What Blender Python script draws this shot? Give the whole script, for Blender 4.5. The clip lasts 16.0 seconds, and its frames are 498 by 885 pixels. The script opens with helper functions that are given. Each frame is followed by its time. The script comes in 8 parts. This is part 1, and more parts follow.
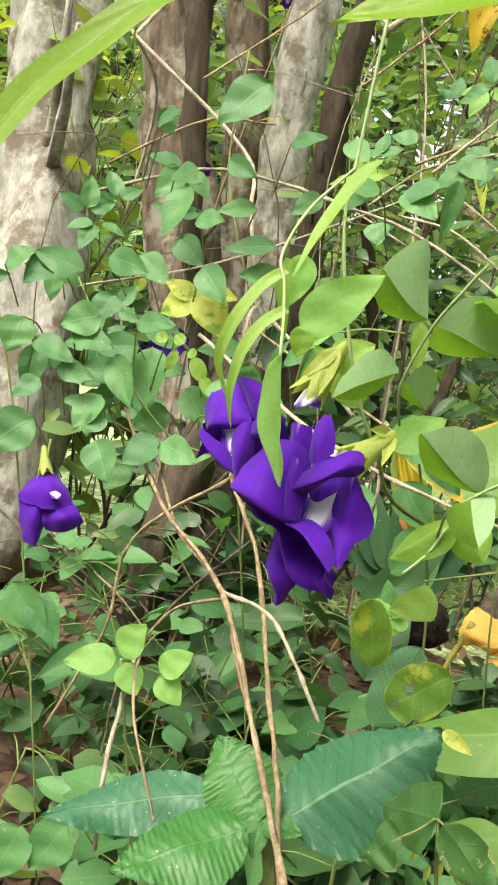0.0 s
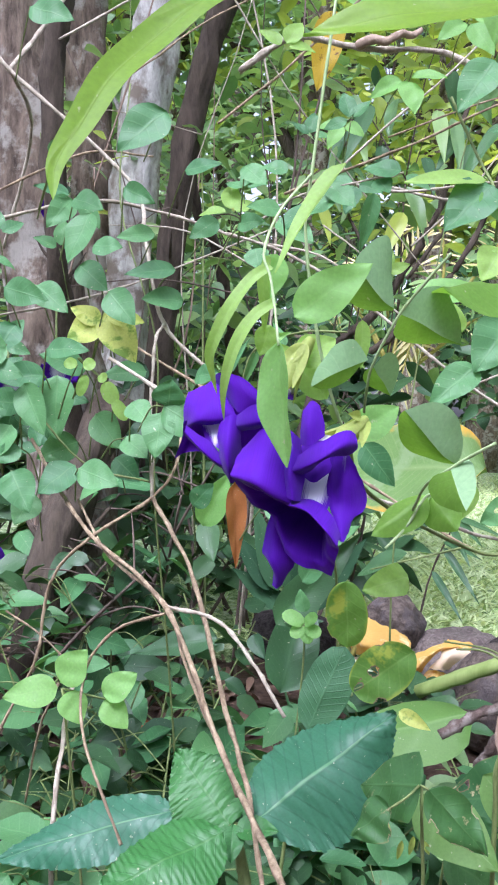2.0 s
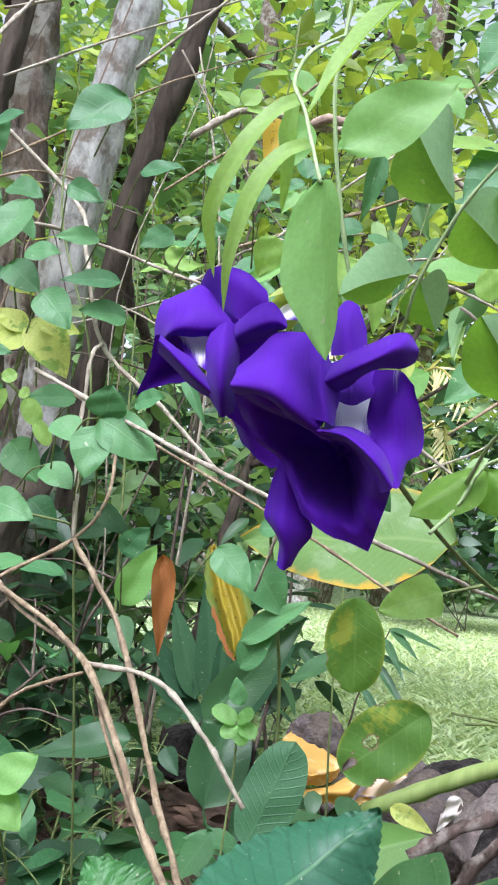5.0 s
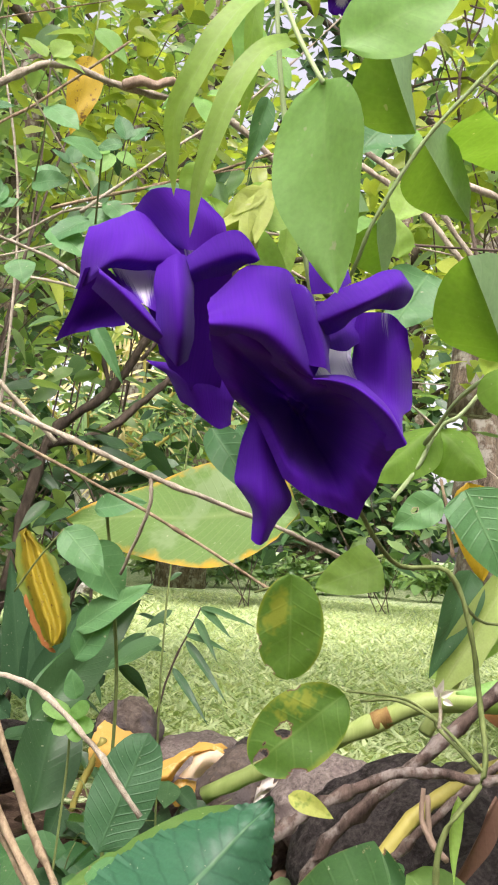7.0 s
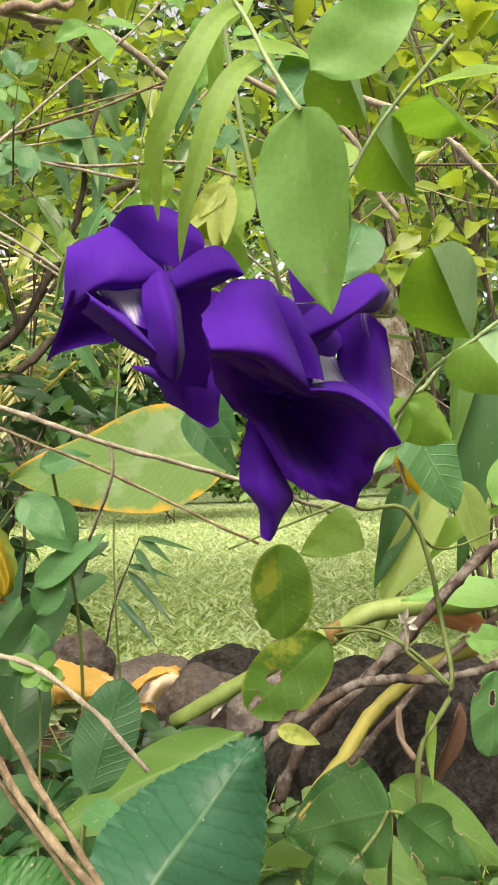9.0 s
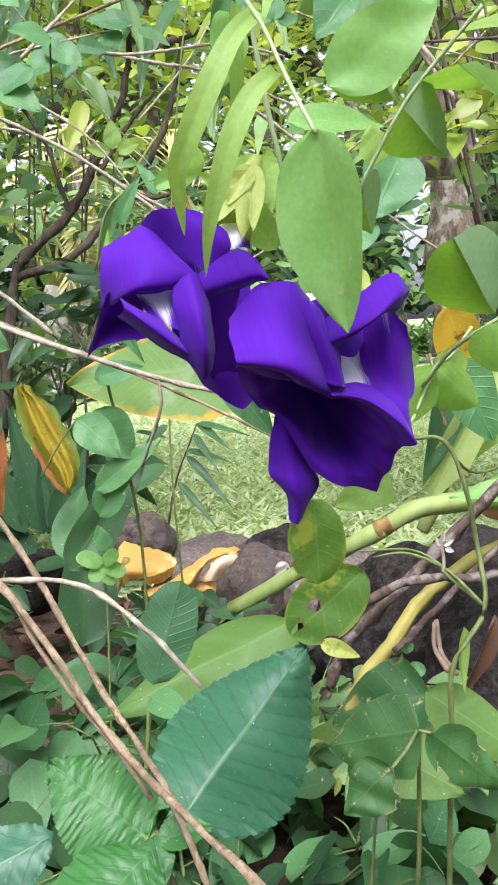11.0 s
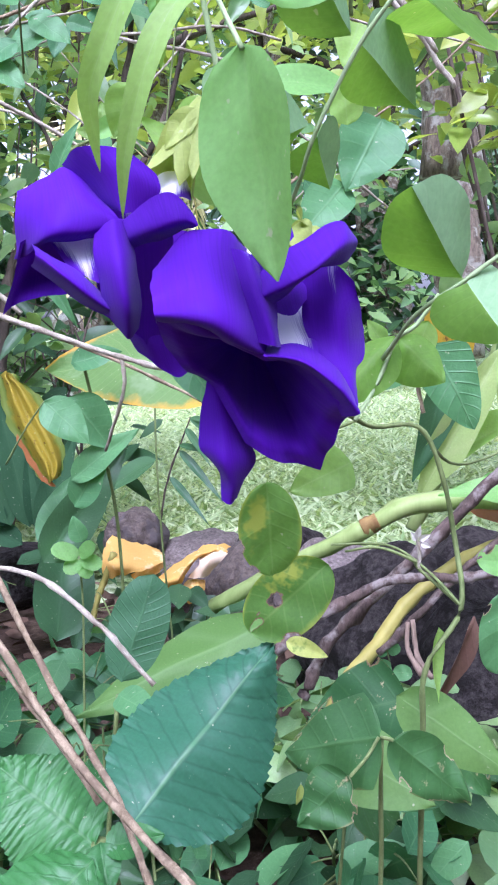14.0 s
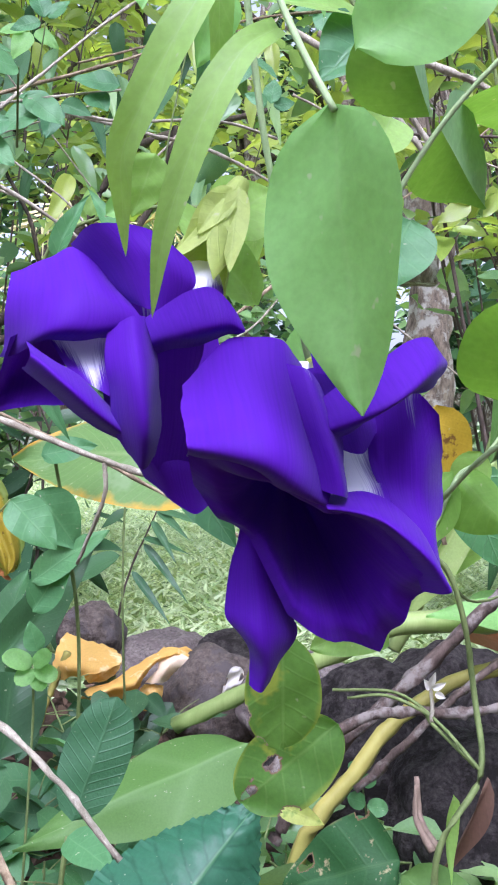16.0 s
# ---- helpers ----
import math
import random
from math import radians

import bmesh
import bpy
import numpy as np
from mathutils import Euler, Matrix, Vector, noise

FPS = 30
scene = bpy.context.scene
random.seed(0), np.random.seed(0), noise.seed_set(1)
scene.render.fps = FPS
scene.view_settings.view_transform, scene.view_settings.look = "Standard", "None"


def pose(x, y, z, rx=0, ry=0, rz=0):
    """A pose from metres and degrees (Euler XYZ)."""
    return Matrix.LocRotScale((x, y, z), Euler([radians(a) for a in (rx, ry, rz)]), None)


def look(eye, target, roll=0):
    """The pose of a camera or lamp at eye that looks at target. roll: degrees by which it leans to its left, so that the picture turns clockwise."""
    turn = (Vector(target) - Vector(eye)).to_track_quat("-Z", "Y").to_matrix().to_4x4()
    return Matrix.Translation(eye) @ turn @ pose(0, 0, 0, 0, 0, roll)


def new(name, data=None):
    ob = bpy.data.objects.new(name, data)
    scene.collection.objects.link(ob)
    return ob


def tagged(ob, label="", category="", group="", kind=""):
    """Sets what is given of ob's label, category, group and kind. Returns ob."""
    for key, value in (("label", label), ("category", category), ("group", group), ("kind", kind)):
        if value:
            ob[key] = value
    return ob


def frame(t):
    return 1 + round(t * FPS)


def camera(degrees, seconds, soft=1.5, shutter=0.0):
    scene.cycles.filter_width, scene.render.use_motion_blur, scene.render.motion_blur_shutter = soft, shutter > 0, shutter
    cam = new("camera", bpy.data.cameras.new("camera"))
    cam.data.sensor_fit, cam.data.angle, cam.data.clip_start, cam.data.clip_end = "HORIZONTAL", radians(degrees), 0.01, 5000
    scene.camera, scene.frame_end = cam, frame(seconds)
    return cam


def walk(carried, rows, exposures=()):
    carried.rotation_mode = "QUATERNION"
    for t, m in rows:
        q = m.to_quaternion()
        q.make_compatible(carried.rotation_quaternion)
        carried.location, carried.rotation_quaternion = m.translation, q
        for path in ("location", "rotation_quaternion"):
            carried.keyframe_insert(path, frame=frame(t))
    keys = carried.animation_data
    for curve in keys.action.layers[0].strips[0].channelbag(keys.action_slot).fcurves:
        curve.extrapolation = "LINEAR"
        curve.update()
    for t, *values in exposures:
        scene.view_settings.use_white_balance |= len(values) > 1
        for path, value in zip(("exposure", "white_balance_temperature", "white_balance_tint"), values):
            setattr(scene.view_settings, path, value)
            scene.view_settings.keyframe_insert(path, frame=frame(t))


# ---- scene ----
cam = camera(32.0, 16.0, soft=2.0, shutter=0.0)

PATH = [
    (0, (0, 0, 0.35), (0, 1.9908, 0.158), 6.54),
    (0.5, (-0.0023, 0.0022, 0.3452), (0.0825, 1.992, 0.1622), 4.72),
    (1, (-0.0119, -0.0052, 0.3481), (0.2026, 1.9749, 0.1659), 3.44),
    (1.5, (-0.0295, -0.013, 0.3471), (0.2828, 1.9559, 0.1861), 3.56),
    (2, (-0.036, -0.0068, 0.3351), (0.3109, 1.9616, 0.2654), 2.78),
    (2.5, (-0.0523, -0.0107, 0.3174), (0.3528, 1.9473, 0.3657), 4.25),
    (3, (-0.049, 0.0026, 0.3016), (0.3798, 1.953, 0.4105), 4.83),
    (3.5, (-0.0456, 0.0176, 0.295), (0.4212, 1.9572, 0.4362), 5.84),
    (6, (-0.0336, 0.0912, 0.2909), (0.6225, 1.9575, 0.585), 5.09),
    (6.5, (-0.0478, 0.0967, 0.2889), (0.8005, 1.8859, 0.5703), 5.70),
    (7, (-0.055, 0.1005, 0.2893), (0.9352, 1.8207, 0.5346), 3.65),
    (7.5, (-0.0595, 0.1015, 0.2896), (1.0407, 1.7546, 0.5274), 0.72),
    (8, (-0.0604, 0.0996, 0.2894), (1.0927, 1.7194, 0.5053), -0.61),
    (8.5, (-0.0609, 0.1054, 0.2941), (1.1122, 1.7197, 0.4287), -2.28),
    (9, (-0.0721, 0.0996, 0.303), (1.0991, 1.7202, 0.3456), -2.45),
    (11.5, (-0.0721, 0.0885, 0.329), (0.9261, 1.7987, 0.0482), -4.41),
    (12, (-0.0774, 0.0887, 0.3334), (0.8926, 1.8158, 0.0571), -5.09),
    (12.5, (-0.086, 0.0865, 0.3339), (0.867, 1.8196, 0.0373), -5.50),
    (13, (-0.0802, 0.0871, 0.3378), (0.8734, 1.8176, 0.028), -5.76),
    (13.5, (-0.0662, 0.0922, 0.3356), (0.9023, 1.8095, -0.0003), -5.10),
    (14, (-0.0542, 0.0957, 0.3168), (0.9714, 1.7933, 0.0597), -2.56),
    (14.5, (-0.0504, 0.1088, 0.3115), (1.0221, 1.7925, 0.1899), -1.99),
    (15, (-0.0503, 0.1289, 0.3292), (1.0641, 1.7886, 0.2687), -1.85),
    (15.5, (-0.0418, 0.1400, 0.3282), (1.0894, 1.7894, 0.3167), -0.15),
    (16, (-0.0466, 0.1274, 0.3224), (1.0661, 1.7884, 0.2661), 0.81),
]
EXPOSURES = [(0, 0.83, 7350, 8), (0.5, 0.91, 6650, 15), (1, 0.91, 5900, 22), (1.5, 0.82, 5680, 23), (2, 0.78, 5430, 28), (2.5, 0.77, 5370, 30), (3.5, 0.78, 5230, 33), (6, 0.71, 6150, 13), (7, 0.71, 6660, 23), (8, 0.65, 6850, 20), (9, 0.49, 7400, 14), (11.5, 0.80, 5620, 25), (12.5, 0.76, 5390, 30), (13.5, 0.78, 5330, 34), (14, 0.85, 5100, 35), (14.5, 0.80, 4940, 28), (15, 0.68, 5000, 16), (15.5, 0.71, 5360, 17), (16, 0.69, 5290, 29)]
walk(cam, [(t, look(eye, target, roll)) for t, eye, target, roll in PATH], EXPOSURES)

# ---- daylight under a bright, hazy sky
SUN_UP, SUN_TURN = radians(58), radians(215)
world = bpy.data.worlds.new("sky")
scene.world = world
world.use_nodes = True
wn = world.node_tree.nodes
sky = wn.new("ShaderNodeTexSky")
sky.sky_type, sky.sun_disc = "NISHITA", False
sky.sun_elevation, sky.sun_rotation = SUN_UP, SUN_TURN
sky.dust_density, sky.air_density = 5.0, 1.0
haze = wn.new("ShaderNodeHueSaturation")
haze.inputs["Saturation"].default_value = 0.3
haze.inputs["Value"].default_value = 1.5
world.node_tree.links.new(sky.outputs[0], haze.inputs["Color"])
wn["Background"].inputs[1].default_value = 0.15
world.node_tree.links.new(haze.outputs[0], wn["Background"].inputs[0])
sun = new("sun", bpy.data.lights.new("sun", "SUN"))
sun.data.energy, sun.data.angle, sun.data.color = 2.4, radians(30), (1.0, 0.96, 0.9)
sun.matrix_world = look((-math.sin(SUN_TURN) * -4, math.cos(SUN_TURN) * 4, 4 * math.tan(SUN_UP)), (0, 0, 0))


# ---- materials
def material(name, roughness=0.5, specular=0.5):
    mat = bpy.data.materials.new(name)
    mat.use_nodes = True
    bsdf = mat.node_tree.nodes["Principled BSDF"]
    bsdf.inputs["Roughness"].default_value = roughness
    bsdf.inputs["Specular IOR Level"].default_value = specular
    return mat, mat.node_tree.nodes, mat.node_tree.links, bsdf


def ramp(nodes, links, source, stops):
    r = nodes.new("ShaderNodeValToRGB")
    while len(r.color_ramp.elements) < len(stops):
        r.color_ramp.elements.new(0.5)
    for e, (at, col) in zip(r.color_ramp.elements, stops):
        e.position, e.color = at, (*col, 1)
    links.new(source, r.inputs[0])
    return r.outputs[0]


def grain(nodes, links, scale, detail=4, coords="Object", stretch=None, rough=0.55):
    tc = nodes.new("ShaderNodeTexCoord")
    n = nodes.new("ShaderNodeTexNoise")
    n.inputs["Scale"].default_value, n.inputs["Detail"].default_value, n.inputs["Roughness"].default_value = scale, detail, rough
    if stretch:
        m = nodes.new("ShaderNodeMapping")
        m.inputs["Scale"].default_value = stretch
        links.new(tc.outputs[coords], m.inputs[0])
        links.new(m.outputs[0], n.inputs["Vector"])
    else:
        links.new(tc.outputs[coords], n.inputs["Vector"])
    return n.outputs["Fac"]


def math_node(nodes, links, op, a, b=None, c=None):
    m = nodes.new("ShaderNodeMath")
    m.operation = op
    for n, v in enumerate((a, b, c)):
        if v is None:
            continue
        if isinstance(v, (int, float)):
            m.inputs[n].default_value = v
        else:
            links.new(v, m.inputs[n])
    return m.outputs[0]


def blend(nodes, links, fac, a, b, mode="MIX"):
    m = nodes.new("ShaderNodeMix")
    m.data_type, m.blend_type = "RGBA", mode
    for sock, v in ((m.inputs[0], fac), (m.inputs[6], a), (m.inputs[7], b)):
        if isinstance(v, (int, float)):
            sock.default_value = v
        elif isinstance(v, tuple):
            sock.default_value = (*v, 1)
        else:
            links.new(v, sock)
    return m.outputs[2]


def bump(nodes, links, bsdf, height, strength, distance=0.001):
    b = nodes.new("ShaderNodeBump")
    b.inputs["Strength"].default_value, b.inputs["Distance"].default_value = strength, distance
    links.new(height, b.inputs["Height"])
    links.new(b.outputs[0], bsdf.inputs["Normal"])


def leaf_material(name, dark, light, vein, glow=0.35, roughness=0.45, veins=9.0, edge=None, spots=None, vein_amount=0.35, specular=0.35, relief=0.3, rib=None):
    """A leaf: two tones in patches, a paler midrib and side veins along its own length and width, light coming through."""
    mat, nodes, links, bsdf = material(name, roughness, specular)
    uv = nodes.new("ShaderNodeUVMap")
    sep = nodes.new("ShaderNodeSeparateXYZ")
    links.new(uv.outputs[0], sep.inputs[0])
    along, across = sep.outputs[0], math_node(nodes, links, "ABSOLUTE", sep.outputs[1])
    info = nodes.new("ShaderNodeObjectInfo")
    geo = nodes.new("ShaderNodeNewGeometry")
    chance = math_node(nodes, links, "FRACT", math_node(nodes, links, "ADD", info.outputs["Random"], geo.outputs["Random Per Island"]))
    patch = grain(nodes, links, 60, 3)
    tone = math_node(nodes, links, "ADD", math_node(nodes, links, "MULTIPLY", chance, 0.75), math_node(nodes, links, "MULTIPLY", patch, 0.3))
    col = ramp(nodes, links, tone, [(0.0, dark), (1.0, light)])
    fine = grain(nodes, links, 900, 3)
    col = blend(nodes, links, 0.35, col, ramp(nodes, links, fine, [(0.3, (0.75, 0.75, 0.75)), (0.7, (1.2, 1.2, 1.2))]), "MULTIPLY")
    # side veins slope forward from the midrib
    phase = math_node(nodes, links, "MULTIPLY", math_node(nodes, links, "SUBTRACT", along, math_node(nodes, links, "MULTIPLY", across, 0.17)), veins)
    saw = math_node(nodes, links, "ABSOLUTE", math_node(nodes, links, "SUBTRACT", math_node(nodes, links, "FRACT", phase), 0.5))
    side = ramp(nodes, links, saw, [(0.0, (1, 1, 1)), (0.1, (0, 0, 0))])
    mid = ramp(nodes, links, across, [(0.0, (1, 1, 1)), (0.07, (0, 0, 0))])
    mask = math_node(nodes, links, "MAXIMUM", math_node(nodes, links, "MULTIPLY", side, 0.5), mid)
    col = blend(nodes, links, math_node(nodes, links, "MULTIPLY", mask, vein_amount), col, vein)
    if rib:
        col = blend(nodes, links, ramp(nodes, links, across, [(0.015, (0.8, 0.8, 0.8)), (0.04, (0, 0, 0))]), col, rib)
    if edge:
        rim = math_node(nodes, links, "MULTIPLY", math_node(nodes, links, "ADD", across, math_node(nodes, links, "MULTIPLY", grain(nodes, links, 90, 4), 0.5)), 0.6)
        col = blend(nodes, links, ramp(nodes, links, rim, [(edge[1], (0, 0, 0)), (edge[1] + 0.1, (1, 1, 1))]), col, edge[0])
    if spots:
        dots = grain(nodes, links, spots[1], 4, rough=0.7)
        col = blend(nodes, links, ramp(nodes, links, dots, [(spots[2], (0, 0, 0)), (spots[2] + 0.08, (1, 1, 1))]), col, spots[0])
    # scattered pale flecks and a few brown bites
    fleck = grain(nodes, links, 420, 2, rough=0.6)
    col = blend(nodes, links, ramp(nodes, links, fleck, [(0.7, (0, 0, 0)), (0.76, (0.6, 0.6, 0.6))]), col, (0.5, 0.5, 0.36))
    links.new(col, bsdf.inputs["Base Color"])
    bump(nodes, links, bsdf, math_node(nodes, links, "ADD", mask, math_node(nodes, links, "MULTIPLY", fine, 0.5)), relief, 0.0005)
    tr = nodes.new("ShaderNodeBsdfTranslucent")
    links.new(blend(nodes, links, 1.0, col, (1.25, 1.25, 0.55), "MULTIPLY"), tr.inputs[0])
    mix = nodes.new("ShaderNodeMixShader")
    mix.inputs[0].default_value = glow
    links.new(bsdf.outputs[0], mix.inputs[1])
    links.new(tr.outputs[0], mix.inputs[2])
    links.new(mix.outputs[0], nodes["Material Output"].inputs[0])
    return mat


def bark_material(name, dark, light, scale=40, roughness=0.85, strength=0.8, blotch=None, stretch=(1, 1, 0.35), depth=0.002):
    mat, nodes, links, bsdf = material(name, roughness, 0.2)
    f = grain(nodes, links, scale, 8, stretch=stretch, rough=0.7)
    col = ramp(nodes, links, f, [(0.3, dark), (0.7, light)])
    if blotch:
        b = grain(nodes, links, scale * 0.28, 5, rough=0.65)
        col = blend(nodes, links, ramp(nodes, links, b, [(0.5, (0, 0, 0)), (0.6, (1, 1, 1))]), col, blotch)
    links.new(col, bsdf.inputs["Base Color"])
    bump(nodes, links, bsdf, f, strength, depth)
    return mat


PEA_LEAF = leaf_material("pea_leaf", (0.2, 0.44, 0.11), (0.28, 0.53, 0.16), (0.4, 0.58, 0.24), 0.52, 0.5, 7, vein_amount=0.14, relief=0.06)
# Paler copy of the pea leaf, light shining through it painted into the colour.
PEA_PALE = leaf_material("pea_leaf_backlit", (0.24, 0.42, 0.09), (0.34, 0.54, 0.13), (0.42, 0.55, 0.25), 0.5, 0.5, 7, vein_amount=0.25, relief=0.1)
# Yellower underside and greyer upper face; shade and sky sheen are painted in.
PEA_SHADE = leaf_material("pea_leaf_underside_shade", (0.15, 0.31, 0.04), (0.215, 0.4, 0.07), (0.36, 0.5, 0.17), 0.5, 0.45, 7, vein_amount=0.16, relief=0.1, specular=0.3)
PEA_TOP_SHEEN = leaf_material("pea_leaf_top_sheen", (0.2, 0.36, 0.16), (0.27, 0.44, 0.22), (0.36, 0.5, 0.28), 0.25, 0.6, 7, vein_amount=0.3, relief=0.15, specular=0.2)
HERB = leaf_material("herb_leaf", (0.04, 0.145, 0.055), (0.125, 0.3, 0.105), (0.2, 0.38, 0.16), 0.3, 0.48, 6, vein_amount=0.3)
HERB_VEINED = leaf_material("veined_leaf", (0.05, 0.16, 0.06), (0.1, 0.26, 0.09), (0.17, 0.33, 0.15), 0.28, 0.45, 8, vein_amount=0.55, relief=0.6)
HERB_YELLOW = leaf_material("yellowing_leaf", (0.42, 0.5, 0.09), (0.55, 0.6, 0.16), (0.6, 0.6, 0.2), 0.4, 0.55, 7, spots=((0.2, 0.33, 0.05), 90, 0.5))
TOOTHED = leaf_material("toothed_leaf", (0.025, 0.115, 0.055), (0.042, 0.155, 0.075), (0.01, 0.06, 0.025), 0.15, 0.46, 11, vein_amount=0.8, specular=0.45, relief=0.25, rib=(0.08, 0.22, 0.09))
TOOTHED_LIGHT = leaf_material("young_toothed_leaf", (0.028, 0.13, 0.03), (0.05, 0.18, 0.04), (0.012, 0.075, 0.015), 0.22, 0.42, 11, vein_amount=0.6, relief=0.3, rib=(0.07, 0.2, 0.05))
MOTTLED = leaf_material("mottled_leaf", (0.12, 0.27, 0.05), (0.19, 0.37, 0.07), (0.3, 0.46, 0.14), 0.45, 0.5, 6, edge=((0.38, 0.45, 0.07), 0.68), spots=((0.38, 0.45, 0.07), 75, 0.57))
EATEN = leaf_material("eaten_rim", (0.16, 0.09, 0.04), (0.5, 0.42, 0.26), (0.4, 0.3, 0.16), 0.2, 0.7, 3)
BLADE = leaf_material("blade_leaf", (0.16, 0.30, 0.02), (0.22, 0.38, 0.03), (0.28, 0.42, 0.08), 0.5, 0.45, 2, vein_amount=0.25)
GINGER = leaf_material("broad_leaf", (0.1, 0.21, 0.055), (0.17, 0.28, 0.08), (0.24, 0.33, 0.13), 0.35, 0.38, 26, spots=((0.2, 0.3, 0.13), 26, 0.55), edge=((0.6, 0.34, 0.03), 0.66), vein_amount=0.6)
# Duller copy of the broad leaf, with shade painted into its base colour.
GINGER_DULL = leaf_material("shaded_broad_leaf", (0.085, 0.18, 0.04), (0.13, 0.25, 0.06), (0.26, 0.4, 0.17), 0.3, 0.5, 2, vein_amount=0.3, specular=0.2)
HERB_DEEP = leaf_material("deep_green_leaf", (0.03, 0.1, 0.04), (0.055, 0.15, 0.06), (0.09, 0.2, 0.09), 0.2, 0.5, 12, vein_amount=0.4, relief=0.7)
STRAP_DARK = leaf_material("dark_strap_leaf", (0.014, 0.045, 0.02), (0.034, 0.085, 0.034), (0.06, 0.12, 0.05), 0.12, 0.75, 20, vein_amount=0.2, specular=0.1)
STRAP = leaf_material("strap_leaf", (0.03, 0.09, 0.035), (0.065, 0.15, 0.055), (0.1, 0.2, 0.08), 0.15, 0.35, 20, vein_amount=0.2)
YELLOW = leaf_material("yellow_leaf", (0.4, 0.27, 0.015), (0.6, 0.42, 0.025), (0.42, 0.3, 0.03), 0.35, 0.5, 8, spots=((0.16, 0.08, 0.02), 130, 0.58))
YELLOW_GREEN = leaf_material("yellowing_blade", (0.34, 0.27, 0.02), (0.5, 0.38, 0.025), (0.3, 0.27, 0.04), 0.35, 0.55, 3, spots=((0.1, 0.05, 0.02), 150, 0.61), edge=((0.16, 0.22, 0.03), 0.5))
DRY = leaf_material("dry_yellow_leaf", (0.64, 0.38, 0.085), (0.8, 0.53, 0.17), (0.55, 0.3, 0.06), 0.25, 0.75, 3, spots=((0.84, 0.66, 0.36), 30, 0.56), specular=0.12, vein_amount=0.15)
BLEACHED = leaf_material("bleached_dry_leaf", (0.78, 0.55, 0.3), (0.85, 0.74, 0.58), (0.7, 0.5, 0.25), 0.2, 0.75, 3, specular=0.12, vein_amount=0.15)
DRY_ORANGE = leaf_material("orange_dead_leaf", (0.25, 0.09, 0.028), (0.42, 0.17, 0.055), (0.3, 0.13, 0.05), 0.3, 0.65, 8, specular=0.15, vein_amount=0.3)
RUST = leaf_material("rust_leaf", (0.12, 0.055, 0.03), (0.34, 0.13, 0.05), (0.4, 0.2, 0.08), 0.2, 0.7, 8)
BROWN = leaf_material("brown_dead_leaf", (0.07, 0.04, 0.03), (0.2, 0.11, 0.07), (0.22, 0.14, 0.1), 0.1, 0.7, 8)
FUZZ = leaf_material("bleached_leaf", (0.5, 0.47, 0.42), (0.75, 0.72, 0.66), (0.6, 0.56, 0.5), 0.2, 0.8, 5)
SHEATH = leaf_material("pale_sheath", (0.22, 0.33, 0.09), (0.36, 0.46, 0.15), (0.5, 0.55, 0.25), 0.4, 0.5, 2, vein_amount=0.3)
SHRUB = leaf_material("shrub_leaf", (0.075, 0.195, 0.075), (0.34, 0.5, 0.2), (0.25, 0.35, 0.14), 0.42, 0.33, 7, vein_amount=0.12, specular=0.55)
RAG = leaf_material("ragged_leaf", (0.03, 0.105, 0.03), (0.068, 0.18, 0.045), (0.16, 0.3, 0.1), 0.3, 0.5, 6, spots=((0.42, 0.36, 0.2), 200, 0.62), vein_amount=0.16, edge=((0.34, 0.26, 0.1), 0.74))
# Lit and shaded copies of SHRUB, sun and shade put into their colours.
SHRUB_LIGHT = leaf_material("shrub_leaf_painted_sun", (0.19, 0.31, 0.045), (0.46, 0.54, 0.1), (0.4, 0.45, 0.1), 0.5, 0.32, 7, vein_amount=0.2, specular=0.7)
SHRUB_DARK = leaf_material("shrub_leaf_painted_shade", (0.02, 0.06, 0.025), (0.05, 0.12, 0.04), (0.1, 0.17, 0.07), 0.2, 0.4, 7, vein_amount=0.2)
PALM = leaf_material("dead_palm_leaflet", (0.5, 0.43, 0.18), (0.8, 0.74, 0.46), (0.7, 0.6, 0.35), 0.35, 0.6, 2)
# The palest blades stand in for glints on the lawn, painted as colour.
GRASS = leaf_material("grass_blade", (0.12, 0.26, 0.05), (0.95, 1.0, 0.75), (0.3, 0.4, 0.15), 0.4, 0.6, 1)
LITTER = leaf_material("leaf_litter", (0.045, 0.027, 0.018), (0.19, 0.12, 0.078), (0.2, 0.13, 0.08), 0.05, 0.8, 6)
TWIG = bark_material("dead_twig", (0.155, 0.108, 0.058), (0.47, 0.375, 0.24), 330, blotch=(0.195, 0.145, 0.09))
TWIG_PALE = bark_material("pale_twig", (0.27, 0.235, 0.165), (0.58, 0.53, 0.41), 330, blotch=(0.3, 0.26, 0.19))
TWIG_DARK = bark_material("dark_twig", (0.06, 0.045, 0.035), (0.18, 0.14, 0.11), 120)
PEA_STEM = bark_material("pale_vine", (0.22, 0.32, 0.13), (0.42, 0.54, 0.27), 260, 0.55, 0.3)
VINE = bark_material("green_vine", (0.085, 0.12, 0.035), (0.23, 0.29, 0.1), 260, 0.6, 0.3)
STALK = bark_material("green_stalk", (0.17, 0.24, 0.06), (0.32, 0.4, 0.14), 50, 0.45, 0.2, stretch=(1, 1, 0.1))
STALK_YELLOW = bark_material("yellow_stalk", (0.24, 0.22, 0.05), (0.38, 0.34, 0.09), 50, 0.45, 0.2)
NODE = bark_material("browned_sheath", (0.15, 0.07, 0.025), (0.3, 0.21, 0.07), 70, 0.7)
ROTTEN = bark_material("peeling_wood", (0.2, 0.145, 0.1), (0.5, 0.39, 0.28), 180, 0.9)
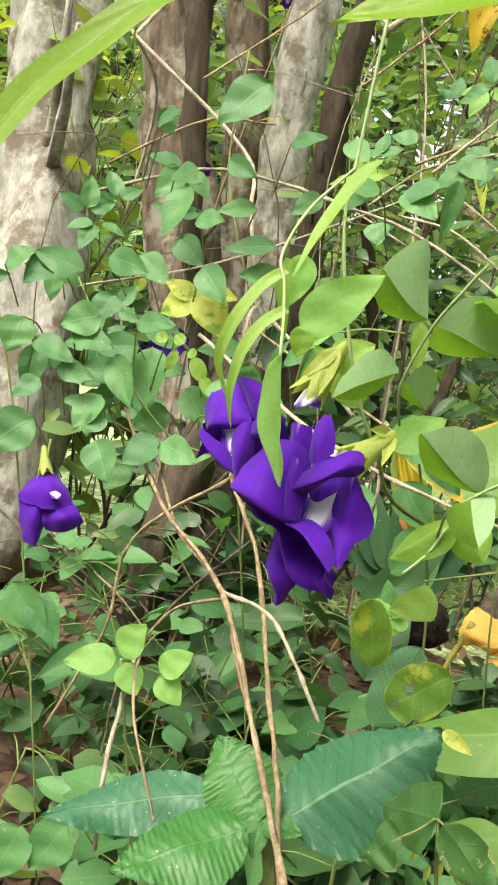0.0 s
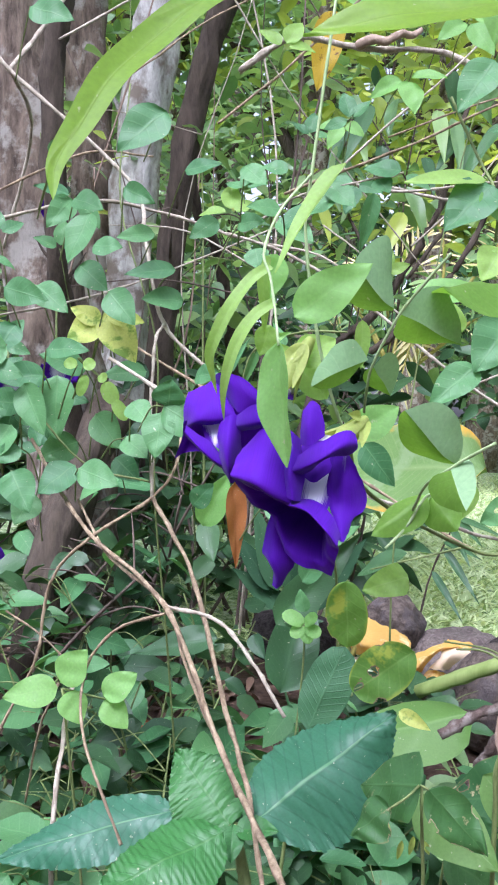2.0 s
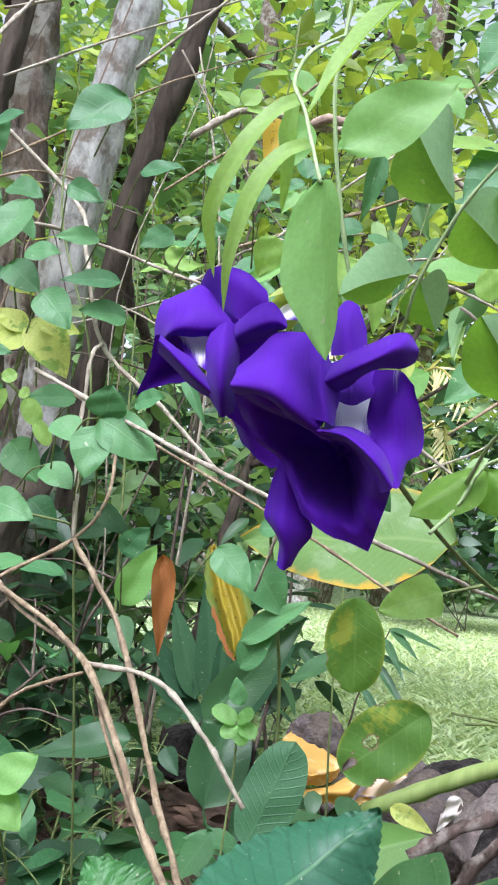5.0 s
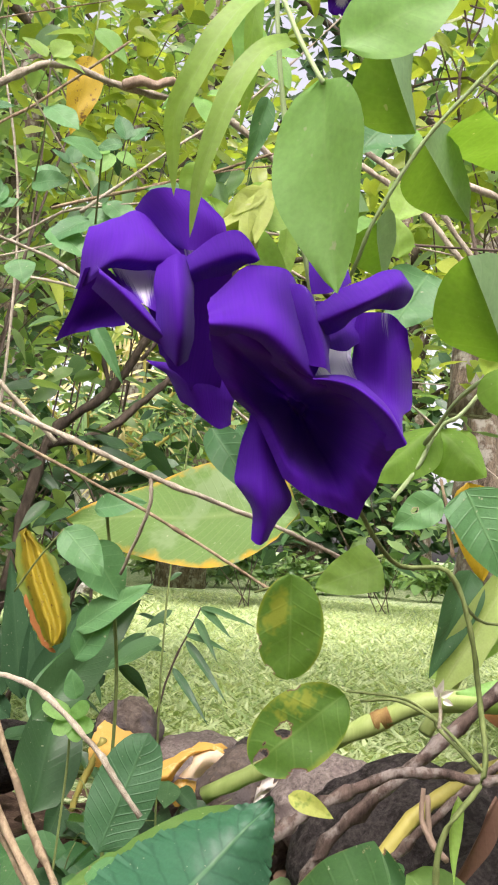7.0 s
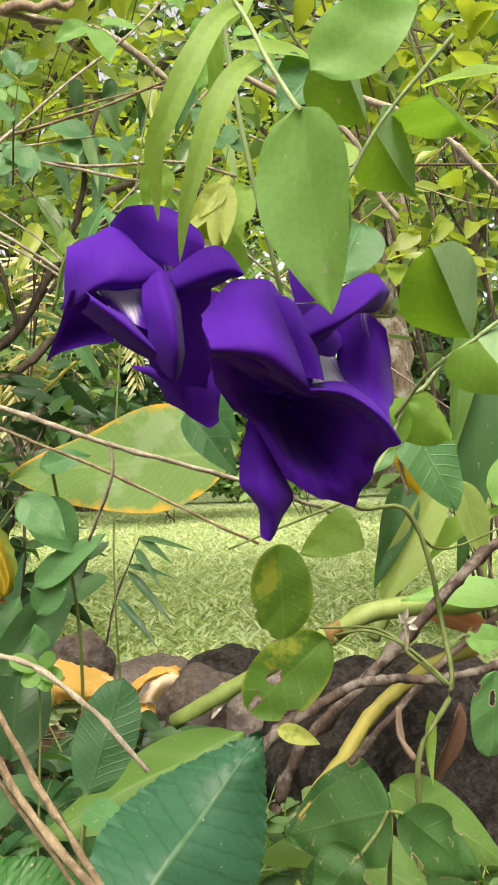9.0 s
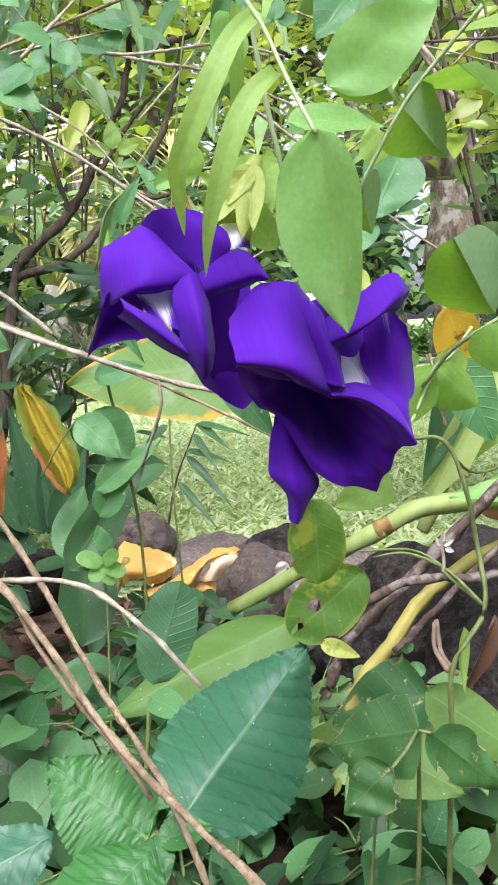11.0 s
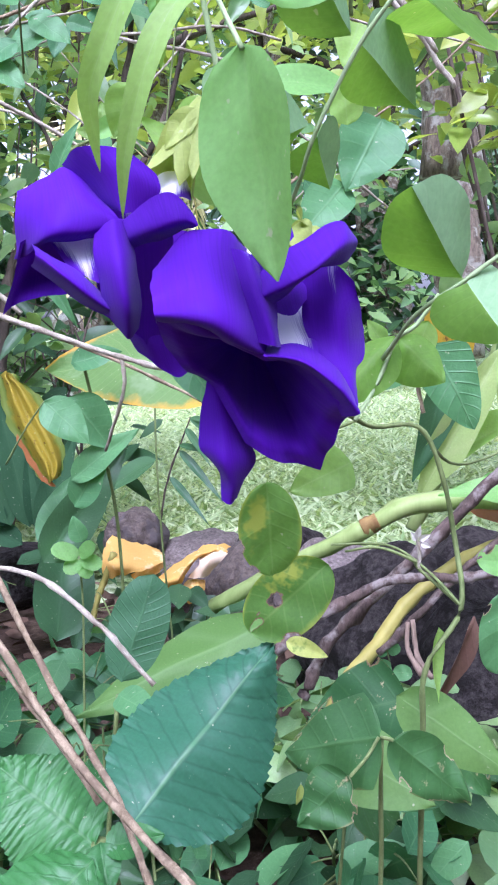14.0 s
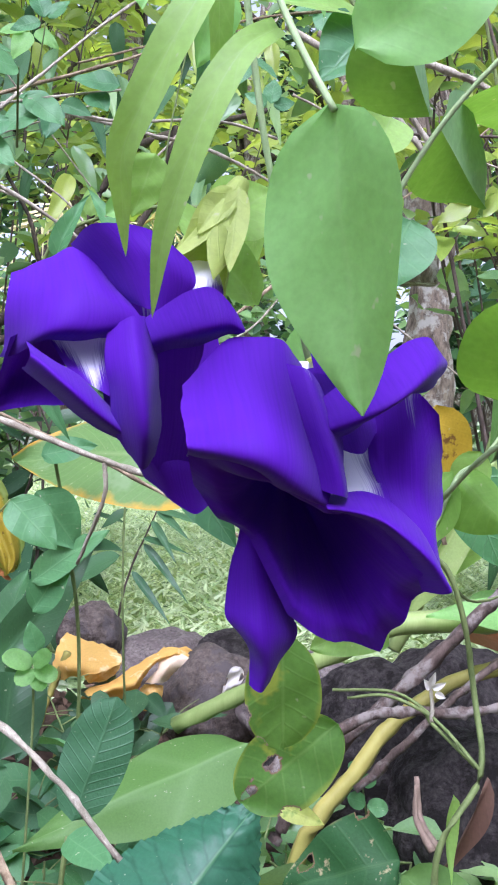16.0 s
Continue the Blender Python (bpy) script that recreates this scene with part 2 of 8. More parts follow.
BARK = bark_material("grey_bark", (0.03, 0.022, 0.016), (0.27, 0.215, 0.155), 75, 0.9, 1.0, blotch=(0.33, 0.315, 0.26), stretch=(1, 1, 0.3), depth=0.008)
BARK_WHITE = bark_material("lichen_bark", (0.2, 0.185, 0.15), (0.62, 0.63, 0.56), 70, 0.9, 1.0, blotch=(0.2, 0.17, 0.13), stretch=(1, 1, 0.5), depth=0.006)
BARK_DARK = bark_material("dark_bark", (0.026, 0.021, 0.015), (0.12, 0.097, 0.07), 80, 0.9, 1.0, stretch=(1, 1, 0.25), depth=0.005)
ROCK = bark_material("basalt", (0.009, 0.008, 0.0075), (0.1, 0.085, 0.078), 260, 0.9, 1.0, blotch=(0.02, 0.016, 0.014), stretch=(1, 1, 1), depth=0.009)
ROCK_PALE = bark_material("brown_basalt", (0.06, 0.048, 0.042), (0.3, 0.255, 0.225), 260, 0.9, 1.0, blotch=(0.15, 0.12, 0.11), stretch=(1, 1, 1), depth=0.003)
ROCK_BROWN = bark_material("weathered_basalt", (0.035, 0.027, 0.022), (0.21, 0.17, 0.14), 150, 0.9, 1.0, blotch=(0.11, 0.095, 0.09), stretch=(1, 1, 1), depth=0.006)
BRANCH = bark_material("lichened_branch", (0.035, 0.025, 0.02), (0.17, 0.125, 0.1), 260, 0.9, 1.0, blotch=(0.24, 0.21, 0.18))
SPRIG = bark_material("dry_sprig", (0.2, 0.14, 0.1), (0.36, 0.27, 0.2), 150)


def petal_material():
    """Violet petal with faint darker streaks along it and a white throat that runs out in streaks."""
    mat, nodes, links, bsdf = material("violet_petal", 0.65, 0.12)
    uv = nodes.new("ShaderNodeUVMap")
    sep = nodes.new("ShaderNodeSeparateXYZ")
    links.new(uv.outputs[0], sep.inputs[0])
    s, th = sep.outputs[0], sep.outputs[1]
    n = nodes.new("ShaderNodeTexNoise")
    n.inputs["Scale"].default_value, n.inputs["Detail"].default_value = 6, 5
    mp = nodes.new("ShaderNodeMapping")
    mp.inputs["Scale"].default_value = (0.7, 12, 1)
    links.new(uv.outputs[0], mp.inputs[0])
    links.new(mp.outputs[0], n.inputs["Vector"])
    col = ramp(nodes, links, n.outputs["Fac"], [(0.25, (0.057, 0.005, 0.262)), (0.75, (0.08, 0.007, 0.335))])
    side = math_node(nodes, links, "ABSOLUTE", math_node(nodes, links, "SUBTRACT", th, 0.5))
    reach = math_node(nodes, links, "ADD", s, math_node(nodes, links, "MULTIPLY", side, 1.6))
    reach = math_node(nodes, links, "ADD", reach, math_node(nodes, links, "MULTIPLY", math_node(nodes, links, "SUBTRACT", n.outputs["Fac"], 0.5), 0.5))
    white = ramp(nodes, links, reach, [(0.42, (1, 1, 1)), (0.66, (0, 0, 0))])
    col = blend(nodes, links, white, col, (0.72, 0.7, 0.8))
    links.new(col, bsdf.inputs["Base Color"])
    bsdf.inputs["Sheen Weight"].default_value = 0.08
    bump(nodes, links, bsdf, n.outputs["Fac"], 0.12, 0.0005)
    tr = nodes.new("ShaderNodeBsdfTranslucent")
    links.new(col, tr.inputs[0])
    mix = nodes.new("ShaderNodeMixShader")
    mix.inputs[0].default_value = 0.12
    links.new(bsdf.outputs[0], mix.inputs[1])
    links.new(tr.outputs[0], mix.inputs[2])
    links.new(mix.outputs[0], nodes["Material Output"].inputs[0])
    return mat


PETAL = petal_material()
CALYX = leaf_material("calyx", (0.3, 0.38, 0.07), (0.44, 0.52, 0.15), (0.4, 0.5, 0.15), 0.35, 0.55, 5)


# ---- builders
def thing(name, at, label, category, group="", kind=""):
    ob = new(name)
    ob.location = at
    ob.empty_display_size = 0.01
    return tagged(ob, label, category, group, kind)


def base_of(ob):
    at = Vector(ob.location)
    while ob.parent:
        ob = ob.parent
        at += Vector(ob.location)
    return at


def piece(name, verts, faces, mat, parent=None, uvs=None, smooth=True, label=""):
    """One mesh object, its points given in the world, under a parent."""
    off = base_of(parent) if parent else Vector((0, 0, 0))
    me = bpy.data.meshes.new(name)
    me.from_pydata([tuple(Vector(v) - off) for v in verts], [], faces)
    if uvs is not None:
        layer = me.uv_layers.new(name="UVMap")
        idx = np.empty(len(me.loops), dtype=np.int32)
        me.loops.foreach_get("vertex_index", idx)
        layer.data.foreach_set("uv", np.asarray(uvs, dtype=np.float32)[idx].ravel())
    me.polygons.foreach_set("use_smooth", [smooth] * len(me.polygons))
    me.materials.append(mat)
    me.update()
    ob = new(name, me)
    if parent:
        ob.parent = parent
    if label:
        ob["label"] = label
    return ob


def outline(shape, u):
    """Half width of a leaf along its length, 0 to 1."""
    if shape == "ovate":
        return (math.sin(math.pi * u ** 0.72) ** 0.8) * (1 - 0.12 * u)
    if shape == "heart":
        return min(1.0, (u * 7 + 0.02) ** 0.5) * (1 - u ** 2.2) ** 0.75
    if shape == "lance":
        return math.sin(math.pi * u ** 0.6) ** 0.9 * (1 - 0.25 * u)
    if shape == "oval":
        return max(0.0, 1 - (2 * u - 1) ** 2) ** 0.5
    if shape == "strap":
        return min(1.0, u * 3 + 0.25) * (1 - u ** 4) ** 0.8
    return math.sin(math.pi * u ** 0.8) ** 0.6


def leaf_grid(base, tip, width, normal, shape, fold, curl, seed=0, teeth=0, wave=0.03, rows=12, cols=6, arch=0.0):
    base, tip, normal = Vector(base), Vector(tip), Vector(normal)
    run = tip - base
    size = run.length
    along = run.normalized()
    side = along.cross(normal).normalized()
    up = side.cross(along).normalized()
    rng = random.Random(seed)
    p1, p2 = rng.uniform(0, 6), rng.uniform(0, 6)
    verts, uvs, faces = [], [], []
    if teeth:
        rows, cols = teeth * 4, 10
    for i in range(rows + 1):
        u = i / rows
        w = outline(shape, u) * width / 2
        if teeth and 0 < i < rows:
            w *= 1.0 + 0.05 * ((i % 4) / 4 - 0.4)
        for j in range(cols + 1):
            v = 2 * j / cols - 1
            if teeth:
                v = math.copysign(abs(v) ** 1.6, v)
            x = u * size - (0.012 * size * abs(v) ** 3 if teeth and i % 2 == 0 else 0)
            bend = -curl * size * (u * u - u * 0.35) + arch * size * 4 * u * (1 - u)
            lift = abs(v) * w * fold + wave * width * math.sin(6.5 * u + p1 + 2.3 * v) * abs(v) + wave * 0.6 * width * math.sin(13 * u + p2 - 3 * v)
            if teeth:
                lift += 0.048 * width * abs(math.cos((u - 0.17 * abs(v)) * math.pi * 11)) * min(1, 4 * abs(v))
            verts.append(base + along * x + side * (v * w * (1 - 0.12 * fold)) + up * (bend + lift))
            uvs.append((u, v))
    for i in range(rows):
        for j in range(cols):
            a = i * (cols + 1) + j
            faces.append((a, a + 1, a + cols + 2, a + cols + 1))
    return verts, faces, uvs


COUNT = [0]


def leaf(plant, base, tip, width, normal, mat, shape="ovate", fold=0.25, curl=0.12, teeth=0, wave=0.03, name="leaf", holes=None, label="", arch=0.0):
    COUNT[0] += 1
    verts, faces, uvs = leaf_grid(base, tip, width, normal, shape, fold, curl, COUNT[0], teeth, wave, rows=96 if holes else 16, cols=72 if holes else 8, arch=arch)
    if holes:
        gone = set()
        for hu, hv, hr in holes:
            for k, f in enumerate(faces):
                cu = sum(uvs[i][0] for i in f) / 4
                cv = sum(uvs[i][1] for i in f) / 4
                if math.hypot((cu - hu) * 1.6, (cv - hv) * 0.8) < hr * (1 + 0.7 * noise.noise(Vector((cu * 9, cv * 5, COUNT[0]))) + 0.3 * noise.noise(Vector((cu * 34, cv * 17, COUNT[0])))):
                    gone.add(k)
        lost = {i for k in gone for i in faces[k]}
        rest = [f for k, f in enumerate(faces) if k not in gone]
        ob = piece(name, verts, rest, mat, plant, uvs, label=label)
        ob.data.materials.append(EATEN)
        ob.data.polygons.foreach_set("material_index", [1 if sum(i in lost for i in f) >= 1 else 0 for f in rest])
        return ob
    return piece(name, verts, faces, mat, plant, uvs, label=label)


def long_blade(plant, line, width, normal, mat, name="leaf"):
    """A strap-shaped leaf bent along a line, creased along its middle."""
    line = curve_points(line, 6)
    n = len(line) - 1
    normal = Vector(normal)
    verts, faces, uvs = [], [], []
    for i, q in enumerate(line):
        u = i / n
        along = (line[min(i + 1, n)] - line[max(i - 1, 0)]).normalized()
        side = along.cross(normal).normalized()
        up = side.cross(along)
        w = width / 2 * min(1.0, 0.55 + u * 1.2) * (1 - u ** 2.6) ** 0.8
        for j in range(9):
            v = j / 4 - 1
            verts.append(q + side * (v * w) + up * (abs(v) * w * 0.25 + 0.05 * w * math.sin(9 * u + 2 * v)))
            uvs.append((u, v))
    for i in range(n):
        for j in range(8):
            a = i * 9 + j
            faces.append((a, a + 1, a + 10, a + 9))
    return piece(name, verts, faces, mat, plant, uvs)


def curve_points(points, steps=6):
    """A smooth line through the points."""
    p = [Vector(q) for q in points]
    p = [p[0] * 2 - p[1]] + p + [p[-1] * 2 - p[-2]]
    out = []
    for i in range(1, len(p) - 2):
        for k in range(steps):
            t = k / steps
            a, b, c, d = p[i - 1 : i + 3]
            out.append(0.5 * (2 * b + (c - a) * t + (2 * a - 5 * b + 4 * c - d) * t * t + (3 * b - a - 3 * c + d) * t ** 3))
    out.append(p[-2])
    return out


def tube(points, r0, r1, sides=7, rough=0.0, seed=0, steps=6):
    line = curve_points(points, steps)
    verts, faces, uvs = [], [], []
    n = len(line)
    ref = Vector((0.31, 0.17, 0.93))
    for i, q in enumerate(line):
        d = (line[min(i + 1, n - 1)] - line[max(i - 1, 0)]).normalized()
        a = d.cross(ref if abs(d.dot(ref)) < 0.93 else Vector((1, 0, 0))).normalized()
        b = d.cross(a)
        r = r0 + (r1 - r0) * i / (n - 1)
        for k in range(sides):
            t = 2 * math.pi * k / sides
            off = a * math.cos(t) + b * math.sin(t)
            rr = r * (1.25 if rough > 0.5 and i % 9 == 4 else 1) * (1 + rough * noise.noise(q * (0.35 / max(r, 1e-4)) + off * 1.3 + Vector((seed, 0, 0))))
            verts.append(q + off * rr)
            uvs.append((i / (n - 1), k / sides))
    for i in range(n - 1):
        for k in range(sides):
            a, b = i * sides + k, i * sides + (k + 1) % sides
            faces.append((a, b, b + sides, a + sides))
    faces.append(tuple(range(sides))[::-1])
    faces.append(tuple(range((n - 1) * sides, n * sides)))
    return verts, faces, uvs


def stem(plant, points, r0, r1, mat, name="stem", rough=0.35, sides=7, label=""):
    COUNT[0] += 1
    if mat in (TWIG, TWIG_PALE, BRANCH, TWIG_DARK, BARK_DARK, ROTTEN) and sides == 7:
        line = curve_points(points, 5)
        k = max(r0, r1) * (0.3 if mat in (BRANCH, ROTTEN) else 0.5)
        points = [q + noise.noise_vector(q * 120 + Vector((COUNT[0], 0, 0))) * k for q in line]
        rough = 0.6
    verts, faces, uvs = tube(points, r0, r1, sides, rough, COUNT[0], 2 if rough == 0.6 else 6)
    return piece(name, verts, faces, mat, plant, uvs, label=label)


def stub(plant, low, high, r, mat):
    """Broken-off side branches along a trunk."""
    rng = random.Random(int(r * 1e4) + int(abs(low[0]) * 1e3))
    low, high = Vector(low), Vector(high)
    for k in range(3):
        q = low.lerp(high, rng.uniform(0.1, 0.9))
        a = rng.uniform(0, 2 * math.pi)
        d = Vector((math.cos(a), math.sin(a), rng.uniform(0.5, 1.2))).normalized()
        size = r * rng.uniform(1.6, 3.6)
        verts, faces, uvs = tube([q, q + d * size * 0.6, q + d * size + Vector((0, 0, size * 0.2))], r * 0.2, r * 0.05, 10, 0.5, k, 4)
        piece("branch_stub", verts, faces, mat, plant, uvs)


def merged(chunks):
    verts, faces, uvs = [], [], []
    for v, f, u in chunks:
        off = len(verts)
        verts += v
        uvs += u
        faces += [tuple(i + off for i in q) for q in f]
    return verts, faces, uvs


def flower(parent, calyx_at, mouth_at, up, radii, reach, label, size=1.0, seed=0):
    """A pea flower: a funnel-shaped banner with an uneven rim, two rolled wings over the throat, and a calyx."""
    calyx_at, mouth_at = Vector(calyx_at), Vector(mouth_at)
    ob = new("flower")
    ob.parent = parent
    ob.location = calyx_at - base_of(parent)
    ob["label"] = label
    axis = (mouth_at - calyx_at).normalized()
    x = axis.cross(Vector(up)).normalized()
    y = x.cross(axis).normalized()
    throat = calyx_at + (mouth_at - calyx_at) * 0.45
    n, m = 48, 10
    k = len(radii)
    verts, faces, uvs = [], [], []

    def cyc(vals, f):
        i = int(f) % k
        g = f - int(f)
        g = g * g * (3 - 2 * g)
        return vals[i] * (1 - g) + vals[(i + 1) % k] * g

    for j in range(m + 1):
        s = j / m
        for i in range(n):
            th = i / n
            f = th * k
            r, z = cyc(radii, f) * size, cyc(reach, f) * size
            a = 2 * math.pi * th
            ruffle = 0.0016 * size * s * s * (math.sin(a * 9 + seed) + 0.7 * math.sin(a * 17 + 2 * seed))
            p = throat + axis * (z * s ** 1.25 - 0.006 * size * (1 - s)) + (x * math.cos(a) + y * math.sin(a)) * (r * (0.08 + 0.92 * s ** 0.85)) + axis * ruffle
            p += axis * (-0.25 * z * max(0, s - 0.85) / 0.15 * (0.5 + 0.5 * math.sin(a * 4 + seed)))
            verts.append(p)
            uvs.append((s, (th + 0.75) % 1.0))
    for j in range(m):
        for i in range(n):
            a, b = j * n + i, j * n + (i + 1) % n
            faces.append((a, b, b + n, a + n))
    piece("banner_petal", verts, faces, PETAL, ob, uvs)
    return ob, throat, axis, x, y


def spline(vals, f):
    """A smooth run through the values, f from 0 to the last one's number."""
    i = min(int(f), len(vals) - 2)
    t = f - i
    b, c = vals[i], vals[i + 1]
    a = vals[i - 1] if i else b * 2 - c
    d = vals[i + 2] if i + 2 < len(vals) else c * 2 - b
    return 0.5 * (2 * b + (c - a) * t + (2 * a - 5 * b + 4 * c - d) * t * t + (3 * b - a - 3 * c + d) * t ** 3)


def patch(fl, net, name="petal", white=0.0, seed=0, mat=None):
    """A soft petal drawn over a small net of points (throat edge first), its rim ruffled and its corners rounded."""
    net = [[Vector(q) for q in row] for row in net]
    n = 20
    size = (net[0][0] - net[-1][-1]).length
    verts, faces, uvs = [], [], []
    for j in range(n + 1):
        for i in range(n + 1):
            u, v = 2 * i / n - 1, 2 * j / n - 1
            uu, vv = u * math.sqrt(1 - 0.1 * v * v), v * math.sqrt(1 - 0.1 * u * u)
            s, t = (uu + 1) / 2, (vv + 1) / 2
            p = spline([spline(row, s * (len(row) - 1)) for row in net], t * (len(net) - 1))
            rim = max(abs(u), abs(v)) ** 6
            p = p + noise.noise_vector(p * 170 + Vector((seed, 0, 0))) * (size * (0.012 + 0.03 * rim)) + noise.noise_vector(p * 520 + Vector((0, seed, 0))) * (size * 0.008 * rim)
            verts.append(p)
            uvs.append((s, 2 * t - 1) if mat else (t * 0.6 + 0.62 - white, 0.5 + u * 0.3))
    for j in range(n):
        for i in range(n):
            q = j * (n + 1) + i
            faces.append((q, q + 1, q + n + 2, q + n + 1))
    return piece(name, verts, faces, mat or PETAL, fl, uvs)


def folded_leaf(plant, rib, upper, lower):
    """A leaflet creased sharply along its midrib: one half is a dull upper face with sky sheen painted in, the other a
    yellower underside with shade painted in. Lines run from tip to stalk.
    """
    rib, upper, lower = ([Vector(q) for q in line] for line in (rib, upper, lower))
    COUNT[0] += 1
    n, m = 16, 5
    verts, faces, uvs, side = [], [], [], []
    for half, edge in enumerate((lower, upper)):
        start = len(verts)
        for i in range(n + 1):
            u = i / n
            a, b = spline(rib, u * (len(rib) - 1)), spline(edge, u * (len(edge) - 1))
            for j in range(m + 1):
                v = j / m
                p = a.lerp(b, v)
                verts.append(p + noise.noise_vector(p * 150 + Vector((COUNT[0], 0, 0))) * (0.0005 * v))
                uvs.append((1 - u, v if half else -v))
        for i in range(n):
            for j in range(m):
                q = start + i * (m + 1) + j
                faces.append((q, q + 1, q + m + 2, q + m + 1))
                side.append(half)
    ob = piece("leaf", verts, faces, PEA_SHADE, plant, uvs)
    ob.data.materials.append(PEA_TOP_SHEEN)
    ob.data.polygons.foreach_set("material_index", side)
    return ob


def cup(fl, centre, rim, seed=0, name="banner_petal"):
    """A petal drawn into a hollow: steep round its middle, flaring towards an angular rim."""
    centre = Vector(centre)
    rim = [Vector(q) for q in rim]
    k, per, m = len(rim), 5, 14
    n = k * per
    mean = sum(rim, Vector()) / k
    verts, faces, uvs = [], [], []
    for j in range(m + 1):
        s = j / m
        g = min(1.0, s / 0.8)
        g = g * g * (3 - 2 * g)
        for i in range(n):
            a, b = rim[i // per], rim[(i // per + 1) % k]
            e = a.lerp(b, (i % per) / per)
            flat = mean.lerp(e, 0.12 + 0.88 * s)
            deep = (centre - mean) * (1 - g)
            ripple = 0.0007 * s * s * math.sin(i * 0.9 + seed) + 0.0004 * math.sin(i * 0.47 + 5 * s)
            verts.append(flat + deep + (centre - mean).normalized() * ripple)
            uvs.append((0.95 + 0.4 * s, 2.0 * i / n))
    for j in range(m):
        for i in range(n):
            a, b = j * n + i, j * n + (i + 1) % n
            faces.append((a, b, b + n, a + n))
    faces.append(tuple(range(n)))
    return piece(name, verts, faces, PETAL, fl, uvs)


def flower_at(parent, at, label):
    ob = new("flower")
    ob.parent = parent
    ob.location = Vector(at) - base_of(parent)
    ob["label"] = label
    return ob


def rock(name, at, size, seed, label, turn=0.0, mat=None):
    """A weathered boulder, uneven in the large and pitted in the small, sunk a little into the ground."""
    bm = bmesh.new()
    bmesh.ops.create_icosphere(bm, subdivisions=5, radius=1.0)
    rot = Matrix.Rotation(turn, 3, "Z")
    off = Vector((seed * 3.7, seed * 1.3, seed * 5.1))
    for v in bm.verts:
        d = v.co.normalized()
        r = 1 + 0.22 * noise.noise(d * 1.3 + off) + 0.10 * noise.noise(d * 3.1 + off) + 0.03 * noise.noise(d * 8 + off) + 0.012 * noise.noise(d * 22 + off)
        c = rot @ Vector((d.x * size[0], d.y * size[1], d.z * size[2]))
        v.co = c * r
    me = bpy.data.meshes.new(name)
    bm.to_mesh(me)
    bm.free()
    me.polygons.foreach_set("use_smooth", [True] * len(me.polygons))
    me.materials.append(mat or ROCK)
    ob = new(name, me)
    ob.location = at
    return tagged(ob, label, "rock", "rocks edging the lawn")


def scatter(rng, count, place, length, ratio, droop=0.4, rows=4, shape="ovate", cols=2):
    """Many leaves with their own turn and size as one set of points. place(rng) gives a spot."""
    chunks = []
    for _ in range(count):
        p = Vector(place(rng))
        a, size = rng.uniform(0, 2 * math.pi), length * rng.uniform(0.6, 1.25)
        d = Vector((math.cos(a), math.sin(a), rng.uniform(-droop - 0.5, 0.35)))
        d.normalize()
        nrm = Vector((rng.uniform(-0.7, 0.7), rng.uniform(-1.0, 0.3), rng.uniform(0.3, 1)))
        chunks.append(leaf_grid(p, p + d * size, size * ratio, nrm, shape, rng.uniform(0.05, 0.45), rng.uniform(0, 0.25), rng.random(), 0, 0.03, rows, cols))
    return merged(chunks)


def calyx(fl, base, tip):
    """A ribbed tube that widens towards the petals and ends in pointed lobes."""
    base, tip = Vector(base), Vector(tip)
    run = tip - base
    d = run.normalized()
    a = d.cross(Vector((0.2, 0.3, 0.9))).normalized()
    b = d.cross(a)
    verts, faces, uvs = [], [], []
    n, m = 20, 8
    for j in range(m + 1):
        s = j / m
        for i in range(n):
            t = 2 * math.pi * i / n
            lobe = 0.5 + 0.5 * math.cos(5 * t)
            r = run.length * (0.06 + 0.13 * s ** 0.8) * (1 + 0.06 * math.cos(10 * t) + 1.2 * lobe * max(0, s - 0.6))
            verts.append(base + d * run.length * (s * (0.72 + 0.3 * lobe * s * s)) + (a * math.cos(t) + b * math.sin(t)) * r)
            uvs.append((s, 2 * abs((i / n * 5) % 1 - 0.5)))
    for j in range(m):
        for i in range(n):
            p, q = j * n + i, j * n + (i + 1) % n
            faces.append((p, q, q + n, p + n))
    return piece("calyx", verts, faces, CALYX, fl, uvs, label="pale yellow-green calyx")


# ---- ground: dark soil with litter under the thicket, thin lawn beyond
def ground_material():
    mat, nodes, links, bsdf = material("soil_and_lawn", 0.95, 0.1)
    tc = nodes.new("ShaderNodeTexCoord")
    sep = nodes.new("ShaderNodeSeparateXYZ")
    links.new(tc.outputs["Object"], sep.inputs[0])
    soil = ramp(nodes, links, grain(nodes, links, 55, 8, rough=0.7), [(0.3, (0.025, 0.017, 0.012)), (0.55, (0.09, 0.06, 0.042)), (0.75, (0.2, 0.15, 0.11))])
    # This ramp paints dark gaps between blades and bright glints into the lawn.
    lawn = ramp(nodes, links, grain(nodes, links, 45, 8, rough=0.75), [(0.36, (0.03, 0.06, 0.015)), (0.48, (0.22, 0.32, 0.12)), (0.62, (0.66, 0.72, 0.48))])
    far = math_node(nodes, links, "ADD", sep.outputs[1], math_node(nodes, links, "MULTIPLY", sep.outputs[0], 0.55))
    far = math_node(nodes, links, "ADD", far, math_node(nodes, links, "MULTIPLY", grain(nodes, links, 7, 4), 0.3))
    edge = math_node(nodes, links, "GREATER_THAN", far, 1.42)
    links.new(blend(nodes, links, edge, soil, lawn), bsdf.inputs["Base Color"])
    bump(nodes, links, bsdf, grain(nodes, links, 80, 8, rough=0.7), 1.0, 0.004)
    return mat


